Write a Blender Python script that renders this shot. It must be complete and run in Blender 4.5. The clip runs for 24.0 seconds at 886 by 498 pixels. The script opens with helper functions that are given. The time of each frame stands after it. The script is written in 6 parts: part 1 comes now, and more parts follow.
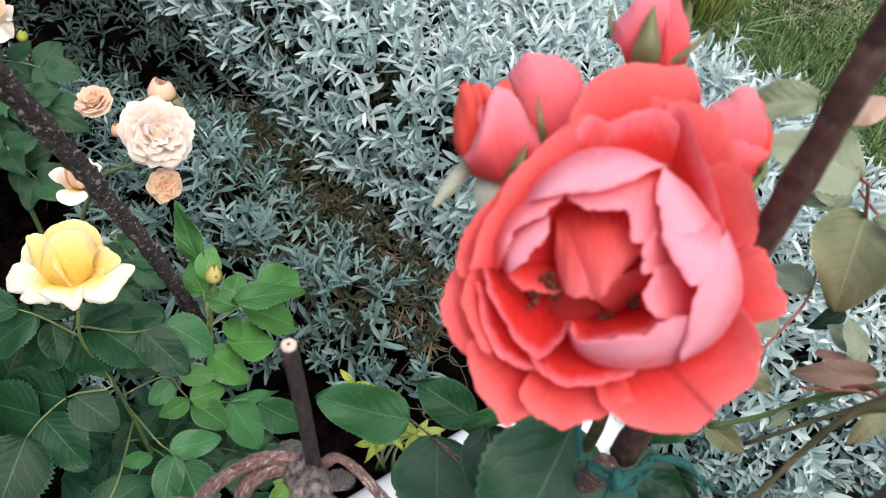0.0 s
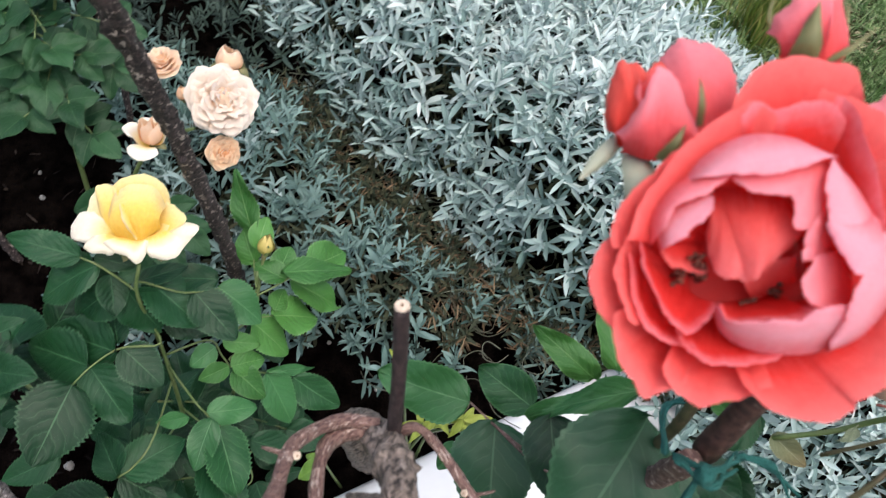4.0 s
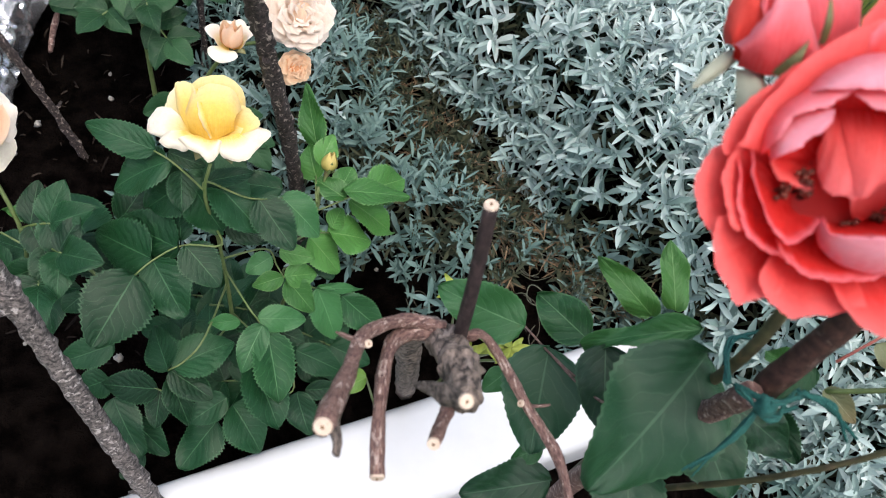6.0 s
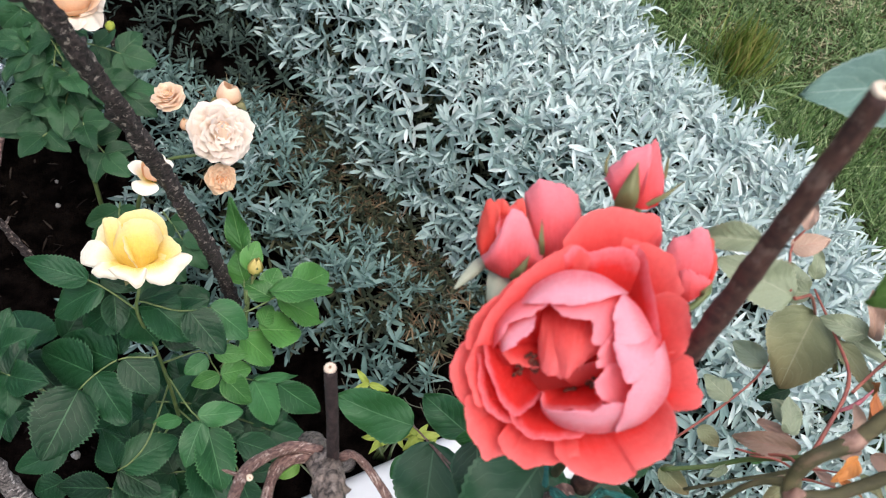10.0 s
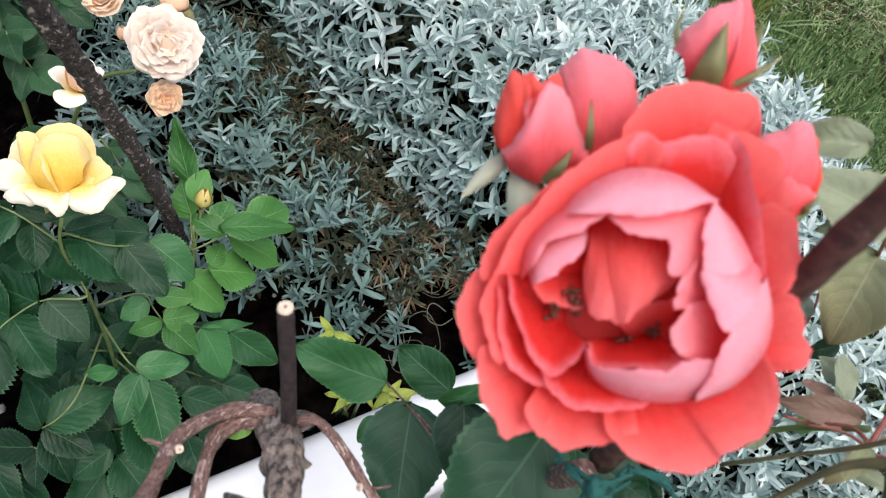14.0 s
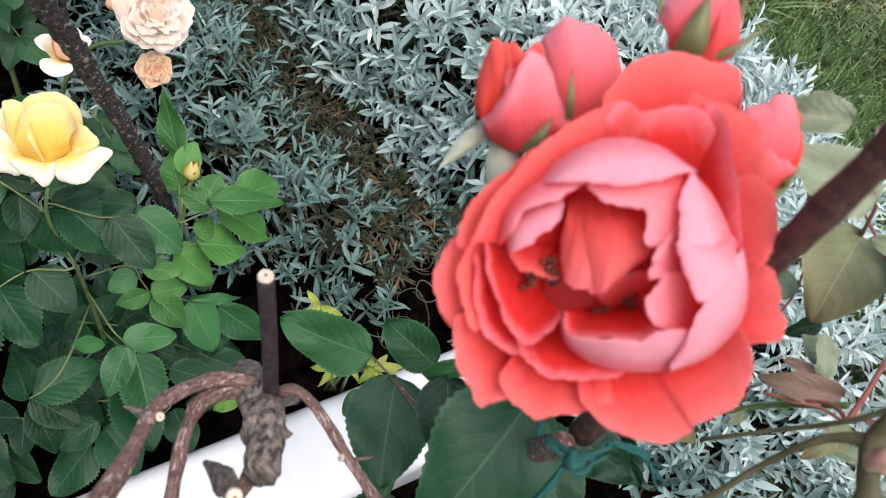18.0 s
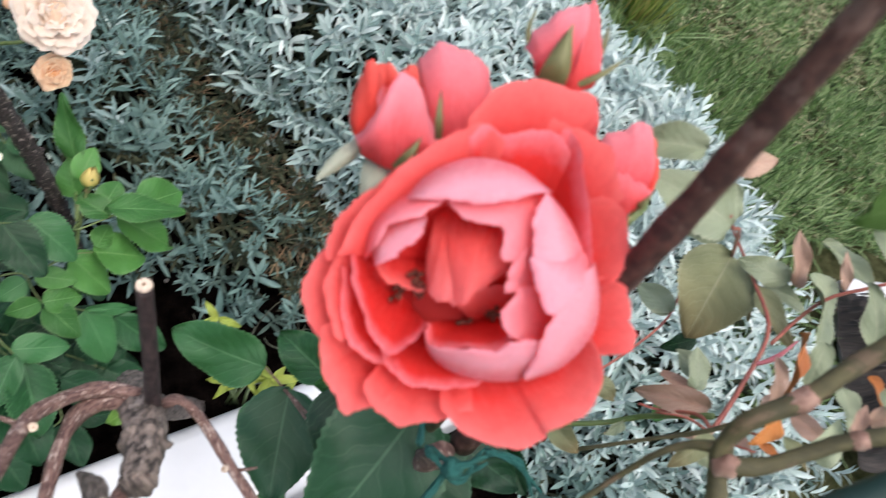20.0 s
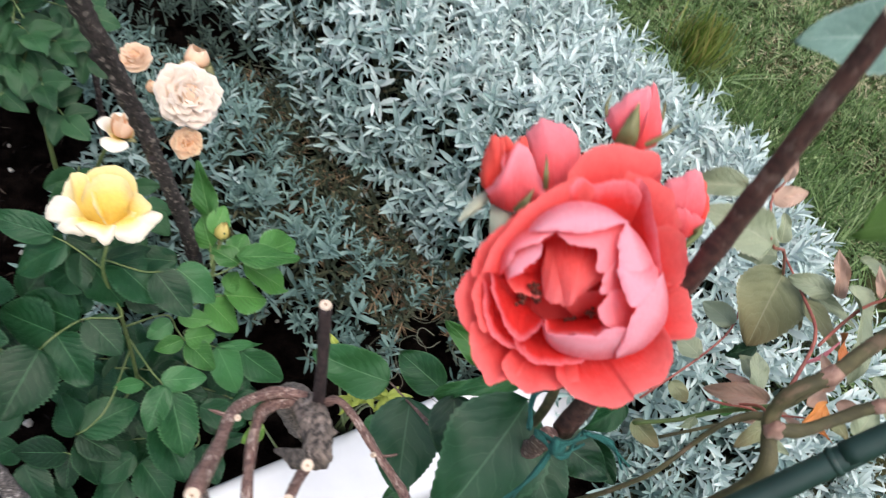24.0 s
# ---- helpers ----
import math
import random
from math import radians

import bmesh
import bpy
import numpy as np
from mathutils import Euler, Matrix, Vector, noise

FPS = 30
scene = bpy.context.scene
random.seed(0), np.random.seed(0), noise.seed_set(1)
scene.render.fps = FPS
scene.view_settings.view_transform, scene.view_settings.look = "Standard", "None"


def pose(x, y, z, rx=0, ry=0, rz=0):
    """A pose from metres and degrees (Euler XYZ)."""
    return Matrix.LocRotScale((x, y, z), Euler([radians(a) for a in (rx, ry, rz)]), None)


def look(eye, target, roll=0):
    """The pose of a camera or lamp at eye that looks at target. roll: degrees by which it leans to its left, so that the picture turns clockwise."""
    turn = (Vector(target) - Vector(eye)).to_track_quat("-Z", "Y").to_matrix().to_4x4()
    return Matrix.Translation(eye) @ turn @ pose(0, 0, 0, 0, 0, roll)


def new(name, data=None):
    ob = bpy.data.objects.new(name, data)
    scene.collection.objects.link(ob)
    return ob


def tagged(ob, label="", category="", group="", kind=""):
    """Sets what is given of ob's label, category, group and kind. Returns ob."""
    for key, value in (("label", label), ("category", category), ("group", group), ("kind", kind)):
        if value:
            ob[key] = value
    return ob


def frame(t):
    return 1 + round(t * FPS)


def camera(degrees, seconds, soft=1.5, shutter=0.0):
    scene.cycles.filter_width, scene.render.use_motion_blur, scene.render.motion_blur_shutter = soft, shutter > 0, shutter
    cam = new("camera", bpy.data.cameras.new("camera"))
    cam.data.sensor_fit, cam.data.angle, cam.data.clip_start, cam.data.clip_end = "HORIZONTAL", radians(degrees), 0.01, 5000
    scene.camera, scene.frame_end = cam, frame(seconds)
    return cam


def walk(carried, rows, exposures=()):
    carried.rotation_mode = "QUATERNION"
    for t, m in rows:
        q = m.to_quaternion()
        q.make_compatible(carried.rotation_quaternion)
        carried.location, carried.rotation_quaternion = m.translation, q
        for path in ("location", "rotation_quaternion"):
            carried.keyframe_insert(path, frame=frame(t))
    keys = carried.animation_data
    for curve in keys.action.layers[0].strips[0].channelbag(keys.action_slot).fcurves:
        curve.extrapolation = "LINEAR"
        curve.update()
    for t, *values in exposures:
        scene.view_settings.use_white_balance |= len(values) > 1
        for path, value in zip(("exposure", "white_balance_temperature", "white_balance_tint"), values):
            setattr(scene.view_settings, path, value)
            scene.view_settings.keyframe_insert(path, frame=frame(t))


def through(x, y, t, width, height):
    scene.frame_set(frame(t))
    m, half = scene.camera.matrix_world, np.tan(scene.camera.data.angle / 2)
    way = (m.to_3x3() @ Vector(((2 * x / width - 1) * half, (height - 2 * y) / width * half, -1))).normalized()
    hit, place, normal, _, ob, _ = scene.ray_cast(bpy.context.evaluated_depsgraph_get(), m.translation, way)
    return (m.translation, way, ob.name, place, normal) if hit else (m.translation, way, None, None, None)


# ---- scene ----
cam = camera(57.4, 24.0, soft=0.95, shutter=0.5)
PATH = [
    (0, (0.019, 0.022, 0.783), (0.106, 1.16, -0.859), 7.1),
    (0.5, (0.016, 0.024, 0.787), (0.113, 1.175, -0.846), 7.5),
    (1, (0.013, 0.024, 0.787), (0.122, 1.193, -0.832), 8.0),
    (1.5, (0.012, 0.018, 0.784), (0.139, 1.201, -0.823), 8.6),
    (3.5, (-0.006, 0.009, 0.791), (0.102, 1.215, -0.801), 10.7),
    (4, (-0.017, 0.009, 0.776), (0.052, 1.153, -0.863), 12.1),
    (4.5, (-0.026, 0.006, 0.777), (0.019, 1.122, -0.882), 13.8),
    (5, (-0.02, -0.007, 0.772), (0.002, 1.072, -0.912), 14.5),
    (5.5, (-0.025, -0.013, 0.768), (-0.006, 1.042, -0.931), 15.5),
    (6, (-0.031, -0.012, 0.768), (-0.023, 1.025, -0.943), 15.7),
    (6.5, (-0.03, -0.009, 0.769), (-0.03, 1.016, -0.949), 15.5),
    (7, (-0.027, 0.005, 0.778), (-0.032, 1.029, -0.94), 15.3),
    (7.5, (-0.014, 0.019, 0.797), (-0.019, 1.051, -0.917), 14.7),
    (8, (-0.003, 0.028, 0.811), (-0.002, 1.078, -0.89), 13.0),
    (8.5, (0.008, 0.012, 0.837), (0.019, 1.079, -0.854), 12.8),
    (9, (0.013, 0.008, 0.866), (0.037, 1.09, -0.816), 12.6),
    (9.5, (0.021, 0.005, 0.869), (0.054, 1.106, -0.8), 12.5),
    (10, (0.012, 0.004, 0.862), (0.054, 1.113, -0.801), 12.9),
    (10.5, (0.003, 0.001, 0.852), (0.044, 1.114, -0.809), 13.1),
    (12.5, (0.004, 0.062, 0.801), (0.096, 1.148, -0.875), 17.9),
    (13, (0.015, 0.051, 0.795), (0.13, 1.124, -0.889), 17.6),
    (13.5, (0.01, 0.044, 0.787), (0.15, 1.099, -0.907), 18.6),
    (14, (0.007, 0.037, 0.78), (0.161, 1.065, -0.928), 19.4),
    (14.5, (0.007, 0.041, 0.786), (0.171, 1.064, -0.926), 19.9),
    (15, (0.009, 0.039, 0.783), (0.183, 1.054, -0.931), 20.3),
    (15.5, (0.006, 0.037, 0.782), (0.183, 1.046, -0.936), 20.6),
    (16, (0.008, 0.039, 0.786), (0.182, 1.047, -0.933), 20.6),
    (16.5, (0.005, 0.037, 0.782), (0.178, 1.04, -0.939), 20.5),
    (17, (0.01, 0.036, 0.779), (0.183, 1.034, -0.946), 20.8),
    (17.5, (0.012, 0.035, 0.777), (0.191, 1.024, -0.952), 21.3),
    (19.5, (0.009, 0.037, 0.789), (0.211, 1.03, -0.935), 24.4),
    (20, (0.023, 0.033, 0.788), (0.385, 1.078, -0.879), 30.3),
    (20.5, (0.02, 0.023, 0.791), (0.457, 1.175, -0.784), 30.5),
    (21, (0.013, 0.022, 0.788), (0.452, 1.189, -0.776), 30.7),
    (21.5, (0.011, 0.022, 0.786), (0.44, 1.2, -0.771), 30.7),
    (22, (0.005, 0.019, 0.788), (0.374, 1.195, -0.786), 29.0),
    (22.5, (0.004, 0.02, 0.791), (0.27, 1.184, -0.813), 24.2),
    (23, (0.012, 0.02, 0.785), (0.242, 1.149, -0.849), 22.0),
    (23.5, (0.015, -0.001, 0.797), (0.231, 1.119, -0.846), 21.4),
    (24, (-0.005, -0.021, 0.851), (0.172, 1.096, -0.799), 19.9),
]
EXPOSURES = [(0.0, 0.66, 6300, 10), (24.0, 0.66, 6300, 10)]
walk(cam, [(t, look(eye, target, roll)) for t, eye, target, roll in PATH], EXPOSURES)
cam.data.dof.use_dof, cam.data.dof.focus_distance, cam.data.dof.aperture_fstop = True, 0.58, 18.0

# ---- world and sun: bright overcast garden light ----
world = bpy.data.worlds.new("world")
scene.world = world
world.use_nodes = True
wn = world.node_tree
sky = wn.nodes.new("ShaderNodeTexSky")
sky.sky_type, sky.sun_disc = "NISHITA", False
sky.sun_elevation, sky.sun_rotation = radians(72), radians(142)
sky.air_density, sky.dust_density, sky.ozone_density = 1.0, 6.0, 1.0
wn.links.new(sky.outputs[0], wn.nodes["Background"].inputs[0])
wn.nodes["Background"].inputs[1].default_value = 0.15
sun = new("sun", bpy.data.lights.new("sun", "SUN"))
sun.data.energy, sun.data.angle, sun.data.color = 1.4, radians(90), (1.0, 0.96, 0.9)
sun.matrix_world = look((0.4, -0.5, 2.0), (0, 0, 0))


# ---- materials ----
def material(name):
    m = bpy.data.materials.new(name)
    m.use_nodes = True
    t = m.node_tree
    return m, t, t.nodes["Principled BSDF"]


def node(t, kind, **values):
    n = t.nodes.new("ShaderNode" + kind)
    for k, v in values.items():
        if k in n.inputs:
            n.inputs[k].default_value = v
    return n


def mix(t, fac, a, b, blend="MIX"):
    n = t.nodes.new("ShaderNodeMix")
    n.data_type, n.blend_type = "RGBA", blend
    for k, v in ((0, fac), (6, a), (7, b)):
        if isinstance(v, bpy.types.NodeSocket):
            t.links.new(v, n.inputs[k])
        else:
            n.inputs[k].default_value = v if k == 0 else (*v, 1)
    return n.outputs[2]


def ramp(t, fac, stops):
    n = t.nodes.new("ShaderNodeValToRGB")
    while len(n.color_ramp.elements) < len(stops):
        n.color_ramp.elements.new(0.5)
    for e, (p, c) in zip(n.color_ramp.elements, stops):
        e.position, e.color = p, (*c, 1) if len(c) == 3 else c
    t.links.new(fac, n.inputs[0])
    return n.outputs[0]


def math_node(t, op, a, b=0.0):
    n = t.nodes.new("ShaderNodeMath")
    n.operation = op
    for k, v in ((0, a), (1, b)):
        if isinstance(v, bpy.types.NodeSocket):
            t.links.new(v, n.inputs[k])
        else:
            n.inputs[k].default_value = v
    return n.outputs[0]


def noise_of(t, scale, detail=4.0, coord="Object", rough=0.6):
    c = t.nodes.new("ShaderNodeTexCoord")
    n = node(t, "TexNoise", Scale=scale, Detail=detail, Roughness=rough)
    t.links.new(c.outputs[coord], n.inputs["Vector"])
    return n.outputs["Fac"]


def bump(t, bsdf, height, strength, distance):
    b = node(t, "Bump", Strength=strength, Distance=distance)
    t.links.new(height, b.inputs["Height"])
    t.links.new(b.outputs[0], bsdf.inputs["Normal"])


def random_of(t, per_island=False):
    if per_island:
        return t.nodes.new("ShaderNodeNewGeometry").outputs["Random Per Island"]
    return t.nodes.new("ShaderNodeObjectInfo").outputs["Random"]


def see_through(t, bsdf, colour, amount):
    """Lets light shine through thin leaves and petals."""
    out = t.nodes["Material Output"]
    tr = t.nodes.new("ShaderNodeBsdfTranslucent")
    if isinstance(colour, bpy.types.NodeSocket):
        t.links.new(colour, tr.inputs[0])
    else:
        tr.inputs[0].default_value = (*colour, 1)
    m = t.nodes.new("ShaderNodeMixShader")
    m.inputs[0].default_value = amount
    t.links.new(bsdf.outputs[0], m.inputs[1])
    t.links.new(tr.outputs[0], m.inputs[2])
    t.links.new(m.outputs[0], out.inputs[0])


def leaf_material(name, dark, light, vein, rough=0.42, red=None, gloss=0.5):
    m, t, b = material(name)
    uv = t.nodes.new("ShaderNodeUVMap")
    sep = t.nodes.new("ShaderNodeSeparateXYZ")
    t.links.new(uv.outputs[0], sep.inputs[0])
    across = math_node(t, "ABSOLUTE", math_node(t, "SUBTRACT", sep.outputs[0], 0.5))
    rib = math_node(t, "LESS_THAN", across, 0.013)
    side = math_node(t, "SINE", math_node(t, "MULTIPLY", math_node(t, "ADD", math_node(t, "SUBTRACT", sep.outputs[1], math_node(t, "MULTIPLY", across, 0.75)), math_node(t, "MULTIPLY", noise_of(t, 5.0, 1.0, "UV"), 0.16)), 42.0))
    quilt = math_node(t, "MULTIPLY", math_node(t, "ADD", side, 1.0), 0.5)
    side = math_node(t, "POWER", math_node(t, "MAXIMUM", side, 0.0), 24.0)
    fine = noise_of(t, 260.0, 3.0, "UV")
    large = noise_of(t, 55.0, 3.0)
    tone = math_node(t, "ADD", math_node(t, "MULTIPLY", large, 0.45), math_node(t, "MULTIPLY", random_of(t), 0.7))
    base = mix(t, math_node(t, "SUBTRACT", tone, 0.12), tuple(v * 0.75 for v in dark), tuple(v * 1.12 for v in light))
    if red:
        base = mix(t, math_node(t, "MULTIPLY", math_node(t, "POWER", sep.outputs[1], 2.0), 0.7), base, red)
    # darker along the sunken veins: crease shade put into the colour
    base = mix(t, math_node(t, "MULTIPLY", quilt, 0.1), base, dark)
    base = mix(t, math_node(t, "MULTIPLY", side, 0.22), base, vein)
    base = mix(t, math_node(t, "MULTIPLY", rib, 0.5), base, vein)
    # pale band along the margin: a rim highlight put into the colour
    base = mix(t, math_node(t, "MULTIPLY", math_node(t, "GREATER_THAN", across, 0.465), 0.3), base, vein)
    base = mix(t, ramp(t, noise_of(t, 420.0, 2.0), [(0.72, (0, 0, 0)), (0.76, (0.55, 0.55, 0.55))]), base, (0.45, 0.47, 0.42))
    t.links.new(base, b.inputs["Base Color"])
    b.inputs["Roughness"].default_value = rough
    b.inputs["Specular IOR Level"].default_value = gloss
    h = math_node(t, "SUBTRACT", math_node(t, "MULTIPLY", fine, 0.35), math_node(t, "ADD", math_node(t, "MULTIPLY", quilt, 0.4), rib))
    bump(t, b, h, 0.5, 0.0009)
    see_through(t, b, mix(t, 0.5, base, light), 0.12)
    return m


def petal_material(name, base, middle, edge, streak, through=0.3, rough=0.55, where=(0.05, 0.5, 0.95)):
    m, t, b = material(name)
    uv = t.nodes.new("ShaderNodeUVMap")
    sep = t.nodes.new("ShaderNodeSeparateXYZ")
    t.links.new(uv.outputs[0], sep.inputs[0])
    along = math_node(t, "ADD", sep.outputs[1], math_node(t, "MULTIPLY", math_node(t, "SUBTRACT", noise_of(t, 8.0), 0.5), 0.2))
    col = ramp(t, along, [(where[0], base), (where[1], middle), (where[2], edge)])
    c = t.nodes.new("ShaderNodeMapping")
    c.inputs["Scale"].default_value = (60.0, 3.0, 1.0)
    t.links.new(uv.outputs[0], c.inputs[0])
    n = node(t, "TexNoise", Scale=1.0, Detail=3.0)
    t.links.new(c.outputs[0], n.inputs["Vector"])
    lines = ramp(t, n.outputs["Fac"], [(0.42, (0, 0, 0)), (0.7, (1, 1, 1))])
    col = mix(t, math_node(t, "MULTIPLY", lines, 0.3), col, streak)
    col = mix(t, math_node(t, "MULTIPLY", random_of(t), 0.22), col, middle)
    t.links.new(col, b.inputs["Base Color"])
    b.inputs["Roughness"].default_value = rough
    b.inputs["Specular IOR Level"].default_value = 0.15
    blotch = noise_of(t, 14.0, 5.0, "UV", 0.65)
    deeper = ramp(t, blotch, [(0.35, (0.86, 0.8, 0.8)), (0.65, (1, 1, 1))])
    col = mix(t, 0.5, col, mix(t, 1.0, col, deeper, "MULTIPLY"))
    t.links.new(col, b.inputs["Base Color"])
    crinkle = math_node(t, "ADD", n.outputs["Fac"], math_node(t, "MULTIPLY", noise_of(t, 7.0, 4.0, "UV"), 3.0))
    bump(t, b, crinkle, 0.4, 0.0006)
    see_through(t, b, col, through * 1.15)
    return m


def bark_material(name, dark, light, patch, scale=180.0, strength=0.8, amount=0.5):
    """Bark with flecks drawn out along the stem."""
    m, t, b = material(name)
    uv = t.nodes.new("ShaderNodeUVMap")
    grow = node(t, "Mapping", Scale=(scale * 0.014, scale * 0.75, 1.0))
    t.links.new(uv.outputs[0], grow.inputs[0])
    c = t.nodes.new("ShaderNodeTexCoord")
    around = node(t, "Mapping", Scale=(scale * 0.3,) * 3)
    t.links.new(c.outputs["Object"], around.inputs[0])
    total = t.nodes.new("ShaderNodeVectorMath")
    t.links.new(grow.outputs[0], total.inputs[0])
    t.links.new(around.outputs[0], total.inputs[1])
    n = node(t, "TexNoise", Scale=1.0, Detail=6.0, Roughness=0.6)
    big = node(t, "TexNoise", Scale=0.6, Detail=5.0, Roughness=0.65)
    for one in (n, big):
        t.links.new(total.outputs[0], one.inputs["Vector"])
    base = mix(t, ramp(t, n.outputs["Fac"], [(0.4, (0, 0, 0)), (0.62, (1, 1, 1))]), dark, light)
    flecks = ramp(t, big.outputs["Fac"], [(0.56, (0, 0, 0)), (0.63, (1, 1, 1))])
    base = mix(t, math_node(t, "MULTIPLY", flecks, amount), base, patch)
    t.links.new(base, b.inputs["Base Color"])
    b.inputs["Roughness"].default_value = 0.75
    bump(t, b, n.outputs["Fac"], strength, 0.002)
    return m


def plain_material(name, a, b_colour, scale, rough, relief=0.2, depth=0.001, detail=5.0):
    m, t, b = material(name)
    n = noise_of(t, scale, detail)
    t.links.new(mix(t, ramp(t, n, [(0.3, (0, 0, 0)), (0.7, (1, 1, 1))]), a, b_colour), b.inputs["Base Color"])
    b.inputs["Roughness"].default_value = rough
    bump(t, b, n, relief, depth)
    return m


def island_material(name, colours, rough=0.6, through=0.15, gloss=0.3):
    """For leaves and blades in one mesh: the colour changes from one to the next."""
    m, t, b = material(name)
    r = random_of(t, True)
    col = ramp(t, r, [(i / (len(colours) - 1), c) for i, c in enumerate(colours)])
    col = mix(t, math_node(t, "MULTIPLY", noise_of(t, 90.0, 3.0), 0.25), col, colours[0])
    t.links.new(col, b.inputs["Base Color"])
    b.inputs["Roughness"].default_value = rough
    b.inputs["Specular IOR Level"].default_value = gloss
    see_through(t, b, col, through)
    return m


GREEN = leaf_material("rose_leaf_green", (0.003, 0.023, 0.008), (0.015, 0.071, 0.025), (0.075, 0.18, 0.085), 0.33, gloss=0.28)
DARK_GREEN = leaf_material("rose_leaf_dark", (0.006, 0.036, 0.014), (0.016, 0.062, 0.027), (0.07, 0.15, 0.08), 0.33, gloss=0.34)
YOUNG = leaf_material("rose_leaf_young", (0.02, 0.1, 0.02), (0.085, 0.235, 0.05), (0.22, 0.38, 0.15), 0.33, gloss=0.32)
FAR_GREEN = leaf_material("rose_leaf_shaded", (0.01, 0.042, 0.017), (0.034, 0.1, 0.04), (0.08, 0.15, 0.07), 0.42, gloss=0.22)
BLUE_GREEN = leaf_material("rose_leaf_blue_green", (0.13, 0.23, 0.19), (0.22, 0.34, 0.3), (0.36, 0.46, 0.41), 0.6, gloss=0.15)
YOUNG_DARK = leaf_material("rose_leaf_mid", (0.03, 0.075, 0.014), (0.06, 0.115, 0.025), (0.09, 0.14, 0.05), 0.6, gloss=0.12)
MIDGREEN = leaf_material("rose_leaf_fresh", (0.013, 0.076, 0.022), (0.05, 0.17, 0.052), (0.14, 0.29, 0.13), 0.33, gloss=0.36)
OLIVE = leaf_material("rose_leaf_olive", (0.12, 0.15, 0.07), (0.26, 0.28, 0.16), (0.36, 0.36, 0.24), 0.55, red=(0.17, 0.1, 0.04), gloss=0.2)
PALE = leaf_material("rose_leaf_pale", (0.21, 0.26, 0.15), (0.32, 0.37, 0.24), (0.42, 0.43, 0.31))
RUST = leaf_material("rose_leaf_rust", (0.38, 0.23, 0.17), (0.5, 0.35, 0.26), (0.45, 0.2, 0.15))
ORANGE = leaf_material("rose_leaf_orange", (0.45, 0.13, 0.03), (0.6, 0.25, 0.06), (0.6, 0.2, 0.1))
LIME = leaf_material("leaf_lime", (0.3, 0.4, 0.04), (0.5, 0.55, 0.1), (0.55, 0.6, 0.2))
LIME_YELLOW = petal_material("petal_unripe_yellow", (0.3, 0.36, 0.08), (0.6, 0.52, 0.16), (0.75, 0.62, 0.25), (0.45, 0.42, 0.12), 0.3)
LIME_GREEN = leaf_material("leaf_lime_green", (0.1, 0.22, 0.025), (0.18, 0.32, 0.05), (0.3, 0.42, 0.12))
# deep red root: partly petal colour, partly the shade inside the flower
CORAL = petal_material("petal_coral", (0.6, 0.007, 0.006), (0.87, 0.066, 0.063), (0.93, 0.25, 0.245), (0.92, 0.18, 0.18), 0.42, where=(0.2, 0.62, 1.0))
ROSE = petal_material("petal_rose_red", (0.82, 0.05, 0.045), (0.91, 0.17, 0.19), (0.93, 0.29, 0.335), (0.94, 0.3, 0.35), 0.42)
HEART = petal_material("petal_deep_red", (0.74, 0.016, 0.013), (0.92, 0.15, 0.14), (0.95, 0.28, 0.29), (0.96, 0.34, 0.37), 0.48)
BUD_RED = petal_material("petal_bud_red", (0.66, 0.015, 0.01), (0.84, 0.075, 0.055), (0.9, 0.19, 0.16), (0.87, 0.13, 0.11), 0.4)
YELLOW = petal_material("petal_yellow", (0.97, 0.68, 0.1), (0.98, 0.77, 0.2), (0.98, 0.9, 0.55), (0.98, 0.82, 0.32), 0.42, where=(0.1, 0.55, 0.98))
BUTTER = petal_material("petal_butter", (0.97, 0.66, 0.1), (0.98, 0.8, 0.3), (0.97, 0.92, 0.72), (0.98, 0.87, 0.5), 0.4, where=(0.1, 0.5, 0.95))
SOFT_PINK = petal_material("petal_soft_pink", (0.86, 0.08, 0.085), (0.92, 0.19, 0.225), (0.95, 0.4, 0.47), (0.95, 0.34, 0.41), 0.42)
CREAM = petal_material("petal_cream", (0.97, 0.7, 0.08), (0.97, 0.86, 0.5), (0.96, 0.93, 0.86), (0.96, 0.91, 0.76), 0.35, where=(0.12, 0.36, 0.62))
PEACH = petal_material("petal_peach", (0.96, 0.68, 0.42), (0.97, 0.79, 0.58), (0.97, 0.86, 0.73), (0.95, 0.7, 0.5), 0.5)
BLUSH = petal_material("petal_blush", (0.98, 0.79, 0.6), (0.98, 0.9, 0.8), (0.98, 0.94, 0.88), (0.97, 0.79, 0.67), 0.5)
ROSY = petal_material("petal_pale_pink", (0.93, 0.33, 0.4), (0.95, 0.44, 0.53), (0.94, 0.3, 0.36), (0.95, 0.38, 0.46), 0.42, where=(0.0, 0.5, 1.0))
APRICOT = petal_material("petal_apricot", (0.93, 0.5, 0.24), (0.97, 0.7, 0.45), (0.97, 0.83, 0.64), (0.95, 0.62, 0.36), 0.45)
# palest at mid-length: the highlight on the folded backs is in the colour
PALE_SHELL = petal_material("petal_pale_shell", (0.93, 0.22, 0.26), (0.98, 0.52, 0.63), (0.98, 0.43, 0.53), (1.0, 0.66, 0.77), 0.42, where=(0.1, 0.55, 1.0))
FOLD_PINK = petal_material("petal_fold_pink", (0.88, 0.1, 0.1), (0.93, 0.27, 0.32), (0.95, 0.42, 0.5), (0.94, 0.36, 0.42), 0.4, where=(0.05, 0.5, 0.95))
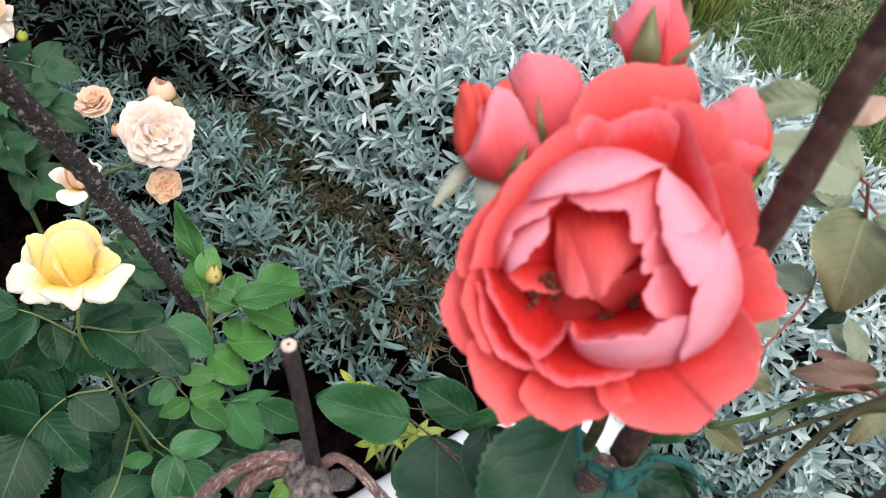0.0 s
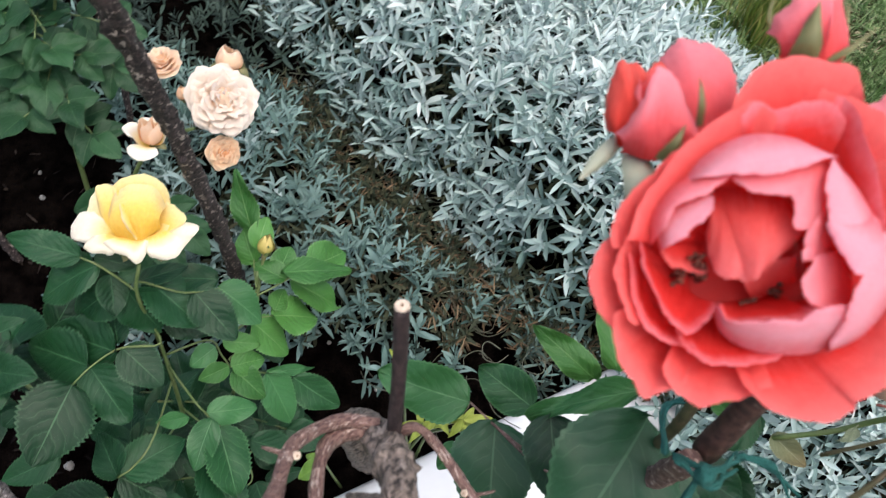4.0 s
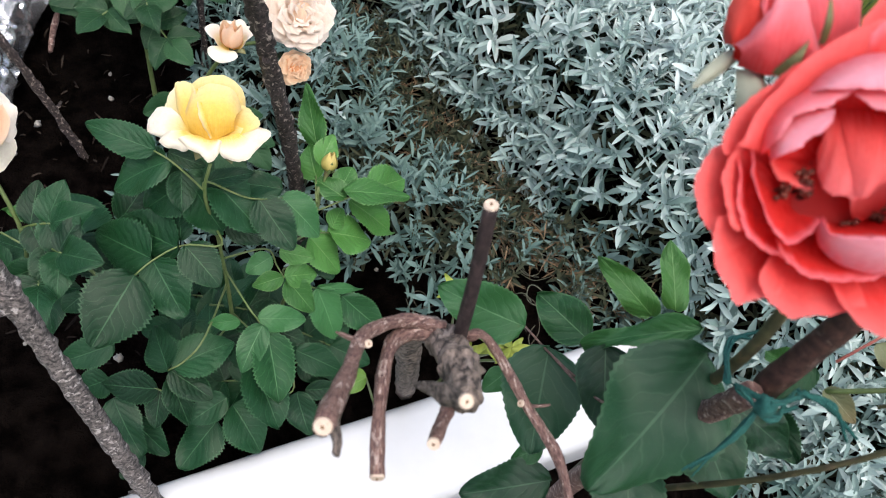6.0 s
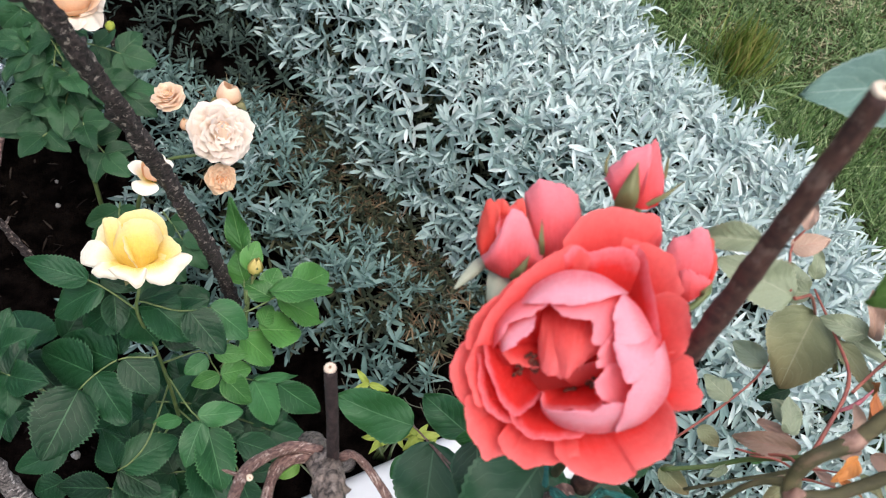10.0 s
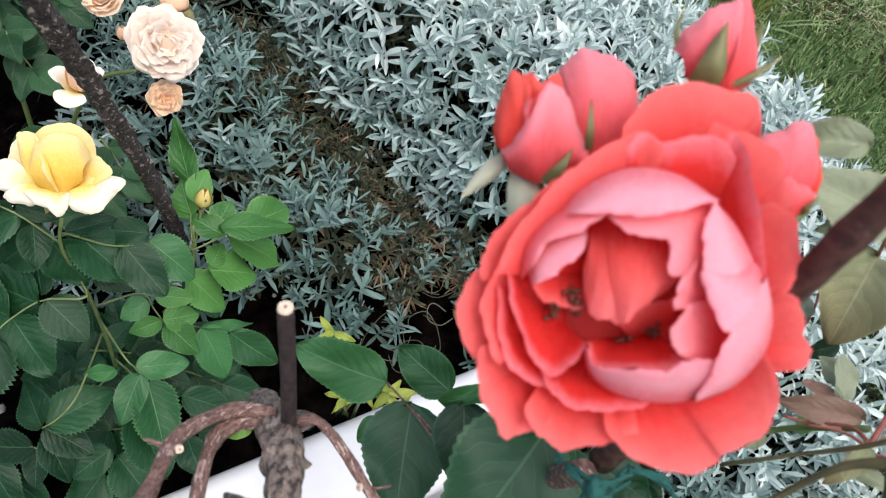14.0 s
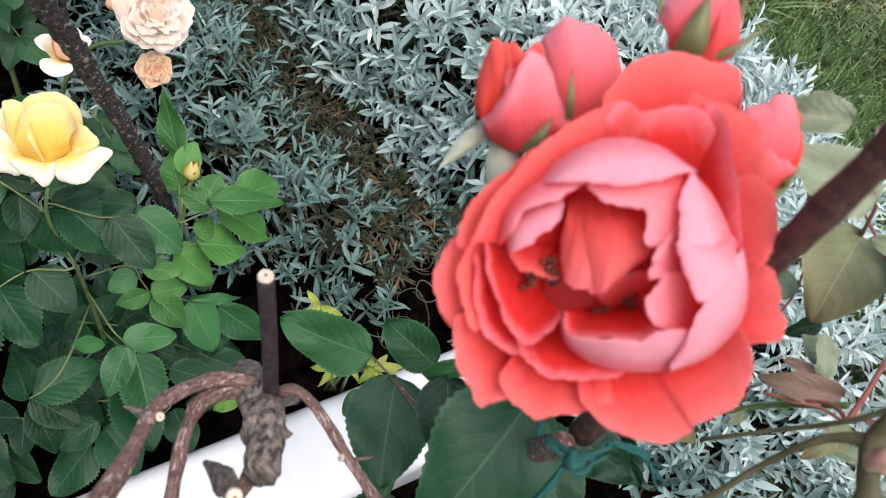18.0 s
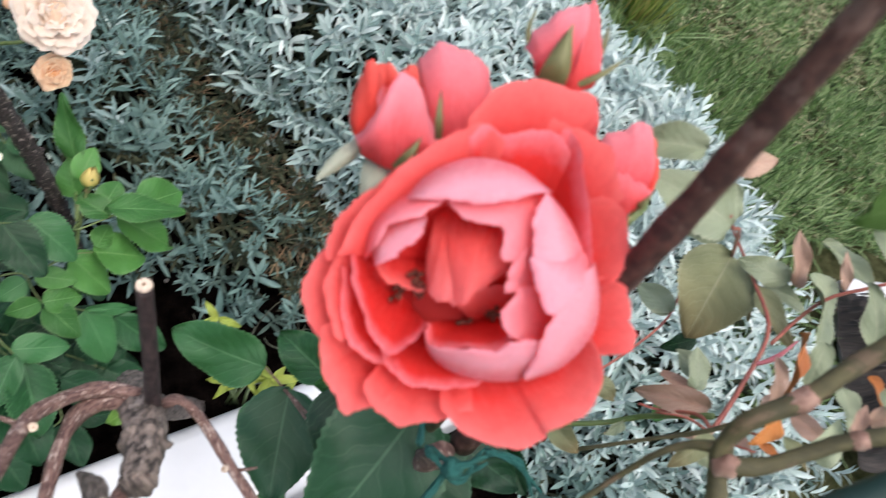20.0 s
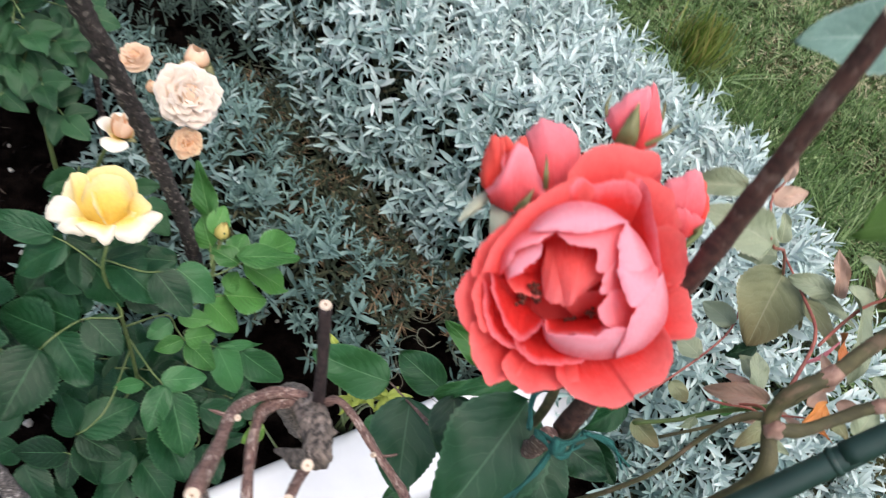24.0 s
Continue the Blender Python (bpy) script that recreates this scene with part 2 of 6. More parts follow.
# red kept deep almost to the rim, with the bowl's shade in it
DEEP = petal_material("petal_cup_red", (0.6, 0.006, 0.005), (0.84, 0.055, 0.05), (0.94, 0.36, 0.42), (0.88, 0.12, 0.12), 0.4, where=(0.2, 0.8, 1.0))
STEM = plain_material("rose_stem_green", (0.08, 0.13, 0.035), (0.14, 0.18, 0.065), 120, 0.5)
STEM_RED = plain_material("rose_stem_red", (0.25, 0.06, 0.05), (0.38, 0.13, 0.09), 150, 0.5)
PINK_STEM = plain_material("bud_pink", (0.4, 0.09, 0.12), (0.55, 0.2, 0.22), 150, 0.5)
CANE = bark_material("cane_olive", (0.06, 0.055, 0.026), (0.108, 0.096, 0.043), (0.19, 0.12, 0.08), 110, 0.25, 0.5)
CANE_PINK = bark_material("cane_pink_callus", (0.22, 0.12, 0.09), (0.36, 0.22, 0.17), (0.5, 0.38, 0.32), 200, 0.5, 0.5)
CANE_DARK = bark_material("cane_dark", (0.034, 0.014, 0.012), (0.085, 0.038, 0.03), (0.27, 0.19, 0.16), 240, 0.4, 0.3)
STUB = bark_material("cane_blackish", (0.014, 0.008, 0.009), (0.045, 0.027, 0.028), (0.09, 0.06, 0.06), 200, 0.3, 0.3)
CANE_BROWN = bark_material("cane_brown", (0.09, 0.045, 0.04), (0.25, 0.15, 0.125), (0.6, 0.48, 0.42), 620, 0.8, 0.8)
BARK = bark_material("bark_grey", (0.032, 0.025, 0.022), (0.24, 0.19, 0.16), (0.42, 0.35, 0.31), 420, 1.0, 0.5)
STAKE_GREY = bark_material("stake_grey_bark", (0.03, 0.026, 0.026), (0.2, 0.175, 0.165), (0.6, 0.55, 0.53), 460, 1.0, 0.7)
STAKE = bark_material("stake_bark", (0.01, 0.007, 0.007), (0.07, 0.05, 0.047), (0.5, 0.42, 0.36), 460, 1.0, 0.8)
CUT = plain_material("cut_wood", (0.48, 0.37, 0.28), (0.68, 0.57, 0.46), 500, 0.7)
PITH = plain_material("pith", (0.16, 0.09, 0.05), (0.22, 0.13, 0.07), 500, 0.8)
SEPAL = plain_material("sepal_green", (0.09, 0.105, 0.035), (0.2, 0.18, 0.08), 160, 0.6)
SEPAL_PALE = plain_material("sepal_pale", (0.24, 0.27, 0.2), (0.36, 0.38, 0.3), 160, 0.7)
STAMEN = plain_material("stamen_dark", (0.07, 0.012, 0.008), (0.14, 0.03, 0.015), 300, 0.7)
TWINE = plain_material("twine_green", (0.008, 0.07, 0.06), (0.025, 0.15, 0.13), 1500, 0.95, 1.0)
STAKE_GREEN = plain_material("coated_steel_green", (0.003, 0.02, 0.015), (0.007, 0.032, 0.025), 90, 0.55)
WHITE = plain_material("white_plastic", (0.53, 0.545, 0.56), (0.6, 0.61, 0.62), 14, 0.3, 0.06)
FOIL = plain_material("crumpled_foil", (0.6, 0.62, 0.65), (0.85, 0.86, 0.88), 60, 0.25, 0.5)
FOIL.node_tree.nodes["Principled BSDF"].inputs["Metallic"].default_value = 0.85
ROTTEN = bark_material("rotten_wood", (0.004, 0.0035, 0.003), (0.022, 0.016, 0.013), (0.12, 0.1, 0.085), 90, 1.0, 0.2)
SILVER = island_material("silver_leaf", [(0.29, 0.39, 0.37), (0.44, 0.54, 0.52), (0.56, 0.66, 0.64), (0.7, 0.77, 0.75)], 0.7, 0.2)
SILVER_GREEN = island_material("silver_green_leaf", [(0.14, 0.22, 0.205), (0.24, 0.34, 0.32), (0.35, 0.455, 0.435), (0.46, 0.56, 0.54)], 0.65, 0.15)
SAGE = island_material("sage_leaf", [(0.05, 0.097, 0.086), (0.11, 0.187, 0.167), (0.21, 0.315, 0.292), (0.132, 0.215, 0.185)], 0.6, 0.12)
# older leaves, coloured darker still for the shade low between the shoots
OLD_SHADED = island_material("old_shaded_leaf", [(0.014, 0.022, 0.012), (0.036, 0.05, 0.028), (0.075, 0.075, 0.04), (0.028, 0.045, 0.028)], 0.8, 0.1)
# shaded copy of the sage leaf: deep shade put into its colour
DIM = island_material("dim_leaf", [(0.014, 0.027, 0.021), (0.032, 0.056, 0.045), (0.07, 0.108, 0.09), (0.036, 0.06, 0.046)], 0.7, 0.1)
DRY = island_material("dry_stem", [(0.055, 0.034, 0.018), (0.13, 0.085, 0.045), (0.24, 0.175, 0.105), (0.085, 0.052, 0.03)], 0.85, 0.0)
WIRY = island_material("wiry_runner", [(0.035, 0.035, 0.022), (0.08, 0.085, 0.06), (0.15, 0.16, 0.12), (0.06, 0.045, 0.03)], 0.75, 0.0)
LITTER = island_material("soil_litter", [(0.006, 0.0045, 0.004), (0.015, 0.011, 0.009), (0.045, 0.035, 0.028), (0.009, 0.007, 0.006)], 0.9, 0.0, 0.1)
GRASS = island_material("grass_blade", [(0.026, 0.06, 0.014), (0.075, 0.145, 0.04), (0.15, 0.245, 0.085), (0.3, 0.39, 0.19)], 0.45, 0.15)
LONG_GRASS = island_material("long_grass_blade", [(0.08, 0.15, 0.045), (0.14, 0.22, 0.08), (0.19, 0.28, 0.12), (0.26, 0.34, 0.18)], 0.4, 0.3)
STRAW = island_material("grass_straw", [(0.26, 0.25, 0.14), (0.4, 0.38, 0.24), (0.5, 0.47, 0.32), (0.18, 0.16, 0.09)], 0.7, 0.15)
TUFT = island_material("grass_tuft", [(0.08, 0.14, 0.02), (0.18, 0.26, 0.05), (0.3, 0.36, 0.1), (0.36, 0.28, 0.1)], 0.5, 0.3)
PEBBLE = plain_material("pale_crumb", (0.2, 0.19, 0.17), (0.4, 0.38, 0.35), 200, 0.8)


def soil_material():
    m, t, b = material("garden_soil")
    n = noise_of(t, 45.0, 8.0)
    fine = noise_of(t, 420.0, 4.0)
    # blacker than real moist soil: shade between the plants is in the colour
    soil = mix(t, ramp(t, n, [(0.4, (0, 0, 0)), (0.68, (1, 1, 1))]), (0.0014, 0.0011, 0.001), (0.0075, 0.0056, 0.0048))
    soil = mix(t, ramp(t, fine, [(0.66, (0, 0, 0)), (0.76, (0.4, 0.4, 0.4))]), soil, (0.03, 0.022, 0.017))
    turf = mix(t, ramp(t, noise_of(t, 60.0, 6.0), [(0.35, (0, 0, 0)), (0.65, (1, 1, 1))]), (0.026, 0.032, 0.013), (0.085, 0.085, 0.042))
    far = mix(t, noise_of(t, 30.0, 8.0), (0.03, 0.06, 0.014), (0.12, 0.17, 0.05))
    att = t.nodes.new("ShaderNodeAttribute")
    att.attribute_name = "turf"
    sep = t.nodes.new("ShaderNodeSeparateColor")
    t.links.new(att.outputs["Color"], sep.inputs[0])
    col = mix(t, sep.outputs[0], soil, turf)
    col = mix(t, sep.outputs[1], col, far)
    t.links.new(col, b.inputs["Base Color"])
    b.inputs["Roughness"].default_value = 0.95
    b.inputs["Specular IOR Level"].default_value = 0.0
    bump(t, b, math_node(t, "ADD", n, math_node(t, "MULTIPLY", fine, 0.4)), 1.0, 0.012)
    return m


SOIL = soil_material()


# ---- building helpers ----
def mesh_of(name, verts, faces, mats, uvs=None, slots=None, smooth=True):
    me = bpy.data.meshes.new(name)
    me.from_pydata([tuple(v) for v in verts], [], faces)
    for m in mats if isinstance(mats, (list, tuple)) else [mats]:
        me.materials.append(m)
    if slots is not None:
        me.polygons.foreach_set("material_index", slots)
    if smooth:
        me.polygons.foreach_set("use_smooth", [True] * len(me.polygons))
    if uvs is not None:
        layer = me.uv_layers.new(name="UVMap")
        index = np.zeros(len(me.loops), dtype=np.int32)
        me.loops.foreach_get("vertex_index", index)
        layer.data.foreach_set("uv", np.asarray(uvs, dtype=np.float32)[index].ravel())
    me.update()
    return me


def put(name, me, parent=None, m=None, label=""):
    """Links a mesh as one object, under a thing or a part."""
    ob = new(name, me)
    if parent is not None:
        ob.parent = parent
    if m is not None:
        ob.matrix_basis = m
    return tagged(ob, label)


def thing(name, label, category, group="", kind=""):
    return tagged(new(name), label, category, group, kind)


def axes(pos, along, facing, size=1.0):
    """A pose whose y runs along, and whose z is as near as can be to facing."""
    y = Vector(along).normalized()
    z = Vector(facing) - y * y.dot(Vector(facing))
    z = z.normalized() if z.length > 1e-6 else y.orthogonal().normalized()
    x = y.cross(z)
    return Matrix.Translation(pos) @ Matrix((x, y, z)).transposed().to_4x4() @ Matrix.Scale(size, 4)


def spline(points, count):
    """A smooth line through the points."""
    p = [Vector(v) for v in points]
    p = [p[0] * 2 - p[1]] + p + [p[-1] * 2 - p[-2]]
    out = []
    spans = len(p) - 3
    for i in range(count):
        s = i / (count - 1) * spans
        k = min(int(s), spans - 1)
        f = s - k
        a, b, c, d = p[k : k + 4]
        out.append(0.5 * ((2 * b) + (c - a) * f + (2 * a - 5 * b + 4 * c - d) * f * f + (3 * b - a - 3 * c + d) * f**3))
    return out


def tube(points, radii, sides=8, count=None, rough=0.0, knots=0, seed=0):
    """Vertices and faces of a stem along a smooth line. rough: uneven bark; knots: swellings."""
    rnd = random.Random(seed)
    count = count or max(4, len(points) * 3)
    line = spline(points, count)
    at = [(rnd.uniform(0.08, 0.95), rnd.uniform(0.2, 0.6)) for _ in range(knots)]
    verts, faces = [], []
    side = None
    far = 0.0
    for i, p in enumerate(line):
        s = i / (count - 1)
        far += (p - line[max(i - 1, 0)]).length
        tangent = (line[min(i + 1, count - 1)] - line[max(i - 1, 0)]).normalized()
        side = tangent.orthogonal().normalized() if side is None else (side - tangent * side.dot(tangent)).normalized()
        other = tangent.cross(side)
        k = s * (len(radii) - 1)
        j = min(int(k), len(radii) - 2)
        r = radii[j] + (radii[j + 1] - radii[j]) * (k - j)
        for c, a in at:
            r *= 1 + 0.5 * a * math.exp(-(((s - c) * count / 1.3) ** 2))
        for n in range(sides):
            an = 2 * math.pi * n / sides
            d = side * math.cos(an) + other * math.sin(an)
            rr = r
            if rough:
                x, y = math.cos(an), math.sin(an)
                ridge = noise.noise(Vector((x * 1.9 + seed, y * 1.9, far * 70))) + 0.5 * noise.noise(Vector((x * 4.5, y * 4.5 + seed, far * 260)))
                rr = r * (1 + rough * 1.5 * ridge)
            verts.append(p + d * rr)
    for i in range(count - 1):
        for n in range(sides):
            a, b = i * sides + n, i * sides + (n + 1) % sides
            faces.append((a, b, b + sides, a + sides))
    faces.append(tuple(range(sides))[::-1])
    faces.append(tuple(range((count - 1) * sides, count * sides)))
    return verts, faces


def stem(name, points, radii, mat, parent, label="", **kw):
    v, f = tube(points, radii, **kw)
    sides = kw.get("sides", 8)
    uvs, far = [], 0.0
    for k, p in enumerate(v):
        if k % sides == 0 and k:
            far += (p - v[k - sides]).length
        uvs.append((abs((k % sides) / sides * 2 - 1), far))
    return put(name, mesh_of(name, v, f, mat, uvs), parent, None, label)


def blob(radius, seed, uneven=0.35, rings=7, sides=9, squash=(1, 1, 1)):
    """An uneven lump."""
    verts, faces = [], []
    for i in range(rings + 1):
        th = math.pi * i / rings
        for n in range(sides):
            ph = 2 * math.pi * n / sides
            d = Vector((math.sin(th) * math.cos(ph), math.sin(th) * math.sin(ph), math.cos(th)))
            r = radius * (1 + uneven * noise.noise(d * 1.7 + Vector((seed * 3.1, 0, 0))))
            verts.append((d.x * r * squash[0], d.y * r * squash[1], d.z * r * squash[2]))
    for i in range(rings):
        for n in range(sides):
            a, b = i * sides + n, i * sides + (n + 1) % sides
            faces.append((a, a + sides, b + sides, b))
    return verts, faces


def sheet(point, nu, nv, thick, mats, name):
    """A thin curved body over a grid: point(u, v) gives a place; the front takes the first material, the back the second."""
    grid = [[Vector(point(i / (nu - 1) * 2 - 1, j / (nv - 1))) for i in range(nu)] for j in range(nv)]
    verts, uvs, faces, slots = [], [], [], []
    for sign in (1, -1):
        for j in range(nv):
            for i in range(nu):
                du = grid[j][min(i + 1, nu - 1)] - grid[j][max(i - 1, 0)]
                dv = grid[min(j + 1, nv - 1)][i] - grid[max(j - 1, 0)][i]
                n = du.cross(dv)
                n = n.normalized() if n.length > 1e-12 else Vector((0, 0, 1))
                edge = 0.04 if i in (0, nu - 1) or j in (0, nv - 1) else 1.0
                verts.append(grid[j][i] + n * sign * edge * thick / 2)
                uvs.append((i / (nu - 1), j / (nv - 1)))
    k = nu * nv
    for j in range(nv - 1):
        for i in range(nu - 1):
            a = j * nu + i
            faces.append((a, a + 1, a + nu + 1, a + nu))
            slots.append(0)
            faces.append((k + a, k + a + nu, k + a + nu + 1, k + a + 1))
            slots.append(len(mats) - 1)
    return mesh_of(name, verts, faces, list(mats), uvs, slots)


# ---- rose leaves ----
def leaflet_mesh(mat, seed, width=0.62, fold=0.16, droop=0.16, wave=0.03, teeth=0.085):
    """One leaflet, 1 long, with a toothed edge, folded along its rib; it lies along y and faces z."""
    rnd = random.Random(seed)
    tilt = rnd.uniform(-0.05, 0.05)

    def point(u, v):
        w = width / 2 * 1.08 * (math.sin(math.pi * min(1, v * 0.97 + 0.015) ** 0.8)) ** 0.72 * (1 - 0.18 * v) if 0 < v < 1 else 0.0
        tooth = 1 + (teeth if int(round(v * 34)) % 2 else -0.4 * teeth) * (abs(u) > 0.95)
        x = u * w * tooth
        z = fold * abs(x) * 1.4 - 0.45 * x * x - droop * v * v + wave * math.sin(9 * v + 2 * u + seed) * abs(u) + 0.0045 * math.sin(42 * (v - 0.28 * abs(u))) * min(1.0, 3 * abs(u)) * (1 - v * v)
        return (x + tilt * v * v, v, z + 0.03 * u)

    return sheet(point, 9, 35, 0.008, [mat], "leaflet")


LEAFLETS = {}


def leaflet_of(mat, seed):
    key = (mat.name, seed % 5)
    if key not in LEAFLETS:
        r = random.Random(seed % 5 + 17)
        LEAFLETS[key] = leaflet_mesh(mat, seed % 5, r.uniform(0.66, 0.78), r.uniform(0.06, 0.3), r.uniform(0.05, 0.35), r.uniform(0.03, 0.06))
    return LEAFLETS[key]


def compound_leaf(parent, base, tip, size, mat, facing=(0, -0.45, 0.9), count=5, seed=0, stalk=STEM):
    """A rose leaf: a stalk with one leaflet at its end and pairs along it. size: the length of its end leaflet."""
    rnd = random.Random(seed)
    base, tip = Vector(base), Vector(tip)
    way = tip - base
    facing = Vector(facing)
    length = max(way.length - size * 0.85, 0.008)
    along = way.normalized()
    end = base + along * length
    bow = Vector((0, 0, 0.06 * length))
    rachis = stem("leaf_stalk", [base, (base + end) / 2 + bow, end], [0.0011, 0.0008], stalk, parent, sides=5, count=6)
    put("leaflet", leaflet_of(mat, rnd.randrange(5)), rachis, axes(end, along + Vector((rnd.uniform(-0.1, 0.1), rnd.uniform(-0.1, 0.1), rnd.uniform(-0.15, 0.05))), facing, size))
    pairs = (count - 1) // 2
    across = along.cross(facing).normalized()
    for k in range(pairs):
        s = 0.9 - 0.55 * k / max(1, pairs - 1) if pairs > 1 else 0.75
        p = base + along * length * s + bow * (1 - (2 * s - 1) ** 2)
        for sign in (-1, 1):
            d = along * rnd.uniform(0.35, 0.75) + across * sign + Vector((0, 0, rnd.uniform(-0.25, 0.15)))
            f = facing + Vector((rnd.uniform(-0.6, 0.6), rnd.uniform(-0.6, 0.5), 0)) - across * sign * rnd.uniform(-0.1, 0.3)
            put("leaflet", leaflet_of(mat, rnd.randrange(5)), rachis, axes(p, d, f, size * rnd.uniform(0.75, 0.98)))
    return rachis


def leaf_spray(parent, stalk, rows, seed):
    """A leaf stalk with its leaflets; rows: base, tip, material and the width as a share of the length."""
    rnd = random.Random(seed)
    first = Vector(stalk[0])
    foot = min((p for line in MAIN_STEMS for p in spline(line, 60) if p.z < first.z), key=lambda p: (p - first).length)
    if (foot - first).length < 0.09:
        stalk = [foot] + list(stalk)
    rachis = stem("leaf_stalk", stalk, [0.001, 0.0008, 0.0006], STEM, parent, sides=6, count=14)
    for b, t, mat, w in rows:
        b, t = Vector(b), Vector(t)
        facing = (0.1 + rnd.uniform(-0.55, 0.55), -0.45 + rnd.uniform(-0.5, 0.5), 0.82)
        me = leaflet_mesh(mat, rnd.randrange(99), w * 1.08, rnd.uniform(0.05, 0.24), rnd.uniform(0.04, 0.2), rnd.uniform(0.02, 0.05))
        put("leaflet", me, rachis, axes(b, t - b, facing, (t - b).length * 1.12))


# ---- rose flowers ----
def petal_mesh(spread, profile, mats, seed, tip=0.28, ruffle=0.03, edge=0.0, notch=0.0, nu=11, nv=11, thick=0.006, lean=0.0):
    """One petal round the z axis, its middle on +x. profile: (radius, height) from base to tip; spread: half its angle in degrees."""
    rnd = random.Random(seed)
    line = spline([(r, 0, z) for r, z in profile], 24)
    a, b = rnd.uniform(0, 6), rnd.uniform(0, 6)
    sp = radians(spread)

    def point(u, v):
        vv = v * (1 - tip * abs(u) ** 2.6 - notch * math.exp(-((u * 4) ** 2)) * v)
        k = vv * 23
        j = min(int(k), 22)
        p = line[j].lerp(line[j + 1], k - j)
        an = u * sp * (0.75 + 0.25 * math.sin(math.pi * min(1.0, vv * 0.8)))
        w = ruffle * vv * vv * (math.sin(3.1 * u + a) + 0.6 * math.sin(6.3 * u + b))
        r = p.x + edge * u * u * vv + w * 0.7
        return (r * math.cos(an), -r * math.sin(an), p.z + w + lean * u * vv)

    return sheet(point, nu, nv, thick, mats, "petal")


def petal(parent, phi, size, spread, profile, mats, seed, **kw):
    return put("petal", petal_mesh(spread, profile, mats, seed, **kw), parent, Matrix.Rotation(radians(phi), 4, "Z") @ Matrix.Scale(size, 4))


def calyx(parent, m, size, sepals=5, mat=SEPAL, seed=0, name="flower", reach=1.0, flare=0.8):
    """The green base of a flower, with its sepals; the petals go under it."""
    rnd = random.Random(seed)
    v, f = blob(0.15, seed, 0.1, squash=(1, 1, 1.4))
    v = [(x * size, y * size, (z - 0.16) * size) for x, y, z in v]
    head = put(name, mesh_of(name, v, f, SEPAL), parent, m)
    for k in range(sepals):
        prof = [(0.1, -0.05), (0.3, 0.0 + 0.05 * flare), (0.3 + 0.25 * flare, 0.25 * (1.2 - flare) + 0.1), (0.3 + 0.45 * flare, (0.8 - flare) * reach)]
        petal(head, 360 * k / sepals + rnd.uniform(-15, 15), size, 26, prof, [mat], seed + k, tip=0.75, ruffle=0.02, nu=5, nv=7, thick=0.03).name = "sepal"
    return head


def lobe(name, line, wide, mats, root=0.6, sag=0.0, hook=0.0, tip=0.34, seed=0, point=0.0, nu=25, nv=23, curved=False, wavy=1.0):
    """A petal or sepal of a large flower. line: its middle from root to tip in millimetres (across, up, out);
    wide: half its width; sag: how far its sides fall back; hook: how far they bend round the flower's middle; curved: the width follows a bent middle line."""
    rnd = random.Random(seed)
    mid = spline(line, 30)
    d = mid[-1] - mid[0]
    d = Vector((d.x, d.y, 0)).normalized()
    across = Vector((d.y, -d.x, 0))
    a, b, c = (rnd.uniform(0, 6) for _ in range(3))

    def place(u, v):
        vv = v * (1 - tip * abs(u) ** 2.5 * v + 0.018 * math.sin(5 * u + c) * v + 0.014 * math.sin(11 * u + b) * v * v)
        k = min(vv, 0.9999) * 29
        p = mid[int(k)].lerp(mid[int(k) + 1], k - int(k))
        w = wide * (root + (1 - root) * math.sin(math.pi / 2 * min(1.0, vv / 0.6))) * (1 - point * vv**1.4)
        wave = wavy * (0.35 + 0.02 * wide) * vv * vv * (math.sin(2.6 * u + a) + 0.5 * math.sin(5.7 * u + b))
        if curved:
            g = mid[int(k) + 1] - mid[int(k)]
            side = Vector((g.y, -g.x, 0)).normalized()
        else:
            side = across
        p = p + side * u * w - d * hook * u * u * (vv if hook > 0 else 1.0) + Vector((0, 0, wave - sag * u * u + 0.25 * math.sin(4 * u + 3 * vv + c)))
        return p / 42.0

    return sheet(place, nu, nv, 0.35 / 42.0, mats, name)


def folded_petal(rim, root, mats, belly, lip, seed, ragged=1.0):
    """A thin petal between its root line and its rim, each a smooth line through a few places in millimetres.
    belly: how far its middle sinks below the straight way; lip: how far the rim rolls back."""
    rnd = random.Random(seed)
    nu, nv = 33, 25
    top, low = spline(rim, nu), spline(root, nu)
    a, b, c = (rnd.uniform(0, 6) for _ in range(3))

    def place(u, v):
        i = int(round((u + 1) / 2 * (nu - 1)))
        r, l = top[i], low[i]
        p = l.lerp(r, v)
        edge = v**4
        away = Vector((r.x - l.x, r.y - l.y, 0))
        away = away.normalized() if away.length > 0.5 else Vector((0, 1, 0))
        frill = 0.34 * math.sin(6 * u + a) + 0.22 * math.sin(13 * u + b) + 0.16 * math.sin(27 * u + c) + 0.12 * math.sin(46 * u + b)
        p += away * frill * ragged * edge
        p.z -= belly * 4 * v * (1 - v) + lip * edge * v**4
        p.z += 0.35 * v * v * (math.sin(5 * u + a) + 0.6 * math.sin(11 * u + b) + 0.5 * math.sin(3 * v + 4 * u + c))
        return p / 42.0

    across, out = Vector(rim[-1]) - Vector(rim[0]), Vector(rim[len(rim) // 2]) - Vector(root[len(root) // 2])
    if across.cross(out).z < 0:
        mats = mats[::-1]
    return sheet(place, nu, nv, 0.4 / 42.0, mats, "petal")


MM = Matrix.Scale(0.042, 4)


# ---- ground: one sheet, garden soil with turf beyond the bed ----
def soft(a):
    a = min(1.0, max(0.0, a))
    return a * a * (3 - 2 * a)


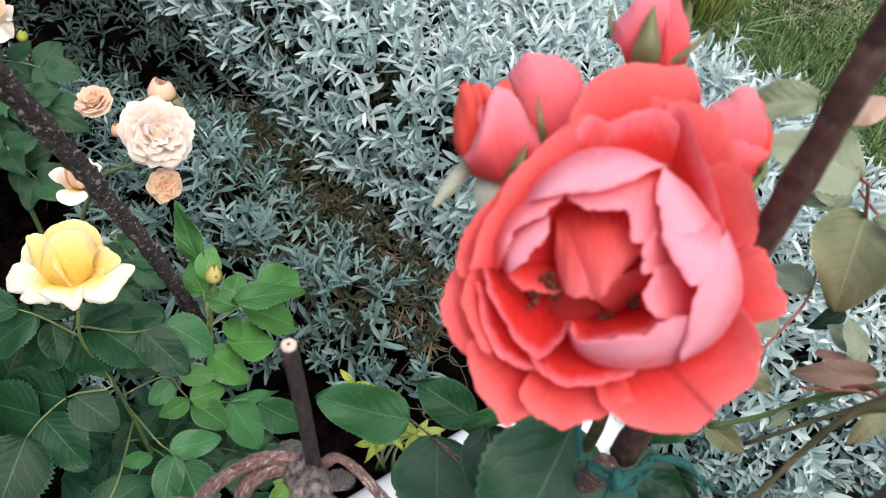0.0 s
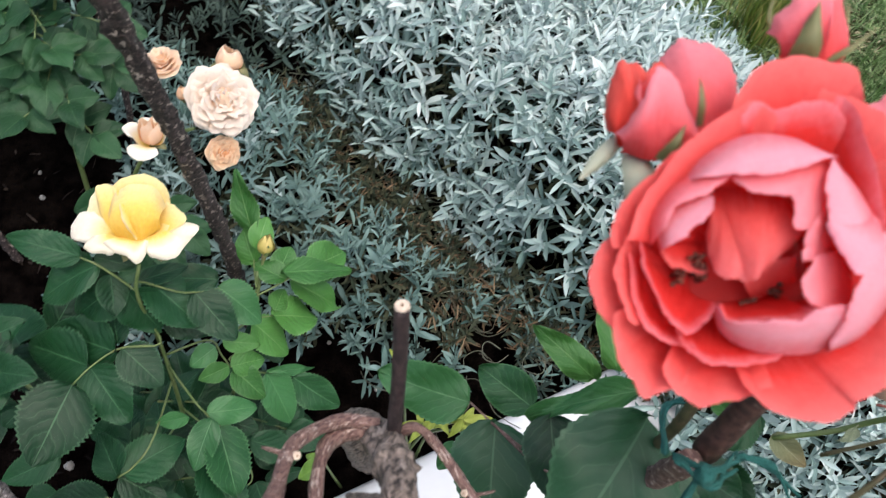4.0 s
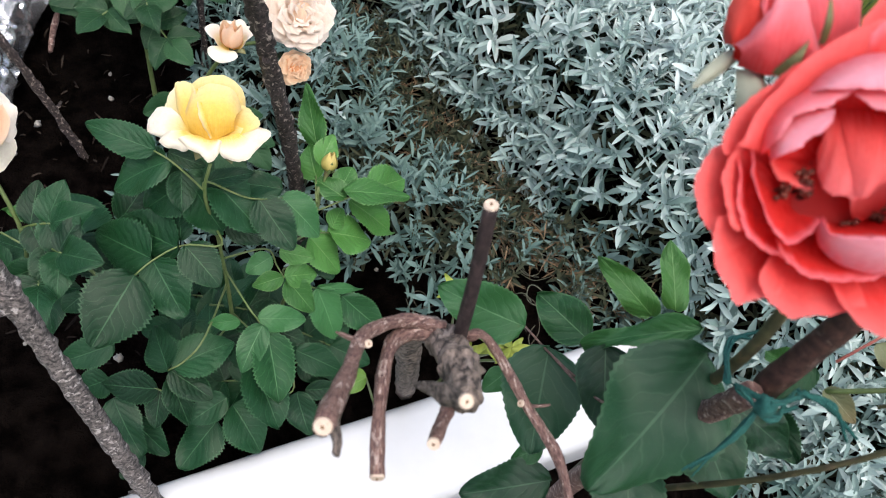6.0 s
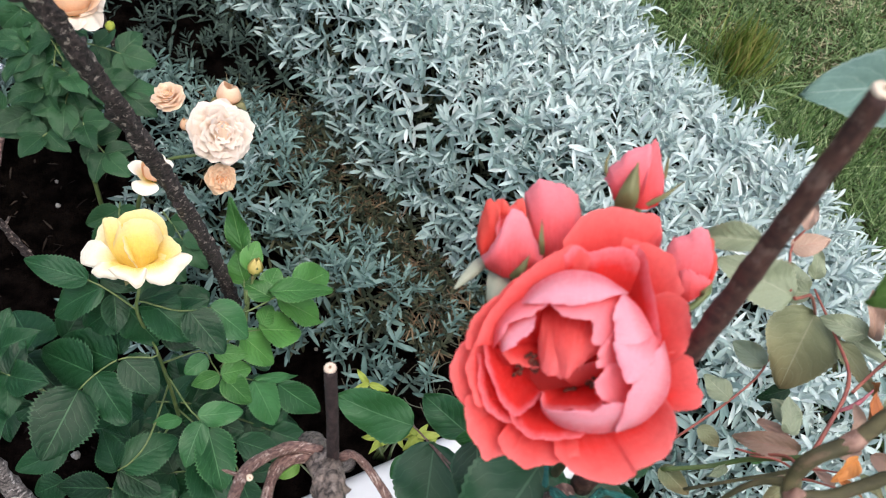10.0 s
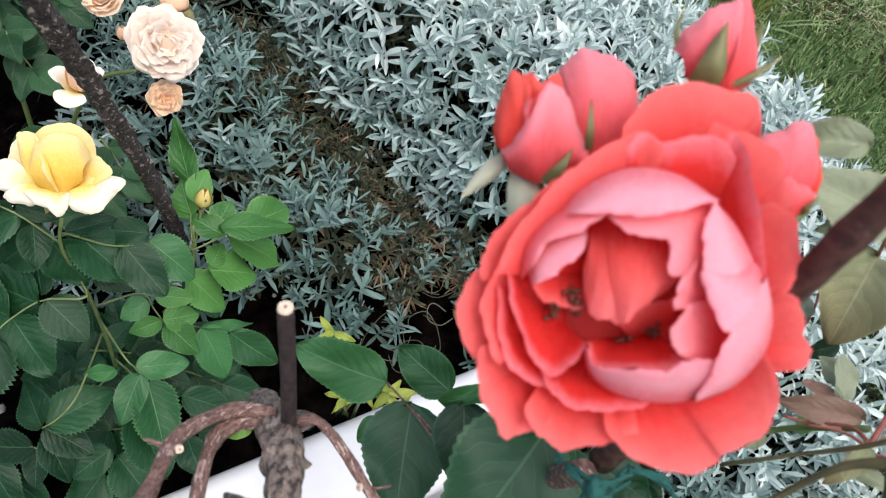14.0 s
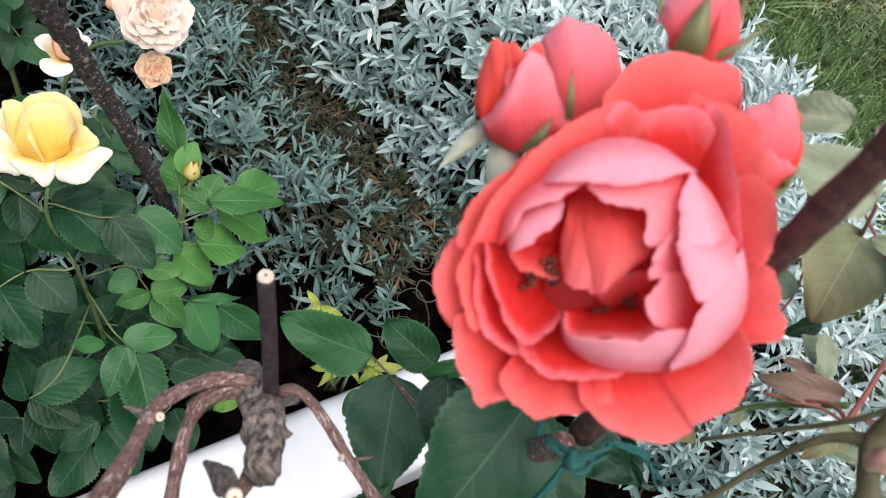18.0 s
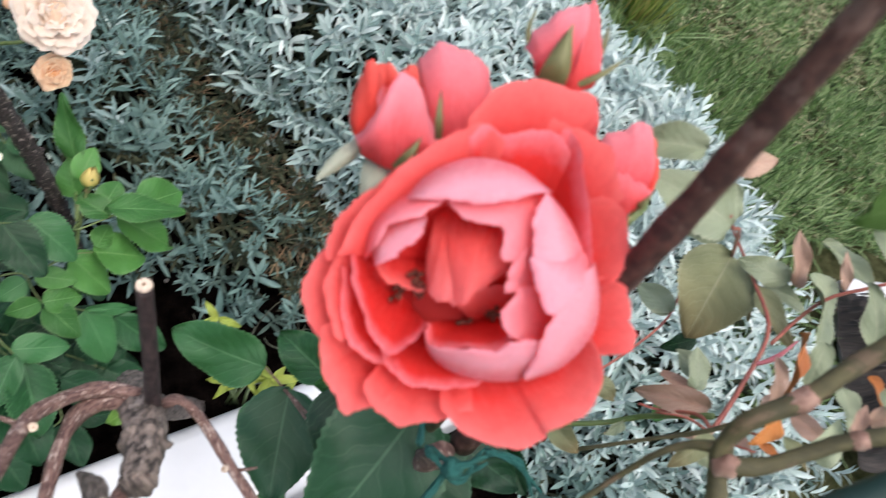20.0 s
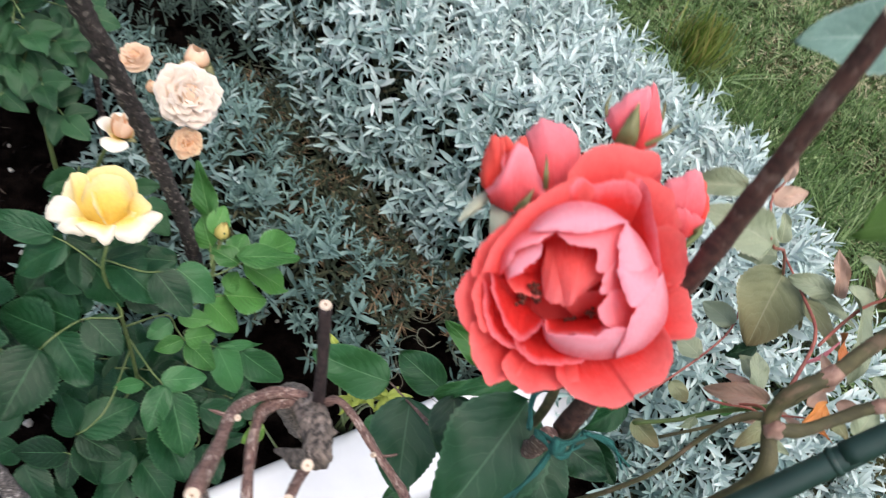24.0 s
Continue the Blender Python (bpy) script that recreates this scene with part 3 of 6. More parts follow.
def lawn_side(x, y):
    """Above 0 on the lawn, below 0 in the bed."""
    edge = (x + y - 1.25) * 0.707 + 0.02 * math.sin(9 * (x - y)) + 0.06 * soft((0.76 - y) / 0.2)
    return max(edge, (x - 0.6) * 0.8 if y > 0.6 - 0.2 * (x - 0.6) else -1.0)


def ground_height(x, y):
    near = abs(x) < 3 and abs(y) < 3
    h = 0.035 * soft(0.5 + lawn_side(x, y) / 0.1) - 0.02
    if near:
        h += 0.02 * noise.noise(Vector((x * 7, y * 7, 0))) + 0.01 * noise.noise(Vector((x * 26, y * 26, 3))) + 0.006 * noise.noise(Vector((x * 70, y * 70, 5)))
    return h


def ground():
    def lines(a, b, step):
        dense = list(np.arange(a, b, step))
        wide = list(np.arange(0.08, 2.5, 0.08))
        return [a - v for v in (80, 30, 12, 6, 3.5)] + [a - v for v in wide[::-1]] + dense + [b + v for v in wide] + [b + v for v in (3.5, 6, 12, 30, 80)]

    xs, ys = lines(-0.9, 1.3, 0.012), lines(-0.3, 1.7, 0.012)
    verts = [(x, y, ground_height(x, y)) for y in ys for x in xs]
    n = len(xs)
    faces = [(j * n + i, j * n + i + 1, j * n + n + i + 1, j * n + n + i) for j in range(len(ys) - 1) for i in range(n - 1)]
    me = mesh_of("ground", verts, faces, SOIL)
    att = me.color_attributes.new("turf", "FLOAT_COLOR", "POINT")
    cols = []
    for x, y, _ in verts:
        bed = max(-0.85 - x, y - 1.55, -(y - 0.05 - 0.577 * (x - 0.0)) * 0.87) + 0.12 * noise.noise(Vector((x * 2, y * 2, 7)))
        grass = max(soft(0.5 + lawn_side(x, y) / 0.06), soft(0.5 + bed / 0.12))
        cols += [grass, soft((math.hypot(x - 0.4, y - 0.7) - 0.9) / 0.9) * grass, 0, 1]
    att.data.foreach_set("color", cols)
    return tagged(put("ground", me), "dark crumbly garden soil with short worn turf beyond the bed", "ground", kind="structure")


ground()


# ---- small leaves and blades, many in one mesh ----
BLADE = np.array([(-0.16, 0, 0), (0, 0, -0.02), (0.16, 0, 0), (-0.4, 0.35, 0.09), (0, 0.35, 0), (0.4, 0.35, 0.09), (-0.45, 0.66, 0.09), (0, 0.66, 0), (0.45, 0.66, 0.09), (-0.21, 0.9, 0.03), (0.21, 0.9, 0.03), (0, 1.0, 0)])
BLADE_FACES = [(0, 1, 4, 3), (1, 2, 5, 4), (3, 4, 7, 6), (4, 5, 8, 7), (6, 7, 11, 9), (7, 8, 10, 11)]


class Cloud:
    """Gathers many small leaves for one mesh."""

    def __init__(self):
        self.rows = []

    def add(self, at, along, facing, length, width, bend):
        self.rows.append((*at, *along, *facing, length, width, bend))

    def build(self, name, mat, label, category):
        a = np.array(self.rows)
        o, y, z = a[:, 0:3], a[:, 3:6], a[:, 6:9]
        y = y / np.linalg.norm(y, axis=1, keepdims=True)
        z = z - y * (y * z).sum(1, keepdims=True)
        z = z / np.maximum(np.linalg.norm(z, axis=1, keepdims=True), 1e-6)
        x = np.cross(y, z)
        ln, w, bd = (a[:, k : k + 1] for k in (9, 10, 11))
        v = np.stack([o + x * (px * w) + y * (py * ln) + z * (pz * w * 3 - bd * ln * py * py) for px, py, pz in BLADE], 1)
        faces = [tuple(k + 12 * i for k in f) for i in range(len(a)) for f in BLADE_FACES]
        return tagged(put(name, mesh_of(name, v.reshape(-1, 3), faces, mat)), label, category, kind="stuff")


VALLEY = (0.012, 0.05)  # middle and width of the worn valley below the silver mound


def cover(x, y):
    """Height, thickness of growth and freshness of the silver plants at a place in the bed; shade lowers the freshness
    too.
    """
    a = (x - 0.06) * 0.695 + (y - 0.5) * 0.719 + 0.03 * noise.noise(Vector((x * 6, y * 6, 1)))
    b = -lawn_side(x, y) + 0.02 * noise.noise(Vector((x * 9, y * 9, 4)))
    if b < 0.015:
        return 0, 0, 0
    if y < 0.25 + 0.12 * soft(1 - (x - 0.12) / 0.2) or (x > 0.6 and y < 0.3) or (x > 0.58 and y < 0.62):
        return 0, 0, 0
    rim = soft((b + 0.06) / 0.12)
    full = 0.185 * soft((y - 0.1) / 0.42)
    if a > 0.022:
        fresh_lit = soft((a - 0.01) / 0.19)
        fresh_lit -= 0.22 * (1 - soft((y - 0.3) / 0.22))
        front = soft((0.26 - x) / 0.1) * (1 - soft((y - 0.42) / 0.17))
        worn = soft((x - 0.44) / 0.1) * soft((0.6 - y) / 0.1) * soft((y - 0.36) / 0.06)
        return (0.05 + (full - 0.05) * soft((a - 0.022) / 0.08)) * (0.2 + 0.8 * soft((b - 0.01) / 0.13)) * (1 - 0.5 * front), 1.0 - 0.5 * front - 0.55 * worn, 0.64 + 0.46 * fresh_lit - 0.45 * front - 0.1 * worn
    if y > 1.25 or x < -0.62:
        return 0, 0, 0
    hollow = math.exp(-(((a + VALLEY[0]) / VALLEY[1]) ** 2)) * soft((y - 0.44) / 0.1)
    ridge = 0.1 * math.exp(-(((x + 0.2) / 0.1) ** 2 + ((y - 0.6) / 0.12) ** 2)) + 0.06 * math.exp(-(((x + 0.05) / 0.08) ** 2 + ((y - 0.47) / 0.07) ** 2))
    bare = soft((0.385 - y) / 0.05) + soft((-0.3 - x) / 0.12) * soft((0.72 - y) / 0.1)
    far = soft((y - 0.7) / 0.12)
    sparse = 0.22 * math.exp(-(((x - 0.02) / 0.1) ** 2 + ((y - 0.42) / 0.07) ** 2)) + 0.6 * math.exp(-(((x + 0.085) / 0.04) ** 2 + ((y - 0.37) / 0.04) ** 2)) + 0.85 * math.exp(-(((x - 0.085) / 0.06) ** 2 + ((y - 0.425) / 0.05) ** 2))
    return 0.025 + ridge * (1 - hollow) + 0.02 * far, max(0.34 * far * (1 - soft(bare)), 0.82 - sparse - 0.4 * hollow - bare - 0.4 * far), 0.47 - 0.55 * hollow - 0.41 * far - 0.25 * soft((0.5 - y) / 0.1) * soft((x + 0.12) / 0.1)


def shoot(rnd, cloud, at, axis, size, nodes, dry=0.0):
    """A leafy shoot: pairs of narrow leaves, each pair turned across the last."""
    axis = Vector(axis).normalized()
    side = axis.orthogonal().normalized()
    other = axis.cross(side)
    turn = rnd.uniform(0, 6.28)
    for k in range(nodes):
        s = k / max(1, nodes - 1)
        p = Vector(at) + axis * size * (0.25 + 1.15 * s)
        turn += math.pi / 2 + rnd.uniform(-0.35, 0.35)
        for half in (0, math.pi):
            an = turn + half + rnd.uniform(-0.2, 0.2)
            out = side * math.cos(an) + other * math.sin(an)
            up = 0.35 + 1.15 * s + rnd.uniform(-0.3, 0.3)
            d = out + axis * up
            length = size * rnd.uniform(0.75, 1.2) * (1 - 0.35 * s)
            twist = Vector((rnd.uniform(-0.5, 0.5), rnd.uniform(-0.5, 0.5), rnd.uniform(-0.3, 0.3)))
            cloud.add(p, d, axis * 1.0 - out * 0.6 + twist, length, length * rnd.uniform(0.18, 0.28), rnd.uniform(-0.2, 0.4))


def silver_plants():
    rnd = random.Random(5)
    bright, mid, sage, old, dry, dim = Cloud(), Cloud(), Cloud(), Cloud(), Cloud(), Cloud()
    step = 0.015
    y = 0.2
    while y < 1.25:
        x = -0.62
        while x < 0.75:
            px, py = x + rnd.uniform(-0.5, 0.5) * step, y + rnd.uniform(-0.5, 0.5) * step
            h, thick, fresh_lit = cover(px, py)
            x += step
            if rnd.random() > thick:
                continue
            e = 0.012
            gx = (cover(px + e, py)[0] - cover(px - e, py)[0]) / (2 * e)
            gy = (cover(px, py + e)[0] - cover(px, py - e)[0]) / (2 * e)
            tilt = Vector((-gx * 0.5 + rnd.uniform(-0.5, 0.5), -gy * 0.5 + rnd.uniform(-0.5, 0.4), 1.0))
            hh = h + rnd.uniform(-0.028, 0.006) + 0.02 * noise.noise(Vector((px * 16, py * 16, 8)))
            kind = fresh_lit + rnd.uniform(-0.13, 0.13)
            # places far back and in front take the leaf colour darkened for shade
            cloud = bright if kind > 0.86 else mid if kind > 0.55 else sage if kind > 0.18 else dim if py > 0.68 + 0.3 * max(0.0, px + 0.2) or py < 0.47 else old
            shoot(rnd, cloud, (px, py, max(0.0, hh - 0.02)), tilt, rnd.uniform(0.02, 0.034) * (0.8 if fresh_lit < 0.5 else 1.0), rnd.choice((4, 5, 5, 6)))
            # darker leaf colours low under the mound stand in for shade
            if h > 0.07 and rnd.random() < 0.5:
                shoot(rnd, sage if fresh_lit > 0.7 and rnd.random() < 0.5 else old, (px, py, hh * 0.55), tilt + Vector((rnd.uniform(-0.6, 0.6), rnd.uniform(-0.8, 0.2), -0.3)), 0.024, 4)
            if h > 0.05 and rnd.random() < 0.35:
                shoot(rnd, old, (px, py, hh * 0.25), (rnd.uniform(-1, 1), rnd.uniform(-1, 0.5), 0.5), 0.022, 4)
        y += step
    bright.build("silver_groundcover", SILVER, "silvery white felted leaves of a dense low groundcover", "groundcover")
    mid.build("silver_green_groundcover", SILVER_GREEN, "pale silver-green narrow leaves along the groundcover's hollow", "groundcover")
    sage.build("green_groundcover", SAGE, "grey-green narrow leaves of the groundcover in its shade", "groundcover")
    dim.build("shaded_groundcover", DIM, "grey-green groundcover leaves with deep shade put into their colour", "groundcover")
    # brown leggy stems and withered leaves in the hollow
    for k in range(520):
        y = rnd.uniform(0.42, 0.76)
        x = 0.06 + (rnd.gauss(-VALLEY[0], 0.045) - (y - 0.5) * 0.719) / 0.695
        h, thick, fresh_lit = cover(x, y)
        if fresh_lit > 0.6 or thick == 0:
            continue
        z = max(0.005, ground_height(x, y)) + rnd.uniform(0.0, 0.03)
        an = rnd.uniform(0, 6.28)
        for n in range(3):
            dry.add((x, y, z), (math.cos(an), math.sin(an), rnd.uniform(-0.2, 0.5)), (0, 0, 1), rnd.uniform(0.01, 0.03), rnd.uniform(0.001, 0.0024), rnd.uniform(-0.6, 0.8))
            an += rnd.uniform(-0.9, 0.9)
        if rnd.random() < 0.8:
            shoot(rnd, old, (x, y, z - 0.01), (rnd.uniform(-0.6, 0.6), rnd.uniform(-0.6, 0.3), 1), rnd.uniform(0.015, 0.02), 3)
    # wiry curled runners over the thin places
    verts, faces = [], []
    for k in range(110):
        if k < 50:
            x, y = rnd.uniform(-0.04, 0.16), rnd.uniform(0.34, 0.5)
        else:
            y = rnd.uniform(0.45, 0.75)
            x = 0.06 - (y - 0.5) * 1.03 + rnd.gauss(0, 0.04)
        z, an, turn = 0.012 + rnd.uniform(0, 0.035), rnd.uniform(0, 6.28), rnd.uniform(-1.1, 1.1)
        line = [Vector((x, y, z))]
        for n in range(rnd.choice((3, 4, 5))):
            an += turn
            line.append(line[-1] + Vector((math.cos(an), math.sin(an), rnd.uniform(-0.4, 0.5))) * rnd.uniform(0.008, 0.016))
        v, f = tube(line, [0.00055, 0.0004], 4, 3 * len(line))
        faces += [tuple(len(verts) + i for i in q) for q in f]
        verts += v
    tagged(put("wiry_stems", mesh_of("wiry_stems", verts, faces, WIRY)), "thin curled grey-brown runners of the groundcover", "stems", kind="stuff")
    old.build("old_groundcover", OLD_SHADED, "dull green older leaves low in the groundcover, darkened in colour for shade", "groundcover")
    dry.build("dry_stems", DRY, "withered brown stems and leaves in a hollow of the groundcover", "dry stems")


silver_plants()


def lawn():
    rnd = random.Random(9)
    green, straw, tuft = Cloud(), Cloud(), Cloud()
    for k in range(150000):
        x, y = rnd.gauss(0.75, 0.5), rnd.gauss(1.05, 0.5)
        b = lawn_side(x, y)
        if b < -0.035 or (x > 0.62 and y < 0.67 + 0.11 * (x - 0.7)):
            continue
        worn = soft((noise.noise(Vector((x * 7, y * 7, 2))) + 0.5 * noise.noise(Vector((x * 22, y * 22, 6))) + 0.1) * 2.6)
        edge = soft(1 - b / 0.22)
        if rnd.random() < 0.35 * worn * (1 - edge) or rnd.random() < 0.5 * edge:
            continue
        if rnd.random() < 0.12 + 0.5 * worn * (1 - edge):
            cloud, ln, w = straw, rnd.uniform(0.014, 0.042), rnd.uniform(0.0011, 0.0021)
            lift = rnd.uniform(0.05, 0.5)
        else:
            cloud, ln, w = green, rnd.uniform(0.014, 0.038) * (1 + 1.9 * edge), rnd.uniform(0.0012, 0.0029)
            lift = rnd.uniform(0.2, 1.3)
        an = rnd.uniform(0, 6.28)
        cloud.add((x, y, ground_height(x, y) - 0.003), (math.cos(an), math.sin(an), lift), (0, 0, 1) if lift < 1 else (math.cos(an), math.sin(an), 0.2), ln, w, rnd.uniform(0, 0.5))
    straw.build("lawn_straw", STRAW, "dry straw-coloured blades in the lawn", "grass")
    for k in range(300):
        an, r = rnd.uniform(0, 6.28), abs(rnd.gauss(0, 0.02))
        x, y = 0.43 + r * math.cos(an), 1.0 + r * math.sin(an)
        tuft.add((x, y, 0.01), (math.cos(an) * (0.3 + 8 * r) + rnd.uniform(-0.2, 0.2), math.sin(an) * (0.3 + 8 * r), 1.0), (math.cos(an), math.sin(an), 0.6), rnd.uniform(0.05, 0.1), rnd.uniform(0.002, 0.0036), rnd.uniform(0.1, 0.6))
    for k in range(500):
        x, y, an = rnd.uniform(0.5, 0.66), rnd.uniform(0.42, 0.64), rnd.uniform(0, 6.28)
        green.add((x, y, 0.005), (math.cos(an), math.sin(an), rnd.uniform(0.5, 1.6)), (0, 0, 1), rnd.uniform(0.04, 0.09), rnd.uniform(0.002, 0.0032), rnd.uniform(0.1, 0.6))
    green.build("lawn_grass", GRASS, "short trodden green lawn grass", "grass")
    tuft.build("grass_tuft", TUFT, "yellow-green tuft of uncut grass at the bed's edge", "grass")
    long = Cloud()
    for bx, by, tx, ty, tz, ln in ((0.42, 0.97, -1.0, -0.42, 0.75, 0.24), (0.42, 0.96, -1.0, -0.3, 0.62, 0.2), (0.43, 0.97, -1.0, -0.62, 0.7, 0.26), (0.43, 0.98, 0.1, -1.0, 0.75, 0.24), (0.42, 0.98, -0.7, 0.2, 0.9, 0.18), (0.44, 0.95, 1.0, -0.2, 0.7, 0.12), (0.52, 0.78, -0.3, -1.0, 0.8, 0.15), (0.56, 0.74, -0.8, -0.6, 0.7, 0.13)):
        for n in range(4):
            long.add((bx + rnd.uniform(-0.01, 0.01), by + rnd.uniform(-0.01, 0.01), 0.03), (tx + rnd.uniform(-0.25, 0.25), ty + rnd.uniform(-0.25, 0.25), tz), (0, 0, 1), ln * (1 - 0.12 * n), rnd.uniform(0.0025, 0.004), rnd.uniform(0.2, 0.5))
    long.build("long_grass", LONG_GRASS, "long grass blades arching over the silver leaves", "grass")


lawn()


# ---- white boards along the bed ----
def rounded_board(name, a, b, width, height, radius, top, label, parent=None, steps=30):
    """A board with rounded edges between two points of its back upper edge."""
    a, b = Vector(a), Vector(b)
    way = (b - a).normalized()
    side = Vector((way.y, -way.x, 0))
    ring = []
    for cx, cz, start in ((radius, -radius, 180), (width - radius, -radius, 90), (width - radius * 0.4, -height + radius * 0.4, 0), (radius * 0.4, -height + radius * 0.4, -90)):
        r = radius if cz == -radius else radius * 0.4
        for k in range(6):
            an = radians(start - 90 * k / 5)
            ring.append((cx + r * math.cos(an), cz + r * math.sin(an)))
    verts, faces = [], []
    n = len(ring)
    for i in range(steps + 1):
        s = i / steps
        inset = 0.0 if 0 < i < steps else 0.004
        p = a.lerp(b, s)
        for x, z in ring:
            xx = x + (inset if x < width / 2 else -inset)
            q = p + side * xx + Vector((0, 0, top + z + (inset if z < -height / 2 else -inset)))
            q += Vector((0, 0, 0.0012 * noise.noise(q * 9)))
            verts.append(q)
    for i in range(steps):
        for k in range(n):
            u, v = i * n + k, i * n + (k + 1) % n
            faces.append((u, v, v + n, u + n))
    faces += [tuple(range(n)), tuple(range(steps * n, steps * n + n))[::-1]]
    return put(name, mesh_of(name, verts, faces, WHITE), parent, None, label)


tagged(rounded_board("edging_board", (-0.466, -0.046, 0), (0.236, 0.4335, 0), 0.095, 0.07, 0.016, 0.045, ""), "smooth white plastic edging board with a rounded edge", "board", "bed edging", "")
old_board = tagged(rounded_board("edging_board", (0.70, 0.60, 0), (1.25, 0.66, 0), 0.16, 0.07, 0.008, 0.06, ""), "weathered white board with a rotten dark gap", "board", "bed edging", "")


def rotten_wood():
    """Crumbled black wood with splinters and a few pale chips, heaped over the white board."""
    rnd = random.Random(3)
    t = thing("rotten_log", "black rotten splintered wood lying on the white board", "wood")

    def heap(u, v):
        x, y = 0.86 + u * 0.17, 0.47 + (v - 0.5) * 0.24
        q = Vector((x, y, 0))
        rim = soft((1 - abs(u)) / 0.2) * soft((0.5 - abs(v - 0.5)) / 0.12)
        z = 0.028 * abs(noise.noise(q * 22)) + 0.02 * abs(noise.noise(q * 55)) + 0.008 * noise.noise(q * 140)
        return (x + 0.012 * noise.noise(q * 20 + Vector((3, 0, 0))), y + 0.012 * noise.noise(q * 20), 0.046 + (0.018 + z) * rim)

    put("crumbled_wood", sheet(heap, 90, 70, 0.002, [ROTTEN], "crumbled_wood"), t)
    for k in range(120):
        x, y = 0.85 + rnd.uniform(-0.14, 0.14), 0.47 + rnd.uniform(-0.1, 0.1)
        an = radians(25 + rnd.uniform(-40, 40))
        d = Vector((math.cos(an), math.sin(an), rnd.uniform(-0.15, 0.25))) * rnd.uniform(0.012, 0.045)
        p = Vector((x, y, 0.072 + rnd.uniform(0.0, 0.018)))
        stem("splinter", [p - d, p + Vector((0, 0, 0.003)), p + d], [0.001, rnd.uniform(0.0015, 0.004), 0.0008], ROTTEN, t, sides=5, count=6, rough=0.5, seed=k)
    for k in range(22):
        v, f = blob(rnd.uniform(0.002, 0.005), k, 0.6, 5, 7, (1.6, 0.7, 0.4))
        put("chip", mesh_of("chip", v, f, PEBBLE), t, pose(0.85 + rnd.uniform(-0.13, 0.13), 0.47 + rnd.uniform(-0.09, 0.09), 0.088, 0, 0, k * 50))


rotten_wood()


# ---- dead branch stakes ----
def stake(points, radii, label, seed, twigs=4, mat=STAKE):
    t = thing("branch_stake", label, "branch", "branch stakes")
    stem("branch", points, [r * 0.66 for r in radii], mat, t, sides=18, count=130, rough=0.24 if mat is STAKE_GREY else 0.36, knots=6, seed=seed)
    rnd = random.Random(seed)
    line = spline(points, 20)
    for k in range(twigs):
        p = line[rnd.randrange(2, 18)]
        d = Vector((rnd.uniform(-1, 1), rnd.uniform(-1, 1), rnd.uniform(0, 0.6))).normalized()
        stem("twig_stub", [p, p + d * 0.008, p + d * rnd.uniform(0.01, 0.016)], [0.003, 0.002, 0.0012], mat, t, sides=6, count=5, rough=0.4, seed=k)
    return t


stake([(-0.168, 0.40, -0.03), (-0.166, 0.367, 0.2), (-0.164, 0.313, 0.41), (-0.165, 0.262, 0.58), (-0.17, 0.23, 0.68)], [0.0095, 0.009, 0.008, 0.0072, 0.0066], "dark rough bare branch leaning as a stake between the rose bushes", 1)
stake([(-0.19, 0.1, -0.03), (-0.222, 0.122, 0.12), (-0.257, 0.147, 0.265), (-0.285, 0.167, 0.37), (-0.31, 0.188, 0.48)], [0.0112, 0.0112, 0.0108, 0.0104, 0.01], "grey flaking branch stake beside the yellow rose bush", 2, 4, STAKE_GREY)
stake([(-0.44, 0.455, -0.03), (-0.475, 0.46, 0.1), (-0.515, 0.462, 0.22), (-0.54, 0.47, 0.32)], [0.006, 0.006, 0.0055, 0.005], "thin black branch stake in bare soil", 3, 2)
stake([(-0.36, 0.60, -0.03), (-0.37, 0.64, 0.1), (-0.4, 0.67, 0.22), (-0.43, 0.70, 0.34)], [0.0055, 0.005, 0.005, 0.0045], "slim dark branch stake among peach rose leaves", 4, 2)


# ---- pruned rose stump ----
def cut_end(parent, at, way, radius):
    """A pale sawn face with a dark pith."""
    way = Vector(way).normalized()
    v, f = tube([Vector(at) - way * 0.0004, Vector(at), Vector(at) + way * 0.0007], [radius * 0.98, radius * 1.0, radius * 0.9], 14, 4)
    face = put("cut_face", mesh_of("cut_face", v, f, CUT, smooth=False), parent, None, "pale freshly cut wood")
    v, f = tube([Vector(at), Vector(at) + way * 0.0005, Vector(at) + way * 0.0011], [radius * 0.22, radius * 0.22, radius * 0.2], 9, 4)
    put("pith", mesh_of("pith", v, f, PITH), face)


def cane(parent, points, radii, mat, seed, cut=True, name="cane", **kw):
    c = stem(name, points, radii, mat, parent, **{**dict(sides=12, count=22, rough=0.18, knots=3, seed=seed), **kw})
    if cut:
        cut_end(c, points[-1], Vector(points[-1]) - Vector(points[-2]), radii[-1])
    return c


stump = thing("pruned_rose", "hard-pruned old rose stump with cut brown canes", "rose stump")
stem("trunk", [(-0.0265, 0.292, -0.03), (-0.028, 0.25, 0.1), (-0.0295, 0.215, 0.2), (-0.0315, 0.182, 0.31), (-0.034, 0.166, 0.385), (-0.026, 0.15, 0.428), (-0.0165, 0.132, 0.456), (-0.011, 0.116, 0.473), (-0.007, 0.098, 0.488)], [0.0085, 0.008, 0.0072, 0.0068, 0.006, 0.0064, 0.0074, 0.0072, 0.0058], BARK, stump, sides=34, count=260, rough=0.16, knots=5, seed=4)
v, f = blob(0.0038, 8, 0.4, 16, 22, (1.0, 0.9, 1.1))
put("knob", mesh_of("knob", v, f, BARK), stump, pose(-0.013, 0.132, 0.457))
v, f = blob(0.0038, 11, 0.4, 14, 20, (0.9, 1.0, 1.2))
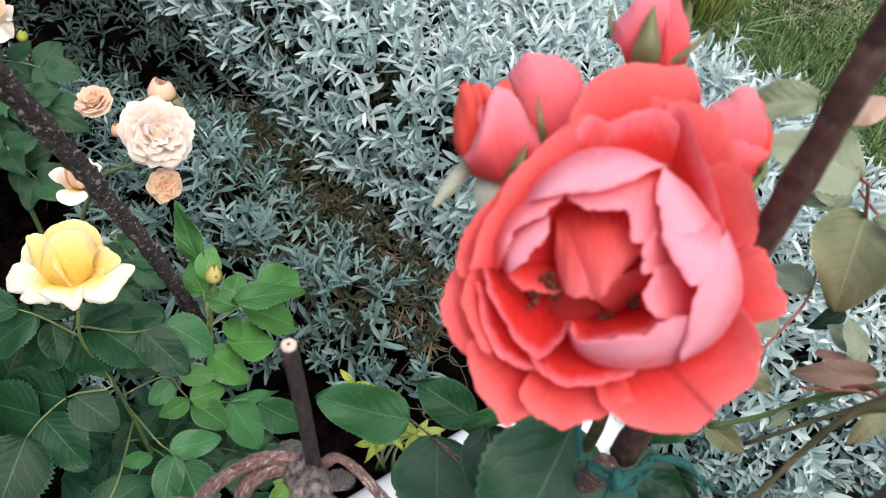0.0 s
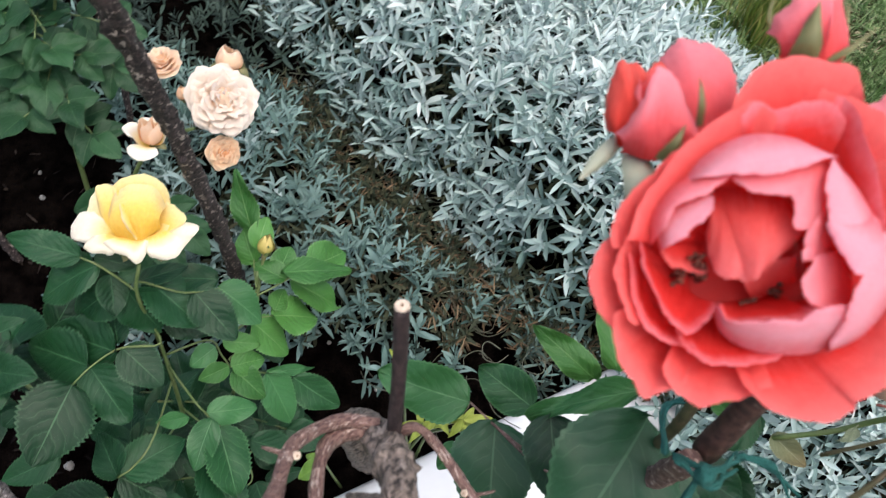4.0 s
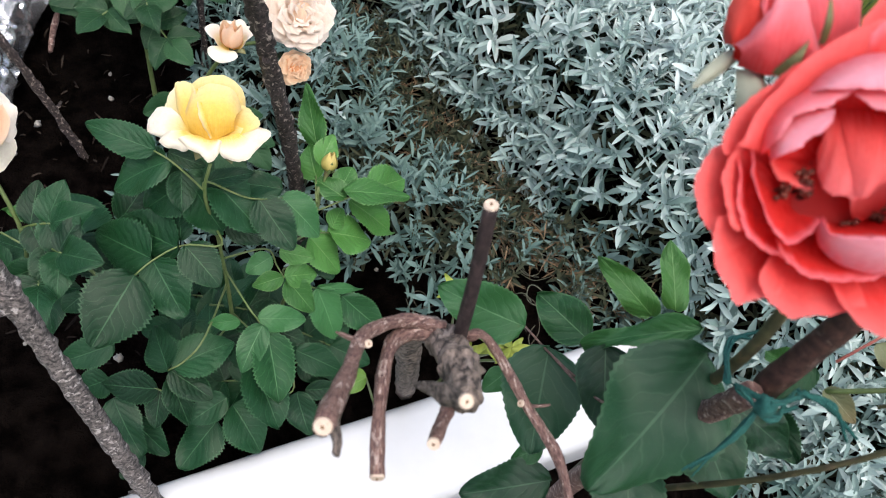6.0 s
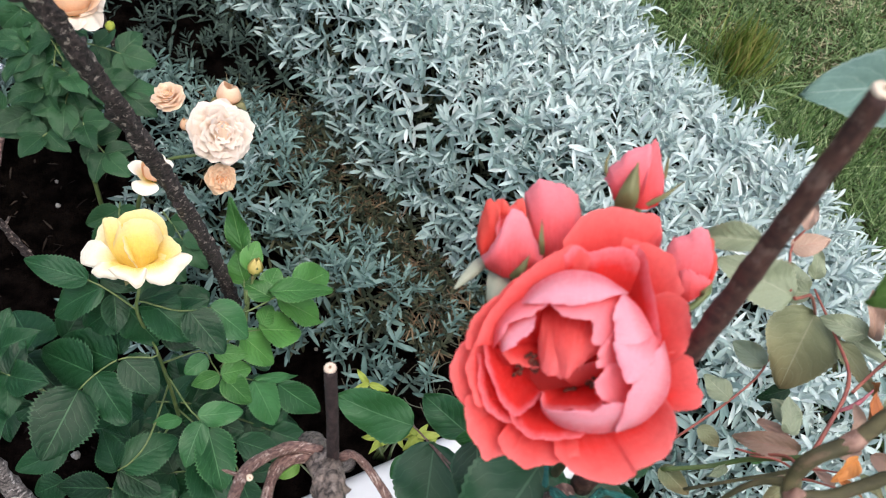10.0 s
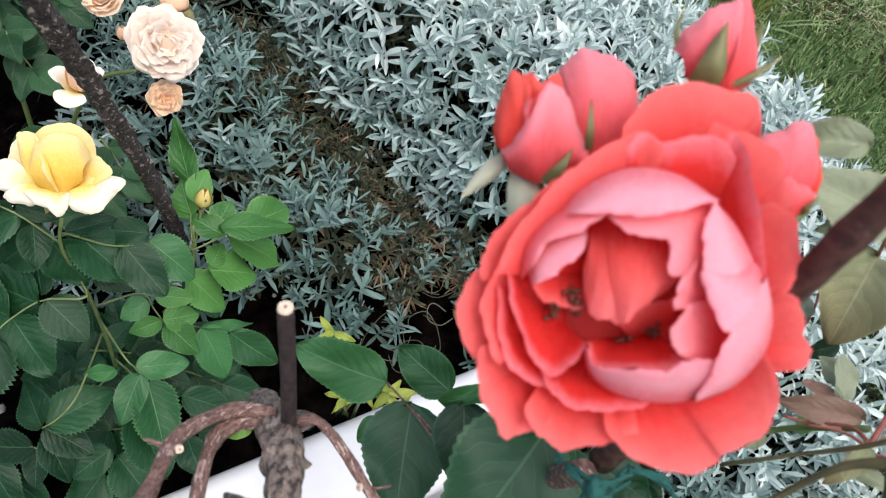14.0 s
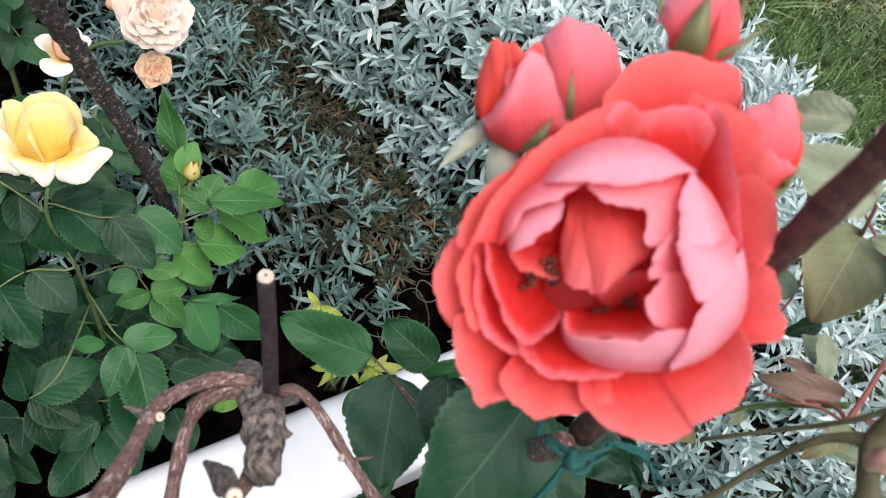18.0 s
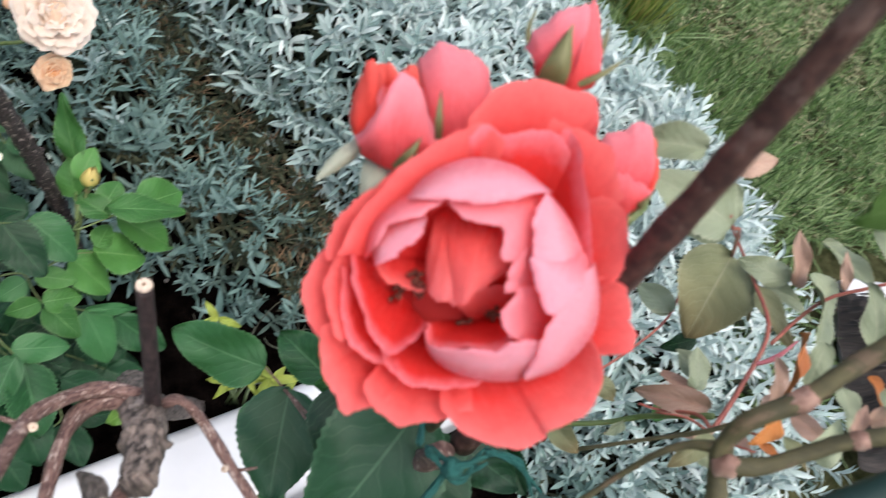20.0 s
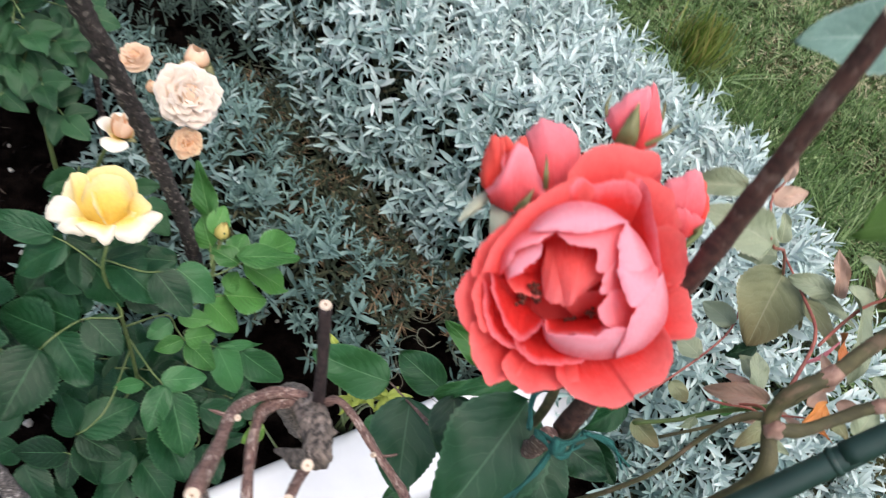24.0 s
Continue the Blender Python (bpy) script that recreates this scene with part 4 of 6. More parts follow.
put("knob", mesh_of("knob", v, f, BARK), stump, pose(-0.008, 0.1, 0.484))
cane(stump, [(-0.013, 0.133, 0.452), (-0.015, 0.139, 0.5), (-0.018, 0.146, 0.543)], [0.0031, 0.0029, 0.0028], STUB, 1, name="dark_cane", rough=0.04, knots=0)
a_cane = cane(stump, [(-0.02, 0.139, 0.456), (-0.036, 0.137, 0.459), (-0.05, 0.118, 0.476), (-0.051, 0.094, 0.493), (-0.051, 0.063, 0.525)], [0.003, 0.003, 0.0029, 0.0028, 0.0031], CANE_BROWN, 2)
cut_end(a_cane, (-0.0478, 0.112, 0.4815), (0.5, -0.4, 0.8), 0.0017)
stem("twig_stub", [(-0.052, 0.112, 0.481), (-0.058, 0.113, 0.481), (-0.061, 0.113, 0.482)], [0.0012, 0.001, 0.0004], CANE_BROWN, a_cane, sides=6, count=5)
stem("twig_stub", [(-0.05, 0.07, 0.518), (-0.046, 0.063, 0.516), (-0.045, 0.058, 0.517)], [0.0022, 0.0018, 0.0013], BARK, a_cane, sides=7, count=6, rough=0.6)
cane(stump, [(-0.02, 0.137, 0.454), (-0.036, 0.131, 0.456), (-0.04, 0.118, 0.464), (-0.037, 0.091, 0.475), (-0.031, 0.065, 0.478)], [0.003, 0.0028, 0.0027, 0.0026, 0.0027], CANE_BROWN, 3)
cane(stump, [(-0.011, 0.106, 0.472), (-0.013, 0.092, 0.484), (-0.0155, 0.075, 0.5)], [0.0026, 0.0025, 0.0024], CANE_BROWN, 4)
cane(stump, [(-0.026, 0.097, 0.492), (-0.02, 0.092, 0.505), (-0.0105, 0.081, 0.53)], [0.0012, 0.0028, 0.0026], BARK, 5)
long_cane = cane(stump, [(-0.01, 0.137, 0.458), (-0.004, 0.139, 0.46), (0.006, 0.135, 0.452), (0.023, 0.12, 0.443), (0.04, 0.103, 0.44), (0.049, 0.082, 0.441)], [0.0024, 0.0021, 0.0021, 0.0021, 0.002, 0.002], CANE_BROWN, 6)
cut_end(long_cane, (0.0195, 0.119, 0.447), (-0.6, -0.2, 0.6), 0.0016)
stem("twig_stub", [(0.024, 0.12, 0.444), (0.029, 0.121, 0.446), (0.032, 0.122, 0.447)], [0.0009, 0.0008, 0.0005], CANE_BROWN, long_cane, sides=6, count=4)


# ---- yellow rose bush ----
yellow = thing("rose_bush", "leafy dark green rose bush with one open yellow rose", "rose bush", "rose bushes")
MAIN_STEMS = (
    [(-0.201, 0.293, 0.292), (-0.207, 0.288, 0.258), (-0.203, 0.288, 0.200), (-0.199, 0.282, 0.130), (-0.195, 0.273, 0.070), (-0.187, 0.263, 0.010), (-0.191, 0.273, -0.030)],
    [(-0.143, 0.360, 0.198), (-0.141, 0.342, 0.165), (-0.149, 0.324, 0.120), (-0.160, 0.305, 0.070), (-0.174, 0.292, 0.010), (-0.183, 0.294, -0.030)],
)
for line in MAIN_STEMS:
    stem("stem", line, [0.0013, 0.0014, 0.0016, 0.002, 0.0024, 0.0028], STEM, yellow, sides=8, count=24, rough=0.05)
leaf_spray(yellow, [(-0.209, 0.290, 0.262), (-0.229, 0.292, 0.283), (-0.243, 0.294, 0.288)], (
    ((-0.242, 0.295, 0.288), (-0.287, 0.293, 0.298), GREEN, 0.42),
    ((-0.232, 0.293, 0.282), (-0.271, 0.278, 0.262), GREEN, 0.62),
    ((-0.235, 0.298, 0.285), (-0.211, 0.299, 0.278), GREEN, 0.45),
    ((-0.218, 0.296, 0.262), (-0.251, 0.280, 0.235), GREEN, 0.7),
    ((-0.226, 0.295, 0.270), (-0.218, 0.272, 0.258), GREEN, 0.7),
    ((-0.216, 0.292, 0.255), (-0.198, 0.283, 0.220), GREEN, 0.7),
), 177)
leaf_spray(yellow, [(-0.191, 0.270, 0.222), (-0.219, 0.264, 0.218), (-0.237, 0.248, 0.212), (-0.246, 0.234, 0.208)], (
    ((-0.246, 0.235, 0.208), (-0.255, 0.182, 0.196), GREEN, 0.78),
    ((-0.238, 0.249, 0.212), (-0.288, 0.261, 0.206), GREEN, 0.7),
    ((-0.221, 0.261, 0.216), (-0.273, 0.272, 0.215), GREEN, 0.62),
    ((-0.238, 0.249, 0.210), (-0.208, 0.223, 0.190), GREEN, 0.78),
    ((-0.218, 0.264, 0.218), (-0.188, 0.249, 0.205), GREEN, 0.72),
    ((-0.221, 0.266, 0.220), (-0.230, 0.287, 0.235), GREEN, 0.72),
    ((-0.279, 0.278, 0.200), (-0.263, 0.304, 0.225), GREEN, 0.62),
), 170)
leaf_spray(yellow, [(-0.374, 0.256, 0.170), (-0.346, 0.251, 0.165), (-0.311, 0.247, 0.160)], (
    ((-0.321, 0.283, 0.150), (-0.358, 0.320, 0.140), GREEN, 0.85),
    ((-0.316, 0.270, 0.170), (-0.283, 0.245, 0.165), GREEN, 0.72),
    ((-0.338, 0.269, 0.110), (-0.378, 0.284, 0.100), GREEN, 0.75),
    ((-0.334, 0.284, 0.170), (-0.381, 0.276, 0.165), YOUNG, 0.3),
    ((-0.349, 0.253, 0.155), (-0.387, 0.257, 0.150), GREEN, 0.6),
    ((-0.362, 0.261, 0.085), (-0.348, 0.223, 0.070), GREEN, 0.72),
    ((-0.320, 0.252, 0.100), (-0.334, 0.237, 0.090), GREEN, 0.8),
), 170)
leaf_spray(yellow, [(-0.142, 0.351, 0.190), (-0.147, 0.366, 0.195), (-0.154, 0.394, 0.200)], (
    ((-0.153, 0.391, 0.205), (-0.175, 0.426, 0.235), YOUNG, 0.4),
    ((-0.147, 0.369, 0.195), (-0.163, 0.391, 0.205), YOUNG, 0.78),
    ((-0.147, 0.377, 0.205), (-0.144, 0.401, 0.215), YOUNG, 0.7),
), 121)
leaf_spray(yellow, [(-0.139, 0.342, 0.190), (-0.117, 0.363, 0.190), (-0.105, 0.382, 0.182)], (
    ((-0.105, 0.381, 0.182), (-0.077, 0.416, 0.165), YOUNG, 0.62),
    ((-0.124, 0.364, 0.195), (-0.071, 0.390, 0.180), YOUNG, 0.36),
    ((-0.127, 0.366, 0.190), (-0.123, 0.392, 0.190), YOUNG, 0.72),
    ((-0.119, 0.373, 0.170), (-0.078, 0.381, 0.130), YOUNG, 0.5),
    ((-0.119, 0.361, 0.190), (-0.147, 0.369, 0.195), YOUNG, 0.62),
), 177)
leaf_spray(yellow, [(-0.156, 0.304, 0.180), (-0.142, 0.329, 0.170), (-0.127, 0.339, 0.165)], (
    ((-0.128, 0.340, 0.163), (-0.095, 0.360, 0.140), YOUNG, 0.66),
    ((-0.126, 0.344, 0.165), (-0.123, 0.366, 0.165), YOUNG, 0.7),
    ((-0.143, 0.331, 0.165), (-0.111, 0.323, 0.135), YOUNG, 0.6),
    ((-0.160, 0.306, 0.170), (-0.134, 0.313, 0.160), YOUNG, 0.5),
    ((-0.147, 0.343, 0.140), (-0.122, 0.320, 0.120), GREEN, 0.6),
), 205)
leaf_spray(yellow, [(-0.208, 0.297, 0.262), (-0.182, 0.306, 0.240), (-0.159, 0.319, 0.232)], (
    ((-0.161, 0.320, 0.232), (-0.127, 0.311, 0.212), MIDGREEN, 0.66),
    ((-0.161, 0.324, 0.236), (-0.199, 0.319, 0.240), GREEN, 0.5),
    ((-0.176, 0.311, 0.236), (-0.144, 0.290, 0.215), GREEN, 0.6),
    ((-0.209, 0.307, 0.250), (-0.169, 0.292, 0.226), GREEN, 0.68),
    ((-0.210, 0.301, 0.256), (-0.185, 0.322, 0.250), GREEN, 0.4),
    ((-0.200, 0.298, 0.205), (-0.168, 0.298, 0.195), GREEN, 0.5),
), 177)
leaf_spray(yellow, [(-0.171, 0.305, 0.170), (-0.160, 0.299, 0.158), (-0.151, 0.292, 0.152)], (
    ((-0.151, 0.292, 0.155), (-0.128, 0.308, 0.145), YOUNG, 0.6),
    ((-0.150, 0.293, 0.150), (-0.123, 0.281, 0.130), YOUNG, 0.6),
    ((-0.152, 0.292, 0.155), (-0.172, 0.279, 0.150), YOUNG, 0.6),
    ((-0.165, 0.302, 0.165), (-0.180, 0.286, 0.160), MIDGREEN, 0.7),
), 177)
leaf_spray(yellow, [(-0.159, 0.309, 0.130), (-0.135, 0.307, 0.120), (-0.109, 0.316, 0.100)], (
    ((-0.127, 0.307, 0.120), (-0.100, 0.282, 0.090), MIDGREEN, 0.62),
    ((-0.106, 0.316, 0.100), (-0.067, 0.306, 0.070), MIDGREEN, 0.52),
    ((-0.127, 0.307, 0.120), (-0.092, 0.328, 0.100), MIDGREEN, 0.2),
    ((-0.129, 0.311, 0.100), (-0.094, 0.305, 0.085), GREEN, 0.6),
), 191)
leaf_spray(yellow, [(-0.168, 0.254, 0.160), (-0.160, 0.250, 0.152), (-0.152, 0.245, 0.140)], (
    ((-0.160, 0.251, 0.150), (-0.126, 0.266, 0.140), MIDGREEN, 0.5),
    ((-0.153, 0.245, 0.155), (-0.161, 0.211, 0.140), MIDGREEN, 0.52),
    ((-0.174, 0.248, 0.145), (-0.197, 0.241, 0.138), MIDGREEN, 0.5),
    ((-0.150, 0.245, 0.140), (-0.126, 0.204, 0.115), MIDGREEN, 0.62),
    ((-0.157, 0.225, 0.120), (-0.124, 0.189, 0.095), GREEN, 0.66),
    ((-0.143, 0.260, 0.115), (-0.125, 0.258, 0.110), GREEN, 0.8),
    ((-0.127, 0.249, 0.110), (-0.088, 0.251, 0.090), GREEN, 0.5),
), 177)
leaf_spray(yellow, [(-0.137, 0.240, 0.100), (-0.123, 0.227, 0.075), (-0.142, 0.208, 0.075)], (
    ((-0.120, 0.227, 0.070), (-0.103, 0.200, 0.050), GREEN, 0.66),
    ((-0.168, 0.198, 0.080), (-0.135, 0.175, 0.060), GREEN, 0.75),
    ((-0.180, 0.188, 0.055), (-0.198, 0.148, 0.040), GREEN, 0.72),
    ((-0.173, 0.201, 0.085), (-0.197, 0.178, 0.075), GREEN, 0.62),
    ((-0.116, 0.238, 0.050), (-0.087, 0.249, 0.045), GREEN, 0.5),
), 184)
leaf_spray(yellow, [(-0.197, 0.226, 0.140), (-0.208, 0.207, 0.128), (-0.218, 0.198, 0.124)], (
    ((-0.218, 0.198, 0.124), (-0.242, 0.226, 0.128), GREEN, 0.72),
    ((-0.216, 0.201, 0.124), (-0.183, 0.236, 0.122), GREEN, 0.62),
    ((-0.218, 0.199, 0.122), (-0.183, 0.192, 0.108), GREEN, 0.6),
    ((-0.218, 0.197, 0.115), (-0.195, 0.170, 0.095), GREEN, 0.55),
    ((-0.227, 0.191, 0.090), (-0.224, 0.165, 0.075), GREEN, 0.6),
), 121)
leaf_spray(yellow, [(-0.218, 0.188, 0.090), (-0.225, 0.188, 0.100), (-0.268, 0.189, 0.090)], (
    ((-0.226, 0.188, 0.100), (-0.270, 0.182, 0.092), GREEN, 0.55),
    ((-0.277, 0.215, 0.100), (-0.314, 0.192, 0.088), GREEN, 0.5),
    ((-0.273, 0.191, 0.082), (-0.298, 0.178, 0.070), GREEN, 0.75),
    ((-0.266, 0.178, 0.075), (-0.237, 0.144, 0.050), GREEN, 0.5),
    ((-0.253, 0.172, 0.050), (-0.218, 0.155, 0.035), GREEN, 0.6),
    ((-0.233, 0.149, 0.040), (-0.244, 0.127, 0.035), GREEN, 0.7),
), 149)
rnd = random.Random(21)
for n in range(14):
    an = rnd.uniform(0, 6.28)
    c = Vector((-0.18 + rnd.uniform(-0.05, 0.05), 0.25 + rnd.uniform(-0.04, 0.06), rnd.uniform(0.02, 0.08)))
    compound_leaf(yellow, c, c + Vector((math.cos(an) * 0.07, math.sin(an) * 0.06, rnd.uniform(-0.02, 0.02))), rnd.uniform(0.034, 0.042), GREEN, (0, -0.5, 0.85), 5, n + 50)


def face(at, toward, up, size=1.0):
    """A pose whose z points toward, and whose y is as near as can be to up."""
    z = Vector(toward).normalized()
    y = (Vector(up) - z * z.dot(Vector(up))).normalized()
    return Matrix.Translation(at) @ Matrix((y.cross(z), y, z)).transposed().to_4x4() @ Matrix.Scale(size, 4)


def open_yellow(parent):
    """The yellow rose: a tall wrapped heart over wide drooping outer petals; places in millimetres."""
    m = face((-0.2086, 0.3162, 0.312), (-0.004, -0.518, 0.855), (-0.264, 0.825, 0.499))
    head = calyx(parent, face((-0.206, 0.317, 0.288), (0.0, 0.3, 0.95), (0, -1, 0.2)), 0.03, 5, SEPAL, 3, flare=1.0)
    back = head.matrix_basis.inverted() @ m @ MM
    serial = iter(range(40, 99))

    def fold(rim, root, mats, belly, lip):
        put("petal", folded_petal(rim, root, mats, belly, lip, next(serial)), head, back)

    fold([(-35.3, 4.9, -6), (-29.5, 16.4, -4), (-22.5, 25.2, -3), (-14.6, 24.8, -3)], [(-14.2, -10.6, -8), (-4.3, -8.6, -8)], [BUTTER, BUTTER], 1, 1)
    fold([(-18.5, 16.2, -3), (-10.9, 26.2, 0), (2.2, 29.9, 1), (15.6, 27.7, 0), (23.3, 18, -2), (24, 4.6, -4)], [(-12.8, -10.3, -10), (17, -8.3, -10)], [YELLOW, YELLOW], -3, 2)
    fold([(-23, 8.6, 0), (-23.5, 22.5, 1), (-18.5, 25.8, 2), (-11.6, 23.6, 3), (-5.5, 13.9, 5)], [(-11.9, -11.2, 2), (0.4, -14.2, 4)], [YELLOW, YELLOW], -2, 1)
    fold([(22.2, 10.1, -2), (30.1, 4.3, 0), (34.8, -1.6, 0), (33.4, -6.8, 1), (27, -9.7, 2)], [(4.7, -13.1, -4), (11.2, -15.4, -2)], [YELLOW, YELLOW], -1, 1)
    fold([(-14.4, 7.1, 4), (-8.1, 17.2, 8), (6.4, 22, 9), (19.3, 18, 8), (23.4, 5.3, 3)], [(-10, -11.4, 3), (4, -15.8, 7), (18.4, -9, 3)], [YELLOW, YELLOW], -8, 0)
    fold([(-7.8, 17.8, 9), (-2.8, 3, 16.5), (1.1, -8.4, 17), (4.7, -15.6, 11)], [(-5, 18.8, 9), (1.4, 3.6, 17.5), (4.6, -8.2, 18), (5.6, -14.8, 11)], [BUTTER, BUTTER], -0.5, 0)
    fold([(-27.9, 8.5, -4), (-36.1, 9.3, -6), (-42.4, 5.5, -7), (-46.3, -0.3, -8), (-45.9, -7.8, -8), (-38.8, -11.3, -6), (-31.8, -14.7, -4)], [(-12.5, -4.7, 0), (-10.6, -12.6, 1)], [CREAM, CREAM], -1, 2)
    fold([(-28.9, -8.6, 0), (-34.8, -15.1, 2), (-30.6, -19.5, 3), (-22.1, -21.6, 4), (-15.9, -23.5, 4), (-11.3, -18.5, 4)], [(-15.8, -8.9, 2), (-3.8, -14.5, 3)], [CREAM, CREAM], -2, 2)
    fold([(31.3, -5, -3), (38.4, -6.6, -3), (41.9, -10.5, -3), (37.8, -16.1, -2), (32.2, -21, -1), (26.6, -23.4, 0)], [(16.1, -4.5, -1), (13.8, -15.1, 2)], [CREAM, CREAM], -1, 2)
    fold([(7.6, -19.4, 5), (10.6, -27.6, 6), (21.1, -30.3, 6), (29.3, -27.5, 5), (35.1, -19.1, 3)], [(5.3, -14.7, 5), (21.6, -10.4, 2)], [CREAM, CREAM], -2, 2)
    fold([(-20.7, -14.9, 6), (-13.5, -21.4, 9), (-4, -25.4, 10), (2.2, -31.8, 9), (8.3, -26.2, 10), (10.5, -16.6, 7)], [(-10.9, -11.6, 5), (8.7, -15.3, 6)], [CREAM, CREAM], -2, 2)


def yellow_bloom(parent, m, size, heart, outer, seed=0):
    head = calyx(parent, m, size, 5, SEPAL, seed)
    for k, phi in enumerate((-112, -70, -22, 30, 85, 140, 195, 232)):
        drop = (0.3, 0.05, 0.24, 0.0, 0.1, 0.05, 0.12, 0.26)[k]
        petal(head, phi, size, 31, [(0.06, 0.05), (0.5, 0.14), (0.84, 0.3), (1.02, 0.26 - drop * 0.6), (1.1 + 0.06 * (k % 3), 0.16 - drop * 1.3)], outer, seed + k, tip=0.22, ruffle=0.1, notch=0.03)
    for k, (phi, r, h) in enumerate(((-58, 0.86, 0.62), (-122, 0.9, 0.58), (15, 1.0, 0.6), (165, 1.02, 0.62), (75, 0.82, 0.85), (115, 0.84, 0.8), (-10, 0.95, 0.4), (190, 0.98, 0.4))):
        petal(head, phi, size, 38, [(0.06, 0.05), (0.45, 0.13), (0.68, 0.36), (r * 0.92, h * 0.9), (r, h)], heart if k < 6 else outer, seed + 20 + k, tip=0.2, ruffle=0.05)
    for k, phi in enumerate((-80, 40, 160)):
        petal(head, phi, size, 66, [(0.05, 0.1), (0.5, 0.22), (0.62, 0.6), (0.55, 0.95), (0.36, 1.12)], heart, seed + 40 + k, tip=0.16, ruffle=0.02)
    for k, phi in enumerate((-30, 80, 200)):
        petal(head, phi, size, 75, [(0.04, 0.1), (0.34, 0.3), (0.42, 0.75), (0.3, 1.08)], heart, seed + 60 + k, tip=0.12, ruffle=0.015)
    for k, phi in enumerate((10, 130, 250)):
        petal(head, phi, size, 75, [(0.04, 0.1), (0.2, 0.4), (0.26, 0.85), (0.12, 1.1)], heart, seed + 80 + k, tip=0.1, ruffle=0.01)
    return head


open_yellow(yellow)


def bud(parent, m, size, mats, seed=0, tight=0.0, sepal=SEPAL, petals=6, flare=0.25, tall=1.0, sepals=5):
    """A closed or half-open bud, its tip along z."""
    head = calyx(parent, m, size, sepals, sepal, seed, "bud", 1.4, flare)
    for k in range(petals):
        r = 0.44 - 0.035 * k
        petal(head, k * 137 + seed * 40, size, 74, [(0.05, 0.0), (r * 0.95, 0.25 * tall), (r * 1.06, 0.6 * tall), (r * (0.84 - tight), (1.0 - 0.02 * k) * tall), (r * (0.55 - tight), (1.14 - 0.03 * k) * tall)], mats, seed + k, tip=0.16 + tight, ruffle=0.05, notch=0.0, nu=15)
    return head


bud(yellow, face((-0.1405, 0.376, 0.2), (0.06, 0.5, 0.75), (0, 1, 0)), 0.0155, [LIME_YELLOW, LIME_YELLOW], 2, 0.3, sepal=STEM)
stem("stalk", [(-0.141, 0.345, 0.17), (-0.1415, 0.365, 0.188), (-0.1405, 0.377, 0.201)], [0.0013, 0.0012, 0.0014], STEM, yellow, sides=7, count=10)


# ---- peach rose bush ----
peach = thing("rose_bush", "rose bush with a cluster of pale peach roses and apricot buds", "rose bush", "rose bushes")
stem("stem", [(-0.34, 0.5, -0.03), (-0.32, 0.51, 0.08), (-0.28, 0.51, 0.16), (-0.235, 0.5, 0.2)], [0.003, 0.0024, 0.002, 0.0016], STEM, peach, sides=8, count=16)
stem("stem", [(-0.28, 0.51, 0.16), (-0.25, 0.45, 0.24), (-0.219, 0.39, 0.31)], [0.0016, 0.0014, 0.0012], STEM, peach, sides=8, count=12)
stem("stem", [(-0.4, 0.55, -0.03), (-0.41, 0.58, 0.1), (-0.41, 0.615, 0.19), (-0.396, 0.613, 0.235)], [0.003, 0.0022, 0.0018, 0.0015], STEM, peach, sides=8, count=14)


def full_bloom(parent, m, size, outer, inner, seed=0):
    """A flat, quartered rose with many narrow petals."""
    rnd = random.Random(seed)
    head = calyx(parent, m, size, 5, SEPAL, seed)
    v, f = blob(0.42 * size, seed, 0.25, 9, 14, (1, 1, 0.8))
    put("heart", mesh_of("heart", v, f, inner[0]), head, pose(0, 0, 0.42 * size))
    rings = ((6, 1.02, 0.12, 44), (7, 0.97, 0.3, 40), (8, 0.87, 0.46, 34), (8, 0.74, 0.58, 32), (8, 0.6, 0.66, 32), (7, 0.46, 0.72, 34), (6, 0.32, 0.76, 40), (4, 0.18, 0.78, 55))
    for ring, (count, r, h, sp) in enumerate(rings):
        for k in range(count):
            phi = 360 * k / count + ring * 23 + rnd.uniform(-18, 18)
            rr, hh = r * rnd.uniform(0.86, 1.1), h + rnd.uniform(-0.09, 0.09)
            lip = 0.12 if ring < 2 else -0.05
            petal(head, phi, size, sp, [(0.05, 0.05), (rr * 0.55, hh * 0.5), (rr * 0.88, hh * 0.96), (rr + 0.07, hh * (0.98 - lip))], outer if ring < 4 else inner, seed + ring * 10 + k, tip=0.22, ruffle=0.1, notch=0.1, nu=9, nv=7, lean=rnd.uniform(-0.12, 0.12))
    return head


full_bloom(peach, face((-0.209, 0.505, 0.235), (0.4, -0.5, 0.72), (0, 0.8, 0.6)), 0.0295, [BLUSH, BLUSH], [BLUSH, BLUSH], 5)
full_bloom(peach, face((-0.202, 0.478, 0.2), (0.3, -0.6, 0.6), (0, 0.8, 0.6)), 0.0145, [APRICOT, PEACH], [APRICOT, APRICOT], 7)
full_bloom(peach, face((-0.262, 0.523, 0.25), (-0.15, -0.1, 0.95), (0, 1, 0)), 0.0155, [PEACH, PEACH], [PEACH, APRICOT], 9)
bud(peach, face((-0.21, 0.542, 0.24), (0.05, 0.35, 0.9), (0, 1, 0)), 0.027, [PEACH, PEACH], 4, 0.05, petals=9, flare=0.9, tall=0.62)
bud(peach, face((-0.243, 0.508, 0.228), (-0.1, 0.1, 0.95), (0, 1, 0)), 0.012, [APRICOT, APRICOT], 5, 0.25)
half = calyx(peach, face((-0.217, 0.381, 0.312), (-0.05, 0.25, 0.95), (0, 1, 0)), 0.018, 5, SEPAL, 4)
